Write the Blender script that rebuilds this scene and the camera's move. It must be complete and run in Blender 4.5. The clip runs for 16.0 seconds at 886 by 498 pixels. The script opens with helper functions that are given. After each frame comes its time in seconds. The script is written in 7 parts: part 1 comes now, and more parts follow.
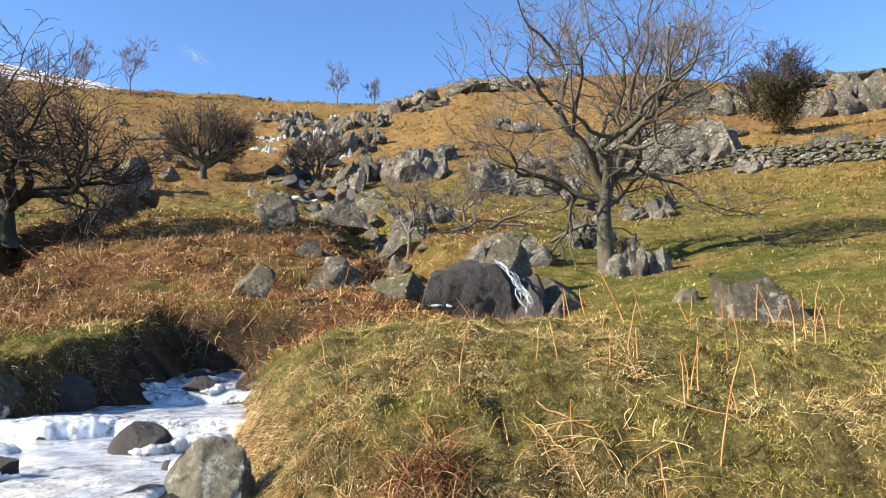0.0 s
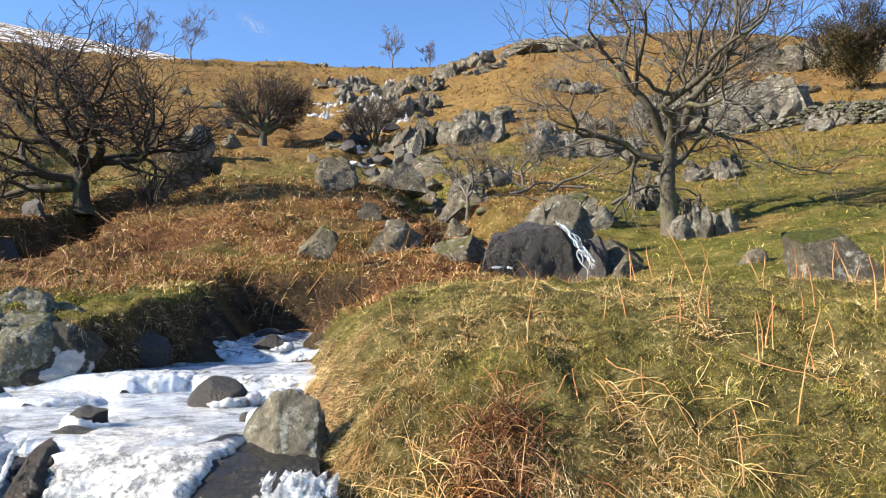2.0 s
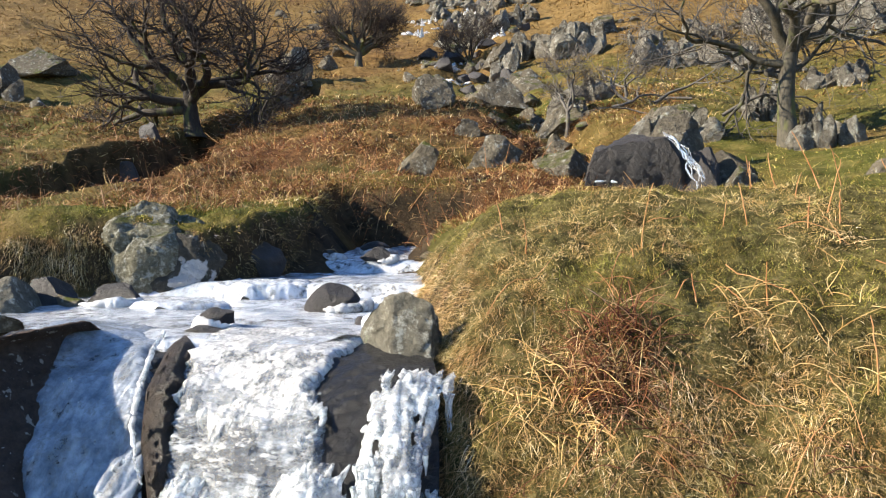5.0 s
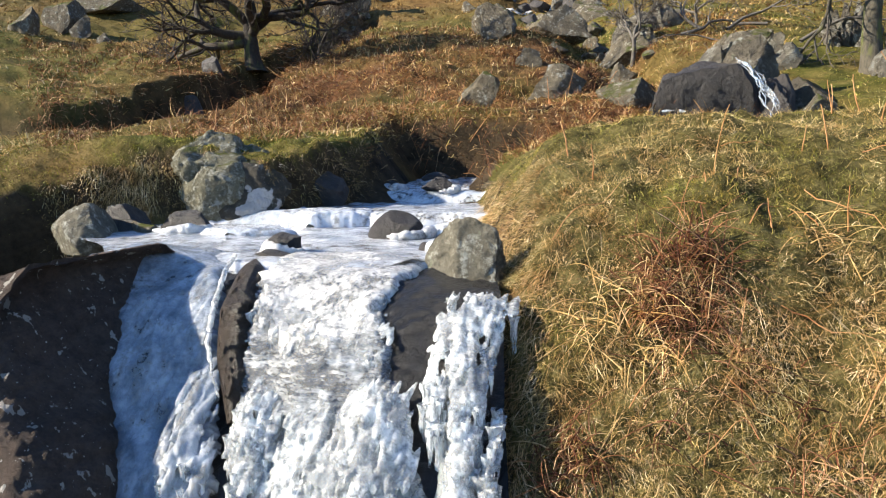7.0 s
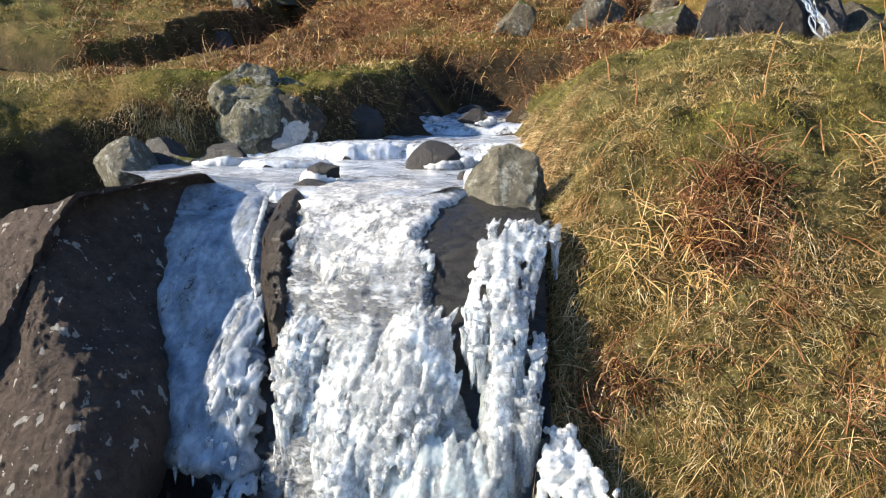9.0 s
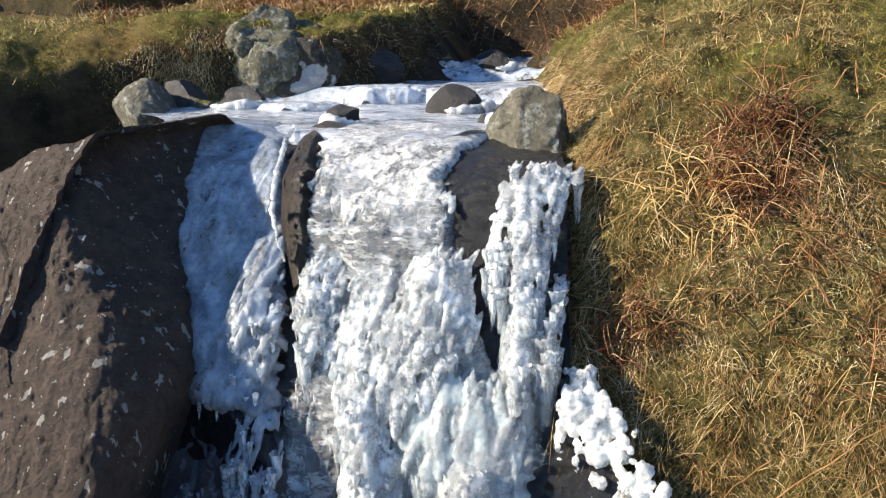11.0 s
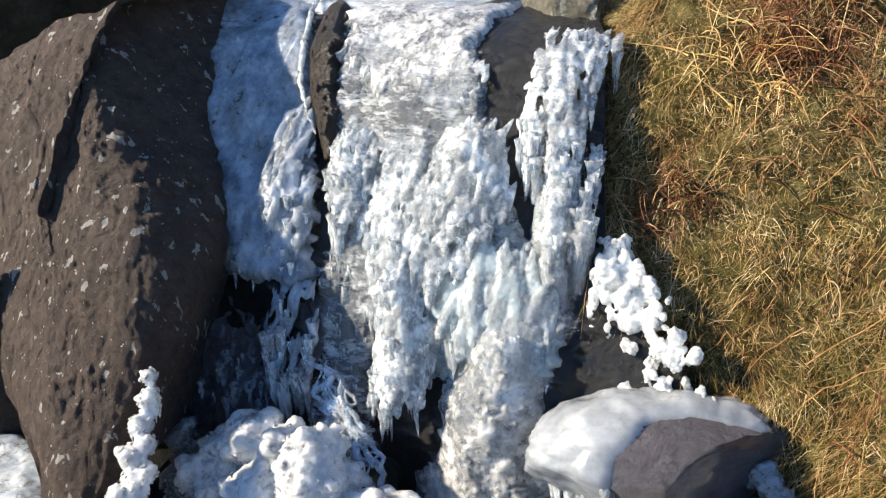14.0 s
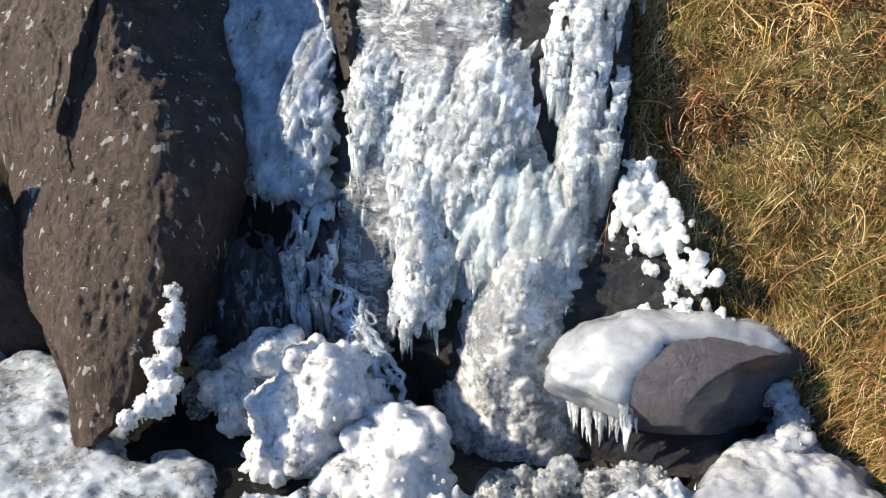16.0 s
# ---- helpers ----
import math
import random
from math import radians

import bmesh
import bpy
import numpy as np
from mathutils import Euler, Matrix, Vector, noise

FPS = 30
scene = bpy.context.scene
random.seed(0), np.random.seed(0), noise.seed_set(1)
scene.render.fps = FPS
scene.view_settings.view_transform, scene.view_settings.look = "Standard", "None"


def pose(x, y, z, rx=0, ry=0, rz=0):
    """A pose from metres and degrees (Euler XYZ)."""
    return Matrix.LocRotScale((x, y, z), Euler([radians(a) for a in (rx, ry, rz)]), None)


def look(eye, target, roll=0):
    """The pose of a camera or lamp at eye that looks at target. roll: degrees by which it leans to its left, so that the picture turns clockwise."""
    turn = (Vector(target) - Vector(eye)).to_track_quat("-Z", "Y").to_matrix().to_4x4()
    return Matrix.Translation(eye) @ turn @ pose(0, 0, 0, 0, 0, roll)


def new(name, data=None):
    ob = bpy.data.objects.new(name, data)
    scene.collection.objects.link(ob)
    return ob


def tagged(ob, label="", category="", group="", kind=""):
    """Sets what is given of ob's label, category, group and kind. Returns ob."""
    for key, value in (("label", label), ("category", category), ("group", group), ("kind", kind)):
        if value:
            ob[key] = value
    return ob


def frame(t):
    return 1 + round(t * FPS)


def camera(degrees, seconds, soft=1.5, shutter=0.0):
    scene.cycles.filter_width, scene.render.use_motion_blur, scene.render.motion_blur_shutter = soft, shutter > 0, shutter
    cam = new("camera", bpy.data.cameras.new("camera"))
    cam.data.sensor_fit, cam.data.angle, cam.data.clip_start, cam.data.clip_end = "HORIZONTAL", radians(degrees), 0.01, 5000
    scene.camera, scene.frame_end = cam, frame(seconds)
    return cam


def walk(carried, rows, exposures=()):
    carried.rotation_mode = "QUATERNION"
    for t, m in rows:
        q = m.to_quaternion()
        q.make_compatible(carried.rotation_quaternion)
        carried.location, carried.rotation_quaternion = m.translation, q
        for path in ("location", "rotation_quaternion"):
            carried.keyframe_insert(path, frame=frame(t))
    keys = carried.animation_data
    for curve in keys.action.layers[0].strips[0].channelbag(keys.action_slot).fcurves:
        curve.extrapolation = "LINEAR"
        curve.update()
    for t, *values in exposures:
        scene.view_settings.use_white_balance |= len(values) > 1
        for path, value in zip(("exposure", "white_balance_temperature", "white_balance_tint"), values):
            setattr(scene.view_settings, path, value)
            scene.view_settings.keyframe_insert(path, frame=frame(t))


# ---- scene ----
cam = camera(62.8, 16.0, 1.1)
METRES, EYE, TILT, LEAN, TURN = 0.72, 2.3, 7.0, 0.0, 0.0
ROWS = [
    (0.0, 0.0, 0.0, 0.0, 0.0, 0.0, -0.0),
    (0.5, -0.0154, 0.0043, -0.0166, 1.09, -0.6, -0.13),
    (1.0, -0.0293, -0.001, -0.0282, 2.21, -1.3, 0.02),
    (1.5, -0.0603, -0.0124, -0.0402, 3.21, -1.99, 0.23),
    (2.0, -0.0956, -0.008, -0.0609, 4.41, -2.75, 0.44),
    (2.5, -0.1193, 0.0113, -0.0876, 5.56, -3.51, 0.69),
    (3.0, -0.1377, 0.0172, -0.1092, 6.84, -4.43, 1.01),
    (3.5, -0.1525, 0.015, -0.1369, 8.17, -5.35, 0.85),
    (4.0, -0.1808, 0.0166, -0.1546, 9.42, -6.55, 0.99),
    (6.5, -0.2774, 0.0034, -0.2587, 15.25, -12.35, 2.07),
    (7.0, -0.2909, 0.0024, -0.2835, 16.3, -13.69, 2.14),
    (7.5, -0.3088, -0.0009, -0.3054, 17.08, -14.82, 2.32),
    (8.0, -0.3273, -0.0023, -0.3384, 17.84, -16.02, 2.5),
    (8.5, -0.3409, -0.0124, -0.3613, 18.31, -17.13, 2.9),
    (9.0, -0.3502, -0.0208, -0.379, 18.68, -18.31, 3.01),
    (11.5, -0.3919, -0.0344, -0.4774, 20.28, -23.18, 3.09),
    (12.0, -0.3972, -0.0194, -0.5102, 20.49, -24.57, 3.42),
    (12.5, -0.4013, -0.0228, -0.5312, 20.89, -25.97, 3.46),
    (13.0, -0.4053, -0.0399, -0.5488, 21.28, -27.49, 3.59),
    (13.5, -0.4188, -0.0602, -0.5727, 21.57, -28.83, 3.61),
    (14.0, -0.4383, -0.0794, -0.5971, 21.79, -30.24, 3.6),
    (14.5, -0.4605, -0.103, -0.6233, 21.81, -31.39, 3.52),
    (15.0, -0.4922, -0.1412, -0.6567, 21.8, -32.5, 3.5),
    (15.5, -0.5172, -0.1711, -0.6793, 22.09, -33.52, 3.1),
    (16.0, -0.5303, -0.1994, -0.7124, 22.32, -34.51, 2.91),
]
walk(cam, [(t, pose(0, 0, EYE, TILT, LEAN, TURN) @ pose(METRES * x, METRES * y, METRES * z, 90 + pitch, roll, yaw)) for t, x, y, z, yaw, pitch, roll in ROWS], [(0.0, 1.2), (4.0, 1.12), (8.0, 1.03), (12.0, 0.89), (16.0, 0.92)])


# ---- light ----
SUN_EL, SUN_AZ = 27.0, 251.0  # degrees; azimuth from +y towards +x, where the sun stands
world = bpy.data.worlds.new("world")
scene.world = world
world.use_nodes = True
wn = world.node_tree
wn.nodes.clear()
sky = wn.nodes.new("ShaderNodeTexSky")
sky.sky_type = "NISHITA"
sky.sun_disc = False
sky.sun_elevation, sky.sun_rotation = radians(SUN_EL), radians(SUN_AZ)
sky.altitude, sky.air_density, sky.dust_density, sky.ozone_density = 300, 0.85, 0.0, 6.0
wbg = wn.nodes.new("ShaderNodeBackground")
wbg.inputs["Strength"].default_value = 0.125
wout = wn.nodes.new("ShaderNodeOutputWorld")
wn.links.new(sky.outputs["Color"], wbg.inputs["Color"])
wn.links.new(wbg.outputs["Background"], wout.inputs["Surface"])
sun = new("sun", bpy.data.lights.new("sun", "SUN"))
sun.data.energy, sun.data.angle, sun.data.color = 6.0, radians(0.53), (1.0, 0.90, 0.74)
sa, se = radians(SUN_AZ), radians(SUN_EL)
sun.matrix_world = look((60 * math.sin(sa) * math.cos(se), 60 * math.cos(sa) * math.cos(se), 60 * math.sin(se)), (0, 0, 0))

# ---- numbers of the land ----
def lattice(ix, iy, iz, seed):
    h = (ix * 374761393 + iy * 668265263 + iz * 1274126177 + seed * 362437) & 0xFFFFFFFF
    h = ((h ^ (h >> 13)) * 1274126177) & 0xFFFFFFFF
    h = h ^ (h >> 16)
    return (h & 0xFFFF) / 65535.0


def vnoise(x, y, z=0.0, seed=0):
    """Smooth value noise, -1 to 1."""
    x, y, z = np.broadcast_arrays(np.asarray(x, float), np.asarray(y, float), np.asarray(z, float))
    ix, iy, iz = (np.floor(a).astype(np.int64) for a in (x, y, z))
    fx, fy, fz = x - ix, y - iy, z - iz
    fx, fy, fz = (f * f * (3 - 2 * f) for f in (fx, fy, fz))
    out = 0
    for a in (0, 1):
        for b in (0, 1):
            for c in (0, 1):
                w = (fx if a else 1 - fx) * (fy if b else 1 - fy) * (fz if c else 1 - fz)
                out = out + w * lattice(ix + a, iy + b, iz + c, seed)
    return 2 * out - 1


def fbm(x, y, z=0.0, octaves=4, seed=0):
    total, amp, f = 0.0, 0.5, 1.0
    for k in range(octaves):
        total = total + amp * vnoise(np.asarray(x) * f, np.asarray(y) * f, np.asarray(z) * f, seed + k)
        amp, f = amp * 0.5, f * 2.03
    return total


def sstep(a, b, v):
    u = np.clip((np.asarray(v, float) - a) / (b - a), 0, 1)
    return u * u * (3 - 2 * u)


# the stream: bed height, right and left edge along y
BED_Y = [1.0, 2.25, 2.42, 2.6, 2.8, 3.15, 3.55, 3.75, 5.2, 5.5, 6.6, 6.9, 9.7, 11.5]
BED_Z = [-0.55, -0.5, -0.12, 0.2, 0.66, 0.98, 1.32, 1.43, 1.46, 1.58, 1.62, 1.72, 1.85, 2.0]
EDGE_R_Y = [0.5, 2.14, 2.4, 2.62, 2.8, 3.1, 3.6, 4.3, 5.2, 6.2, 7.2, 8.5, 9.7, 11.0, 12.5]
EDGE_R_X = [1.2, 0.27, 0.08, -0.42, -0.72, -0.80, -0.92, -1.15, -1.5, -1.75, -1.95, -2.0, -1.6, -0.6, 0.8]
EDGE_L_Y = [0.5, 2.4, 3.0, 3.7, 4.3, 4.7, 5.1, 5.5, 5.75, 5.9, 6.05, 6.7, 7.5, 8.6, 9.5]
EDGE_L_X = [-5.5, -4.6, -3.6, -3.3, -3.9, -4.35, -4.6, -4.75, -4.5, -4.1, -3.45, -3.2, -3.25, -3.6, -3.75]
# the rim of the mossy bank beyond the stream, which drops steeply towards a shaded hollow
RIM_Y = [2.0, 3.4, 4.4, 5.0, 5.5, 5.75, 5.9, 6.05, 6.7, 7.5, 8.6, 9.5]
RIM_X = [-10.0, -7.0, -5.8, -5.3, -4.95, -4.65, -4.25, -3.5, -3.25, -3.3, -3.65, -3.8]
BANK_Y = [1.2, 2.0, 2.5, 2.9, 3.36, 3.99, 4.4, 4.8, 5.4, 6.0, 7.0, 8.0]
BANK_Z = [-0.35, -0.1, 0.22, 0.66, 1.14, 1.74, 1.95, 2.12, 2.32, 2.41, 2.42, 2.42]
# the hillside: degrees above the first eye, by distance and by azimuth
FAR_R = [8, 11, 14, 18, 26, 42, 65, 92]
FAR_AZ = [-75, -60, -45, -31, -17, -6, 3, 13, 25, 45, 70]
FAR_EL = [
    [-1.0, 0.5, 2.0, 4.0, 7.0, 11.0, 14.5, 16.0],
    [-1.0, 0.5, 2.0, 4.0, 7.0, 11.0, 14.5, 16.5],
    [-0.6, 0.2, 2.5, 5.0, 8.0, 12.0, 15.0, 17.0],
    [0.0, 1.5, 4.2, 5.8, 8.3, 12.5, 15.5, 17.3],
    [-0.5, 2.2, 5.5, 8.2, 9.2, 12.0, 15.3, 18.2],
    [-0.5, 1.8, 4.2, 7.0, 9.7, 13.5, 16.8, 18.3],
    [0.7, 1.0, 4.0, 7.4, 10.3, 14.6, 18.6, 20.2],
    [0.7, 1.9, 4.0, 6.0, 9.4, 14.0, 19.0, 20.0],
    [1.3, 3.3, 5.0, 7.0, 9.8, 14.4, 17.0, 18.3],
    [1.0, 3.0, 5.0, 7.0, 9.8, 14.0, 16.5, 17.5],
    [1.0, 2.5, 4.5, 6.5, 9.0, 13.0, 15.5, 16.5],
]


def far_land(x, y):
    r = np.hypot(x, y)
    az = np.degrees(np.arctan2(x, y))
    lr = np.log(np.clip(r, 8, 92))
    table = np.array(FAR_EL)
    cols = np.array([np.interp(lr, np.log(FAR_R), row) for row in table])  # one layer per azimuth
    k = np.clip(np.searchsorted(FAR_AZ, az, side="right") - 1, 0, len(FAR_AZ) - 2)
    a0, a1 = np.array(FAR_AZ)[k], np.array(FAR_AZ)[k + 1]
    w = sstep(0, 1, (az - a0) / (a1 - a0))
    el = np.take_along_axis(cols, k[None], 0)[0] * (1 - w) + np.take_along_axis(cols, k[None] + 1, 0)[0] * w
    z = 2.3 + np.minimum(r, 92 + 0.25 * np.maximum(r - 92, 0)) * np.tan(np.radians(el))
    # a snowy fell far behind on the left
    fell = 2.3 + r * np.tan(np.radians(np.interp(az, [-90, -45, -32, -26, -22, -18], [16, 18.8, 18.3, 18.0, 17.4, 15])))
    z = np.where(r > 92, z + (fell - z) * sstep(130, 600, r), z)
    # behind the eye the valley falls away
    back = sstep(75, 110, np.abs(az))
    z = z * (1 - back) + (0.4 - 0.05 * r) * back
    grow = np.clip((r - 8) / 25, 0, 1)
    z = z + grow * (0.9 * fbm(x / 9, y / 9, 3.1, 4, 5) + 0.12 * fbm(x / 1.7, y / 1.7, 0.3, 3, 9))
    hummock = np.clip((r - 7) / 4, 0, 1) * (1 - 0.6 * sstep(0, 6, az))
    return z + 0.10 * fbm(x / 0.8, y / 0.8, 0.0, 3, 11) + 0.30 * hummock * fbm(x / 1.5, y / 1.5, 4.0, 3, 13) + 0.16 * hummock * np.abs(fbm(x / 0.55, y / 0.55, 6.0, 3, 14))


def near_land(x, y):
    xr = np.interp(y, EDGE_R_Y, EDGE_R_X)
    xl = np.interp(y, EDGE_L_Y, EDGE_L_X)
    bed = np.interp(y, BED_Y, BED_Z) - 0.12
    bank = np.interp(y, BANK_Y, BANK_Z)
    low = np.minimum(bed, bank)
    wide = np.interp(y, [3.0, 4.2, 5.2, 6.5, 9.0], [0.35, 0.5, 0.95, 1.6, 1.8])
    u = np.clip((x - xr) / (wide + 0.1 * fbm(x, y, 0, 2, 2)), 0, 1)
    right = low + (bank - low) * (1 - (1 - u) ** 2.6)
    d = np.interp(y, RIM_Y, RIM_X) - x + 0.12 * fbm(x / 0.5, y / 0.5, 6.0, 3, 24)
    hollow = sstep(0.0, 0.35, xl - x) * (1 - sstep(4.9, 5.35, y))
    floor = bed + (np.minimum(bed, 0.7) - bed) * hollow
    rim = np.interp(y, [1.5, 3.4, 4.4, 5.0, 5.5, 6.0, 6.7, 7.5, 9.5], [1.2, 1.45, 1.6, 1.76, 1.88, 2.0, 2.28, 2.32, 2.45])
    top = rim + 0.5 * (1 - np.exp(-np.maximum(d, 0) / 1.3)) * (1 - sstep(5.8, 6.8, y))
    left = floor + (np.maximum(top, floor) - floor) * sstep(-0.12, 0.2, d)
    deep = bed - 0.3 * sstep(2.35, 2.6, y) * (1 - sstep(3.8, 4.0, y)) * sstep(0.05, 0.2, xr - x)
    z = np.where(x > xr, right, np.where(x < xl, left, deep))
    lumps = np.where((x > xr + 0.1) | (x < xl - 0.1), 1.0, 0.15)
    z = z + 0.16 * sstep(0.15, 0.6, d) * fbm(x / 0.75, y / 0.75, 7.0, 3, 27)
    return z + lumps * (0.10 * fbm(x / 0.8, y / 0.8, 1.0, 2, 21) + 0.16 * np.abs(fbm(x / 0.42, y / 0.42, 2.0, 3, 22)) - 0.04 + 0.05 * fbm(x / 0.13, y / 0.13, 3.0, 2, 23))


def gully_gap(x, y):
    """Distance from the middle of the gully."""
    gx, gy = np.array([-16.0, -11.0, -8.7, -8.9, -9.7, -12.0]), np.array([9.4, 9.4, 10.5, 12.4, 18.5, 30.0])
    d = np.full(np.shape(x), 99.0)
    for k in range(len(gx) - 1):
        ax, ay, bx, by = gx[k], gy[k], gx[k + 1], gy[k + 1]
        s = np.clip(((x - ax) * (bx - ax) + (y - ay) * (by - ay)) / ((bx - ax) ** 2 + (by - ay) ** 2), 0, 1)
        d = np.minimum(d, np.hypot(x - ax - s * (bx - ax), y - ay - s * (by - ay)))
    return d + 0.45 * fbm(x, y, 5, 2, 31) + 0.75 * sstep(12.8, 15.5, y)


def land(x, y):
    """Height of the ground."""
    x, y = np.asarray(x, float), np.asarray(y, float)
    r = np.hypot(x, y)
    az = np.degrees(np.arctan2(x, y))
    xr, xl = np.interp(y, EDGE_R_Y, EDGE_R_X), np.interp(y, EDGE_L_Y, EDGE_L_X)
    stream = sstep(-0.2, 0.6, x - xl) * sstep(-0.2, 0.6, xr - x) * (y > 0)
    w = sstep(7.0, 9.2, r) * (1 - stream * (1 - sstep(9.6, 9.95, y)))
    z = near_land(x, y) * (1 - w) + far_land(x, y) * w
    # dark gully on the left
    z = z - 1.75 * (1 - sstep(1.0, 1.6, gully_gap(x, y)))
    # the stream's course up the hill
    cx = np.interp(y, [11.0, 14.0, 18.5, 27.0, 35.0, 54.0, 62.0, 73.0], [0.9, -0.4, -1.6, -3.4, -6.3, -9.5, -10.5, -12.0])
    off = np.abs(x - cx) + (0.5 + 0.02 * r) * fbm(x / 1.5, y / 1.5, 8, 3, 33)
    z = z - (0.35 + 0.012 * r) * (1 - sstep(0.2, 0.9 + 0.03 * r, off)) * sstep(10.5, 12.5, y) * (1 - sstep(70, 78, y))
    # where the camera's carrier stands, a low bank
    stand = 1 - sstep(0.7, 1.3, r)
    z = z * (1 - stand) + 0.35 * stand
    side = sstep(50, 75, np.abs(az)) * sstep(0, -1.5, y) * (r < 8)
    return z * (1 - side) + 0.2 * side

# ---- materials ----
def mat(name):
    m = bpy.data.materials.new(name)
    m.use_nodes = True
    nt = m.node_tree
    b = nt.nodes["Principled BSDF"]
    return m, nt, b


def node(nt, kind, **inputs):
    n = nt.nodes.new(kind)
    for key, value in inputs.items():
        key = key.replace("_", " ")
        if isinstance(value, bpy.types.NodeSocket):
            nt.links.new(value, n.inputs[key])
        else:
            n.inputs[key].default_value = value
    return n


def place(nt, scale=(1, 1, 1)):
    g = nt.nodes.new("ShaderNodeNewGeometry")
    m = node(nt, "ShaderNodeMapping", Vector=g.outputs["Position"])
    m.inputs["Scale"].default_value = scale
    return m.outputs["Vector"]


def speckle(nt, vec, scale, detail=6.0, rough=0.6):
    n = node(nt, "ShaderNodeTexNoise", Vector=vec, Scale=scale, Detail=detail, Roughness=rough)
    return n.outputs["Fac"]


def ramp(nt, fac, stops):
    n = nt.nodes.new("ShaderNodeValToRGB")
    els = n.color_ramp.elements
    while len(els) < len(stops):
        els.new(0.5)
    for e, (p, c) in zip(els, stops):
        e.position = p
        e.color = (*c, 1) if len(c) == 3 else c
    nt.links.new(fac, n.inputs["Fac"])
    return n.outputs["Color"]


def blend(nt, fac, a, b, kind="MIX"):
    n = nt.nodes.new("ShaderNodeMix")
    n.data_type, n.blend_type = "RGBA", kind
    for sock, value in ((n.inputs[0], fac), (n.inputs[6], a), (n.inputs[7], b)):
        if isinstance(value, bpy.types.NodeSocket):
            nt.links.new(value, sock)
        else:
            sock.default_value = (*value, 1) if isinstance(value, tuple) else value
    return n.outputs[2]


def step(nt, fac, lo, hi):
    n = node(nt, "ShaderNodeMapRange", Value=fac)
    n.inputs["From Min"].default_value, n.inputs["From Max"].default_value = lo, hi
    return n.outputs["Result"]


def relief(nt, b, height, strength, distance):
    n = node(nt, "ShaderNodeBump", Height=height, Strength=strength, Distance=distance)
    nt.links.new(n.outputs["Normal"], b.inputs["Normal"])
    return n


def rock_material(name, dark, light, lichen=0.3, scale=1.0, rough=0.85, moss=0.0, bump=0.03):
    m, nt, b = mat(name)
    v = place(nt)
    big, fine = speckle(nt, v, 1.8 * scale, 10, 0.65), speckle(nt, v, 11 * scale, 10, 0.75)
    col = blend(nt, big, dark, light)
    col = blend(nt, step(nt, fine, 0.35, 0.7), blend(nt, 0.6, col, (0.02, 0.02, 0.02)), col)
    if lichen:
        spots = speckle(nt, v, 5.5 * scale, 9, 0.75)
        col = blend(nt, step(nt, spots, 0.62 - 0.2 * lichen, 0.72 - 0.15 * lichen), col, (0.50, 0.50, 0.44))
        pale = speckle(nt, place(nt, (1, 1, 0.7)), 2.1 * scale, 9, 0.8)
        col = blend(nt, step(nt, pale, 0.60, 0.68), col, (0.30, 0.32, 0.22))
    if moss:
        g = nt.nodes.new("ShaderNodeNewGeometry")
        up = node(nt, "ShaderNodeSeparateXYZ", Vector=g.outputs["Normal"]).outputs["Z"]
        k = node(nt, "ShaderNodeMath", Value=up)
        k.operation = "ADD"
        nt.links.new(speckle(nt, v, 4.0, 6), k.inputs[1])
        col = blend(nt, step(nt, k.outputs[0], 1.55 - moss, 1.75 - moss), col, (0.09, 0.10, 0.025))
    oi = nt.nodes.new("ShaderNodeObjectInfo")
    col = blend(nt, 0.5, col, blend(nt, oi.outputs["Random"], (0.75, 0.74, 0.72), (1.25, 1.22, 1.15)), "MULTIPLY")
    nt.links.new(col, b.inputs["Base Color"])
    b.inputs["Roughness"].default_value = rough
    b.inputs["Specular IOR Level"].default_value = 0.15 if rough > 0.6 else 0.4
    seam = node(nt, "ShaderNodeTexWave", Vector=place(nt, (0.5, 0.6, 1.0)), Scale=1.6 * scale, Distortion=4.5, Detail=6.0)
    seam.inputs["Detail Scale"].default_value = 2.6
    h = blend(nt, 0.18, blend(nt, 0.40, fine, big), step(nt, seam.outputs["Fac"], 0.0, 0.30), "MULTIPLY")
    relief(nt, b, h, 1.0, bump * 3.0)
    return m


def blade_material(name, stops, rough=0.6, shine=0.25):
    """Leaf blades and stems: every loose piece takes a colour of its own."""
    m, nt, b = mat(name)
    g = nt.nodes.new("ShaderNodeNewGeometry")
    col = ramp(nt, g.outputs["Random Per Island"], stops)
    patch = speckle(nt, place(nt), 2.2, 4)
    col = blend(nt, 0.6, col, ramp(nt, patch, [(0.32, (0.62, 0.70, 0.40)), (0.50, (0.98, 0.92, 0.80)), (0.68, (1.28, 1.12, 1.02))]), "MULTIPLY")
    tone = speckle(nt, place(nt), 4.6, 3, 0.5)
    col = blend(nt, 0.8, col, ramp(nt, tone, [(0.34, (0.62, 0.44, 0.30)), (0.45, (1.0, 0.90, 0.80)), (0.58, (1.05, 1.05, 0.98)), (0.70, (1.4, 1.36, 1.5))]), "MULTIPLY")
    fine = speckle(nt, place(nt), 7.5, 5, 0.65)
    col = blend(nt, 0.75, col, ramp(nt, fine, [(0.30, (0.45, 0.43, 0.37)), (0.43, (1.0, 0.86, 0.70)), (0.55, (1.2, 1.2, 1.2)), (0.70, (1.5, 1.48, 1.45))]), "MULTIPLY")
    nt.links.new(col, b.inputs["Base Color"])
    b.inputs["Roughness"].default_value = rough
    b.inputs["Specular IOR Level"].default_value = shine
    return m


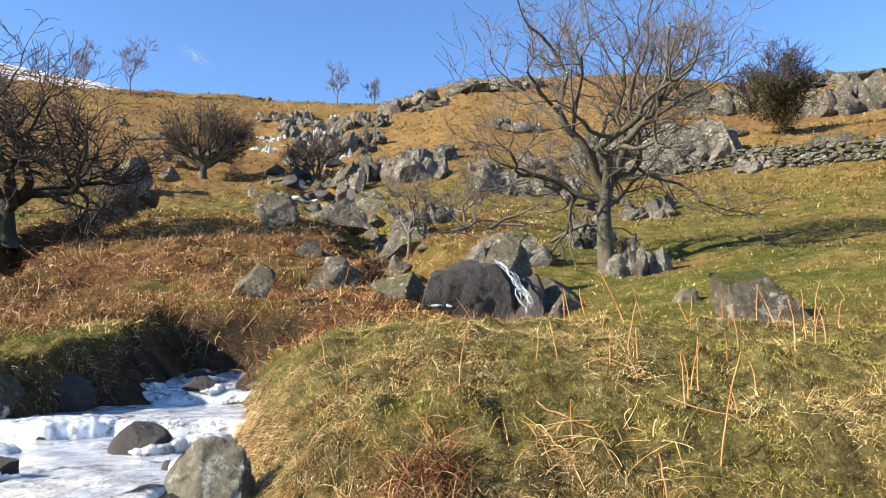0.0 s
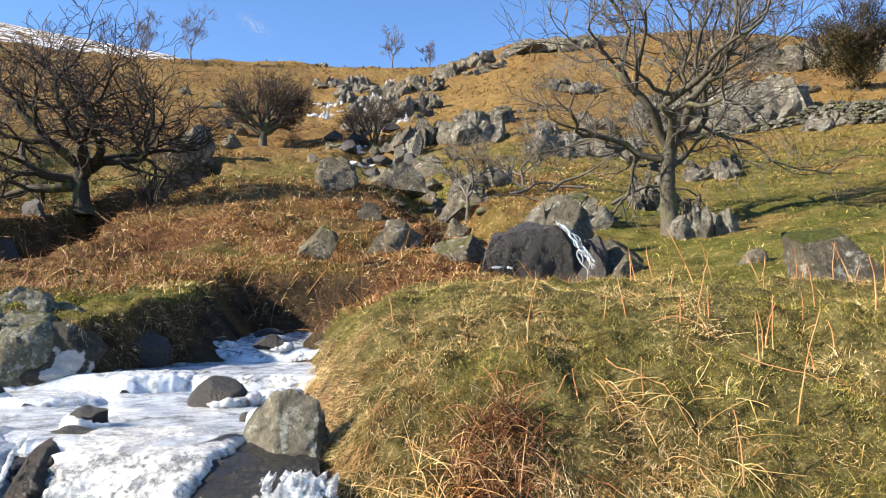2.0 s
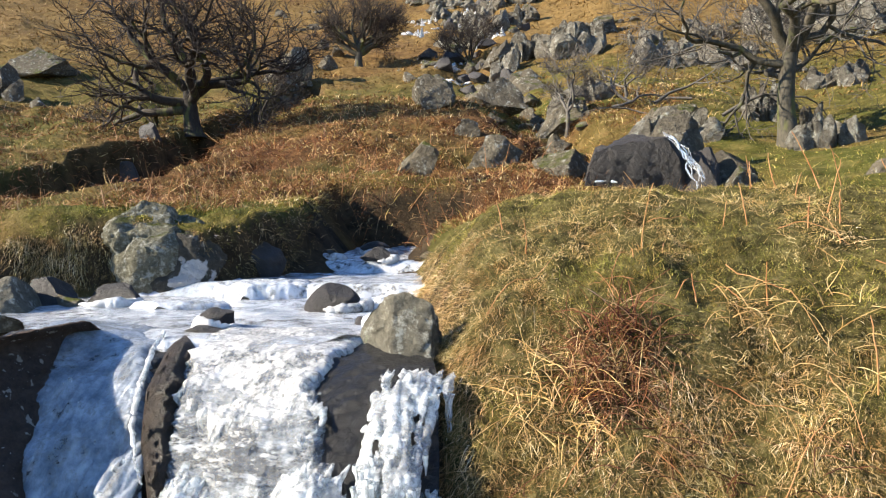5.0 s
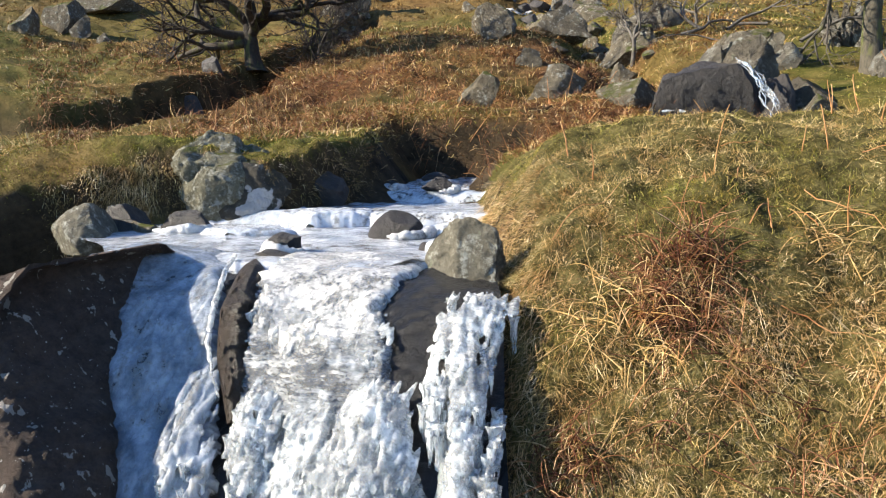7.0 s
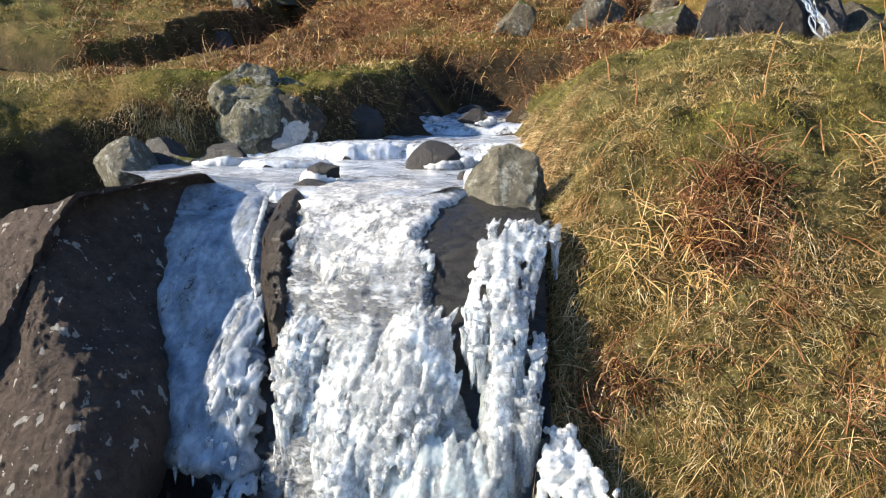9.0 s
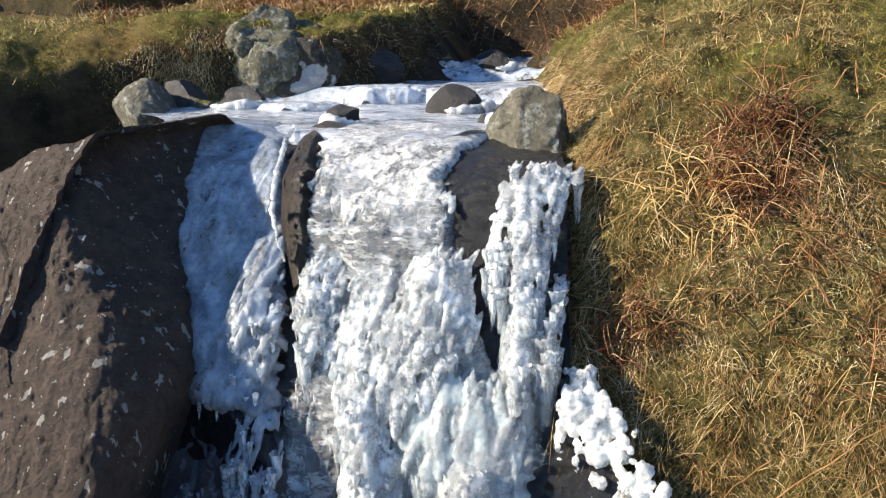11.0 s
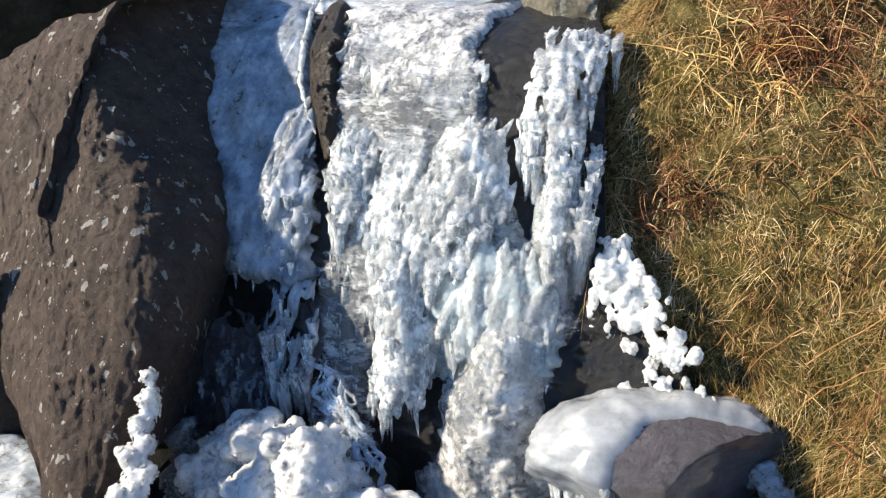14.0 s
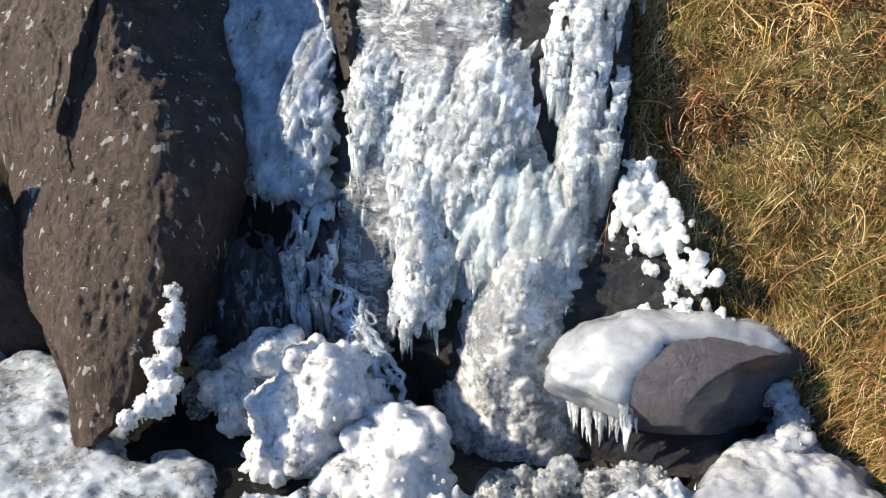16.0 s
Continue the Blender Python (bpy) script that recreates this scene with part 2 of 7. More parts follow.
M_ROCK = rock_material("grey_rock", (0.04, 0.032, 0.023), (0.42, 0.36, 0.26), 0.4, 1.3, 0.95, 0.35, 0.07)
M_CRAG = rock_material("crag_rock", (0.06, 0.05, 0.038), (0.52, 0.455, 0.345), 0.45, 0.5, 0.9, 0.3, 0.3)
M_PALECRAG = rock_material("pale_crag_rock", (0.11, 0.10, 0.078), (0.62, 0.56, 0.45), 0.5, 0.55, 0.9, 0.15, 0.25)
M_WALLSTONE = rock_material("wall_stone", (0.04, 0.039, 0.03), (0.30, 0.28, 0.235), 0.4, 1.5, 0.95, 0.45, 0.06)
M_DARKROCK = rock_material("dark_rock", (0.022, 0.019, 0.018), (0.10, 0.085, 0.075), 0.0, 1.2, 0.55, 0.0)
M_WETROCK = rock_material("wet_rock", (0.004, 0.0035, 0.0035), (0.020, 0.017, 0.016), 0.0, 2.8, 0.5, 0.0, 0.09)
M_WETROCK.node_tree.nodes["Principled BSDF"].inputs["Coat Weight"].default_value = 0.35
M_WETROCK.node_tree.nodes["Principled BSDF"].inputs["Coat Roughness"].default_value = 0.15
M_ICYROCK = rock_material("icy_rock", (0.06, 0.052, 0.06), (0.27, 0.24, 0.26), 0.0, 2.2, 0.45, 0.0, 0.04)
M_ICYROCK.node_tree.nodes["Principled BSDF"].inputs["Coat Weight"].default_value = 0.7
M_ICYROCK.node_tree.nodes["Principled BSDF"].inputs["Coat Roughness"].default_value = 0.12
M_SLAB = rock_material("slab_rock", (0.065, 0.047, 0.039), (0.25, 0.185, 0.15), 0.0, 1.6, 0.8, 0.0, 0.07)


M_BROWNROCK = rock_material("brown_wet_rock", (0.018, 0.013, 0.009), (0.15, 0.105, 0.07), 0.0, 3.0, 0.45, 0.0, 0.05)


def add_lichen(m, amount, stretch, scale):
    """White crusts and streaks on top of a rock material's colour."""
    nt = m.node_tree
    b = nt.nodes["Principled BSDF"]
    old = b.inputs["Base Color"].links[0].from_socket
    spots = speckle(nt, place(nt, stretch), scale, 4, 0.55)
    spots2 = speckle(nt, place(nt), scale * 3.1, 3, 0.5)
    col = blend(nt, step(nt, spots, 0.70 - amount, 0.725 - amount), old, (0.50, 0.47, 0.42))
    col = blend(nt, step(nt, spots2, 0.70, 0.72), col, (0.60, 0.58, 0.54))
    nt.links.new(col, b.inputs["Base Color"])


add_lichen(M_SLAB, 0.068, (1, 1, 0.32), 15.0)
M_BANKROCK = rock_material("bank_rock", (0.07, 0.064, 0.05), (0.44, 0.405, 0.31), 0.45, 2.0, 0.9, 0.0)


def scarred(m):
    """Pale broken patches of rock, sharp-edged, on a darker lichen skin."""
    nt = m.node_tree
    b = nt.nodes["Principled BSDF"]
    old = b.inputs["Base Color"].links[0].from_socket
    col = blend(nt, step(nt, speckle(nt, place(nt), 2.6, 5, 0.5), 0.53, 0.55), old, blend(nt, speckle(nt, place(nt), 20.0), (0.52, 0.48, 0.45), (0.78, 0.74, 0.70)))
    nt.links.new(col, b.inputs["Base Color"])
    return m


M_LICHENROCK = rock_material("lichen_rock", (0.09, 0.085, 0.058), (0.52, 0.49, 0.35), 0.6, 2.4, 0.95, 0.25, 0.05)
M_SCARROCK = scarred(rock_material("scarred_rock", (0.05, 0.045, 0.036), (0.24, 0.215, 0.17), 0.2, 2.0, 0.9, 0.2, 0.04))


def ground_material():
    m, nt, b = mat("moor_ground")
    v = place(nt)
    att = nt.nodes.new("ShaderNodeAttribute")
    att.attribute_name = "cover"
    sep = node(nt, "ShaderNodeSeparateColor", Color=att.outputs["Color"])
    n1, n2, n3 = speckle(nt, v, 0.35, 8), speckle(nt, v, 2.5, 8, 0.7), speckle(nt, v, 22, 6, 0.7)
    green = ramp(nt, n2, [(0.3, (0.05, 0.055, 0.009)), (0.5, (0.105, 0.105, 0.022)), (0.72, (0.22, 0.175, 0.06))])
    moor = ramp(nt, n2, [(0.28, (0.075, 0.045, 0.017)), (0.5, (0.20, 0.125, 0.043)), (0.72, (0.32, 0.215, 0.085))])
    rust = ramp(nt, n2, [(0.3, (0.045, 0.022, 0.011)), (0.5, (0.13, 0.06, 0.026)), (0.72, (0.22, 0.115, 0.05))])
    col = blend(nt, step(nt, n1, 0.34, 0.52), moor, green)
    col = blend(nt, sep.outputs["Green"], moor, col)
    col = blend(nt, sep.outputs["Red"], col, rust)
    thatch = ramp(nt, speckle(nt, v, 9.0, 9, 0.75), [(0.34, (0.03, 0.027, 0.009)), (0.52, (0.125, 0.105, 0.035)), (0.70, (0.29, 0.235, 0.10))])
    col = blend(nt, att.outputs["Alpha"], col, thatch)
    col = blend(nt, sep.outputs["Blue"], col, ramp(nt, n2, [(0.35, (0.03, 0.023, 0.014)), (0.65, (0.11, 0.075, 0.042))]))
    snow = node(nt, "ShaderNodeSeparateXYZ", Vector=v).outputs["Z"]
    sn = node(nt, "ShaderNodeMath", Value=step(nt, snow, 60, 100))
    sn.operation = "MULTIPLY"
    nt.links.new(step(nt, speckle(nt, place(nt, (1, 1, 2.5)), 0.11, 12, 0.8), 0.49, 0.54), sn.inputs[1])
    col = blend(nt, sn.outputs[0], col, (0.8, 0.82, 0.86))
    col = blend(nt, 0.5, col, ramp(nt, n3, [(0.3, (0.55, 0.55, 0.55)), (0.7, (1.35, 1.35, 1.3))]), "MULTIPLY")
    nt.links.new(col, b.inputs["Base Color"])
    b.inputs["Roughness"].default_value = 0.95
    b.inputs["Specular IOR Level"].default_value = 0.1
    relief(nt, b, blend(nt, 0.4, n3, n2), 1.0, 0.12)
    return m


M_GROUND = ground_material()
M_GRASS = blade_material("grass_blades", [(0.0, (0.20, 0.17, 0.045)), (0.25, (0.37, 0.295, 0.10)), (0.5, (0.58, 0.45, 0.22)), (0.8, (0.70, 0.57, 0.32)), (1.0, (0.82, 0.73, 0.52))])
M_MOSSGRASS = blade_material("green_grass_blades", [(0.0, (0.10, 0.125, 0.014)), (0.45, (0.23, 0.235, 0.035)), (0.75, (0.40, 0.35, 0.10)), (1.0, (0.62, 0.52, 0.27))])
M_BANKGRASS = blade_material("bank_grass_blades", [(0.0, (0.116, 0.098, 0.026)), (0.3, (0.255, 0.194, 0.067)), (0.6, (0.441, 0.316, 0.151)), (0.85, (0.661, 0.511, 0.313)), (1.0, (0.850, 0.766, 0.562))])
M_STRAW = blade_material("straw_blades", [(0.0, (0.42, 0.30, 0.13)), (0.5, (0.58, 0.44, 0.21)), (1.0, (0.74, 0.62, 0.37))])
M_MOSS = blade_material("moss_blades", [(0.0, (0.07, 0.085, 0.008)), (0.5, (0.24, 0.255, 0.026)), (0.85, (0.43, 0.385, 0.07)), (1.0, (0.58, 0.48, 0.21))])
# green-brown grass of the bank's foot, the shade there put into its colour
M_SHADEGRASS = blade_material("shade_grass_blades", [(0.0, (0.066, 0.071, 0.013)), (0.35, (0.150, 0.137, 0.033)), (0.6, (0.264, 0.165, 0.066)), (0.85, (0.444, 0.331, 0.176)), (1.0, (0.744, 0.593, 0.396))])
M_BRACKEN = blade_material("bracken_stems", [(0.0, (0.085, 0.034, 0.015)), (0.5, (0.24, 0.11, 0.044)), (0.85, (0.42, 0.25, 0.12)), (1.0, (0.60, 0.45, 0.27))])
M_HEAP = blade_material("broken_frond_stems", [(0.0, (0.045, 0.016, 0.010)), (0.45, (0.16, 0.062, 0.032)), (0.75, (0.32, 0.17, 0.095)), (1.0, (0.62, 0.48, 0.31))])


def bark_material(name, dark, light, moss):
    m, nt, b = mat(name)
    v = place(nt, (1, 1, 0.35))
    n = speckle(nt, v, 18, 8, 0.7)
    col = ramp(nt, n, [(0.3, dark), (0.7, light)])
    col = blend(nt, step(nt, speckle(nt, v, 3.0, 5), 0.62 - moss, 0.72 - moss), col, (0.10, 0.105, 0.03))
    nt.links.new(col, b.inputs["Base Color"])
    b.inputs["Roughness"].default_value = 0.9
    relief(nt, b, n, 0.8, 0.02)
    return m


M_ASH = bark_material("pale_bark", (0.055, 0.047, 0.040), (0.17, 0.15, 0.125), 0.0)
M_MOSSBARK = bark_material("mossy_bark", (0.03, 0.026, 0.018), (0.115, 0.098, 0.068), 0.07)
M_HAWTHORN = bark_material("dark_bark", (0.016, 0.012, 0.009), (0.055, 0.042, 0.03), 0.10)
M_TWIG = bark_material("twig_bark", (0.024, 0.018, 0.014), (0.07, 0.052, 0.04), -0.3)
M_PALETWIG = bark_material("pale_twig_bark", (0.07, 0.06, 0.05), (0.17, 0.145, 0.12), -0.3)
M_BIRCH = bark_material("birch_twig_bark", (0.08, 0.06, 0.06), (0.17, 0.135, 0.135), -0.3)
M_EVERGREEN = blade_material("ivy_leaves", [(0.0, (0.02, 0.023, 0.010)), (0.6, (0.05, 0.05, 0.022)), (1.0, (0.12, 0.095, 0.05))])


def ice_material(name, white=0.5, tint=(0.86, 0.91, 0.95), deep=(0.55, 0.68, 0.74), rough=0.16, grain=38.0, bump=0.012, stretch=0.5):
    """Frozen water: a soft milky body under a hard glossy skin, and clear patches through which the rock shows."""
    m, nt, b = mat(name)
    v = place(nt, (1, 1, stretch))
    n1, n2, n3 = speckle(nt, v, 5.0, 8, 0.7), speckle(nt, v, grain, 7, 0.7), speckle(nt, v, grain * 0.35, 6, 0.65)
    n4 = speckle(nt, v, 17.0, 6, 0.7)
    edge = 0.66 - 0.34 * white
    # milky grains in glassy ice: broad areas broken up by small ones
    mixed = blend(nt, 0.22, blend(nt, 0.4, n1, n4), n2)
    frost = step(nt, mixed, edge - 0.03, edge + 0.05)
    col = blend(nt, step(nt, n3, 0.35, 0.62), deep, tint)
    nt.links.new(col, b.inputs["Base Color"])
    b.inputs["Roughness"].default_value = 0.35
    b.inputs["IOR"].default_value = 1.31
    b.inputs["Subsurface Weight"].default_value = 1.0
    b.inputs["Subsurface Radius"].default_value = (0.95, 1.0, 1.0)
    b.inputs["Subsurface Scale"].default_value = 0.06
    b.subsurface_method = "BURLEY"
    cell = node(nt, "ShaderNodeTexVoronoi", Vector=v, Scale=grain * 0.6)
    h = blend(nt, 0.4, n2, cell.outputs["Distance"])
    relief(nt, b, h, 0.3, bump)
    hard = node(nt, "ShaderNodeBump", Height=h, Strength=1.0, Distance=bump * 2.4)
    b.inputs["Coat Weight"].default_value = 1.0
    b.inputs["Coat IOR"].default_value = 1.45
    b.inputs["Coat Roughness"].default_value = rough * 0.45
    nt.links.new(hard.outputs["Normal"], b.inputs["Coat Normal"])
    clear = nt.nodes.new("ShaderNodeBsdfPrincipled")
    clear.inputs["Base Color"].default_value = (0.90, 0.92, 0.92, 1)
    clear.inputs["Roughness"].default_value = 0.10
    clear.inputs["IOR"].default_value = 1.31
    clear.inputs["Transmission Weight"].default_value = 0.72
    clear.inputs["Alpha"].default_value = 0.8
    clear.inputs["Specular IOR Level"].default_value = 0.9
    nt.links.new(hard.outputs["Normal"], clear.inputs["Normal"])
    mixer = nt.nodes.new("ShaderNodeMixShader")
    nt.links.new(frost, mixer.inputs[0])
    nt.links.new(clear.outputs[0], mixer.inputs[1])
    nt.links.new(b.outputs[0], mixer.inputs[2])
    nt.links.new(mixer.outputs[0], nt.nodes["Material Output"].inputs["Surface"])
    return m


M_ICE = ice_material("curtain_ice", 0.55, (0.71, 0.695, 0.66), (0.38, 0.375, 0.355), 0.12, 46.0, 0.014)
M_CLEARICE = ice_material("clear_ice", 0.40, (0.52, 0.53, 0.53), (0.24, 0.25, 0.25), 0.10, 26.0, 0.018, 2.6)
M_GREENICE = ice_material("greenish_ice", 0.52, (0.46, 0.50, 0.49), (0.20, 0.25, 0.255), 0.10, 16.0, 0.010, 0.6)
# darker, bluer copy of the ice: the slab's shade is in its colour
M_SHADEICE = ice_material("shade_tinted_ice", 0.62, (0.34, 0.375, 0.42), (0.095, 0.12, 0.155), 0.12, 24.0, 0.022)
M_WHITEICE = ice_material("white_ice", 0.68, (0.65, 0.64, 0.61), (0.43, 0.425, 0.41), 0.18, 52.0, 0.013, 1.0)
M_VEIL = ice_material("frosted_ice", 0.47, (0.62, 0.61, 0.575), (0.27, 0.27, 0.25), 0.10, 30.0, 0.02, 1.0)
M_GLAZE = ice_material("glaze_ice", 0.74, (0.36, 0.37, 0.38), (0.17, 0.185, 0.20), 0.12, 14.0, 0.007, 1.0)
# icicle ice made darker and bluer, with the ledge's shade in its colour
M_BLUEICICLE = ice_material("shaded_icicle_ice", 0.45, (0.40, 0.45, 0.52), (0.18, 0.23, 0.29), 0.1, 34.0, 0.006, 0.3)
M_GREYICE = ice_material("grey_smooth_ice", 0.62, (0.42, 0.425, 0.435), (0.20, 0.21, 0.23), 0.14, 9.0, 0.003, 1.0)
M_POOLWHITE = ice_material("white_pool_ice", 0.60, (0.72, 0.735, 0.755), (0.30, 0.345, 0.40), 0.12, 11.0, 0.010, 1.0)
M_POOLICE = ice_material("pool_ice", 0.54, (0.52, 0.54, 0.555), (0.22, 0.26, 0.30), 0.2, 22.0, 0.018, 1.0)
M_MILKICE = ice_material("milky_ice", 0.47, (0.68, 0.685, 0.67), (0.36, 0.395, 0.40), 0.09, 30.0, 0.012, 0.8)
M_ICICLE = ice_material("icicle_ice", 0.44, (0.80, 0.82, 0.83), (0.50, 0.55, 0.57), 0.10, 34.0, 0.006, 0.3)


def water_material():
    m, nt, b = mat("stream_water")
    v = place(nt)
    b.inputs["Base Color"].default_value = (0.012, 0.012, 0.010, 1)
    b.inputs["Roughness"].default_value = 0.05
    b.inputs["IOR"].default_value = 1.33
    relief(nt, b, speckle(nt, v, 14, 5), 0.5, 0.02)
    return m


M_WATER = water_material()
M_SNOW, nt_, b_ = mat("old_snow")
b_.inputs["Base Color"].default_value = (0.82, 0.84, 0.88, 1)
relief(nt_, b_, speckle(nt_, place(nt_), 6), 0.6, 0.04)

# ---- builders ----
def mesh_of(name, verts, faces, smooth=True):
    """A mesh from arrays; faces: an (n, 3) or (n, 4) array, or a list of both."""
    verts = np.asarray(verts, np.float32)
    groups = faces if isinstance(faces, list) else [faces]
    groups = [np.asarray(g, np.int32) for g in groups if len(g)]
    me = bpy.data.meshes.new(name)
    me.vertices.add(len(verts))
    me.vertices.foreach_set("co", verts.ravel())
    loops = np.concatenate([g.ravel() for g in groups])
    sizes = np.concatenate([np.full(len(g), g.shape[1], np.int32) for g in groups])
    starts = np.concatenate([[0], np.cumsum(sizes)[:-1]]).astype(np.int32)
    me.loops.add(len(loops))
    me.loops.foreach_set("vertex_index", loops)
    me.polygons.add(len(sizes))
    me.polygons.foreach_set("loop_start", starts)
    me.polygons.foreach_set("loop_total", sizes)
    me.polygons.foreach_set("use_smooth", np.full(len(sizes), smooth))
    me.update(calc_edges=True)
    me.validate()
    return me


def thing(name, me, material, label, category, group="", kind="", at=(0, 0, 0)):
    ob = new(name, me)
    if material and me:
        me.materials.append(material)
    ob.location = at
    return tagged(ob, label, category, group, kind)


def part(name, me, material, parent, label=""):
    ob = new(name, me)
    if material and not me.materials:
        me.materials.append(material)
    ob.parent = parent
    if label:
        ob["label"] = label
    return ob


def base(name, at, label, category, group="", kind=""):
    ob = new(name)
    ob.empty_display_size = 0.1
    ob.location = at
    return tagged(ob, label, category, group, kind)


def grid_faces(nu, nv, wrap=False):
    i, j = np.meshgrid(np.arange(nu - (0 if wrap else 1)), np.arange(nv - 1), indexing="ij")
    a = i * nv + j
    b = ((i + 1) % nu) * nv + j
    return np.stack([a, b, b + 1, a + 1], -1).reshape(-1, 4)


FROST = bpy.data.textures.new("frost", "CLOUDS")
FROST.noise_scale, FROST.noise_depth = 0.02, 2
ICO = {}


def ico(level):
    if level not in ICO:
        bm = bmesh.new()
        bmesh.ops.create_icosphere(bm, subdivisions=level, radius=1.0)
        ICO[level] = (np.array([v.co[:] for v in bm.verts]), np.array([[v.index for v in f.verts] for f in bm.faces]))
        bm.free()
    return ICO[level]


def rock_points(seed, size, level=4, cuts=12, rough=0.16, keep=(0.34, 0.80), taper=0.25):
    """An angular boulder: a ball cut by planes, narrowed upwards, then roughened. size: full width, depth, height."""
    rng = np.random.default_rng(seed)
    v, f = ico(level)
    p = v.copy()
    for k in range(cuts):
        n = rng.normal(size=3)
        n /= np.linalg.norm(n)
        d = rng.uniform(*keep)
        over = np.maximum(p @ n - d, 0)
        p = p - over[:, None] * n * 0.98
    p = p / np.abs(p).max(0)
    p[:, :2] *= (1 - taper * p[:, 2])[:, None]
    s = rng.uniform(0, 50)
    q = p * 1.8 + s
    p = p * (1 + rough * fbm(q[:, 0], q[:, 1], q[:, 2], 3, seed % 97))[:, None]
    q = p * 7 + s
    p = p * (1 + 0.45 * rough * fbm(q[:, 0], q[:, 1], q[:, 2] * 1.6, 3, seed % 89))[:, None]
    return p * np.array(size) / 2, f


def sharpened(me, angle=32):
    me.set_sharp_from_angle(angle=radians(angle))
    return me


def rock(x, y, size, seed, material=None, label="grey lichen-spotted boulder half sunk in the grass", turn=0.0, sink=0.25, z=None, level=3, group="hillside boulders", name="boulder", tilt=0.0, **kw):
    p, f = rock_points(seed, size, level, **kw)
    ob = thing(name, sharpened(mesh_of(name, p, f)), material or M_ROCK, label, "rock", group)
    zz = float(land(x, y)) if z is None else z
    ob.matrix_world = pose(x, y, zz + size[2] * (0.5 - sink), tilt, 0, turn)
    return ob


def crag(x, y, width, height, seed, material, label, blocks=7, group="crags", depth=0.7):
    """An outcrop: several angular blocks that lean one way."""
    rng = np.random.default_rng(seed)
    ob = base("crag", (x, y, float(land(x, y))), label, "rock", group)
    for k in range(int(1.7 * blocks)):
        s = rng.uniform(0.22, 0.55)
        p, f = rock_points(seed * 31 + k, (width * s, width * s * depth, height * rng.uniform(0.55, 1.15)), 3, 12, 0.14, (0.3, 0.72), 0.3)
        u = rng.uniform(-0.5, 0.5)
        px, py = u * width * 0.9, rng.uniform(-0.25, 0.4) * width * depth
        dz = float(land(x + px, y + py)) - float(land(x, y))
        bl = part("block", sharpened(mesh_of("block", p, f)), material, ob)
        bl.matrix_basis = pose(px, py, dz + height * (0.10 + 0.16 * rng.random()) * (1 - 0.6 * abs(u)), rng.uniform(-18, 10), rng.uniform(-20, 12), rng.uniform(-35, 35))
    return ob


def tube(points, radii, sides):
    """Vertices and faces of a tapered tube along points."""
    P = np.asarray(points, float)
    R = np.asarray(radii, float)
    T = np.gradient(P, axis=0)
    T /= np.linalg.norm(T, axis=1)[:, None] + 1e-9
    ref = np.array([0.31, 0.17, 0.93]) if abs(T[0, 2]) < 0.9 else np.array([1.0, 0.1, 0.0])
    A = np.cross(T, ref)
    A /= np.linalg.norm(A, axis=1)[:, None] + 1e-9
    B = np.cross(T, A)
    ang = np.arange(sides) * 2 * np.pi / sides
    ring = A[None] * np.cos(ang)[:, None, None] + B[None] * np.sin(ang)[:, None, None]
    V = P[None] + ring * R[None, :, None]
    return V.reshape(-1, 3), grid_faces(sides, len(P), True)


def join(pieces):
    vs, fs, n = [], [], 0
    for v, f in pieces:
        vs.append(v)
        fs.append(np.asarray(f) + n)
        n += len(v)
    by = {}
    for f in fs:
        by.setdefault(f.shape[1], []).append(f)
    return np.concatenate(vs), [np.concatenate(g) for g in by.values()]


def ribbons(roots, heads, lengths, widths, droop, rng, segs=3, curl=0.3, flat=None):
    """Many blades at once: root, first heading, length, width, how far the tip sinks."""
    n = len(roots)
    h = heads / (np.linalg.norm(heads, axis=1)[:, None] + 1e-9)
    side = np.cross(h, np.array([0, 0, 1.0]) + 0.4 * rng.normal(size=(n, 3)))
    side /= np.linalg.norm(side, axis=1)[:, None] + 1e-9
    t = np.linspace(0, 1, segs + 1)
    bend = rng.normal(size=(n, 3)) * curl
    P = roots[:, None] + lengths[:, None, None] * (h[:, None] * t[None, :, None] + bend[:, None] * (t ** 2)[None, :, None] * 0.5)
    P[:, :, 2] -= (droop * lengths)[:, None] * (t ** 2)[None]
    if flat is not None:
        P[:, :, 2] = np.maximum(P[:, :, 2], flat[:, None] + 0.01)
    w = widths[:, None] * np.array([1.0 - 0.85 * a ** 1.5 for a in t])[None] / 2
    L, Rr = P - side[:, None] * w[..., None], P + side[:, None] * w[..., None]
    V = np.stack([L, Rr], 2).reshape(-1, 3)
    m = 2 * (segs + 1)
    k = np.arange(n)[:, None, None] * m
    q = np.arange(segs)[None, :, None] * 2 + np.array([0, 1, 3, 2])[None, None]
    return V, (k + q).reshape(-1, 4)


def slope_of(x, y, e=0.05):
    gx = (land(x + e, y) - land(x - e, y)) / (2 * e)
    gy = (land(x, y + e) - land(x, y - e)) / (2 * e)
    return gx, gy

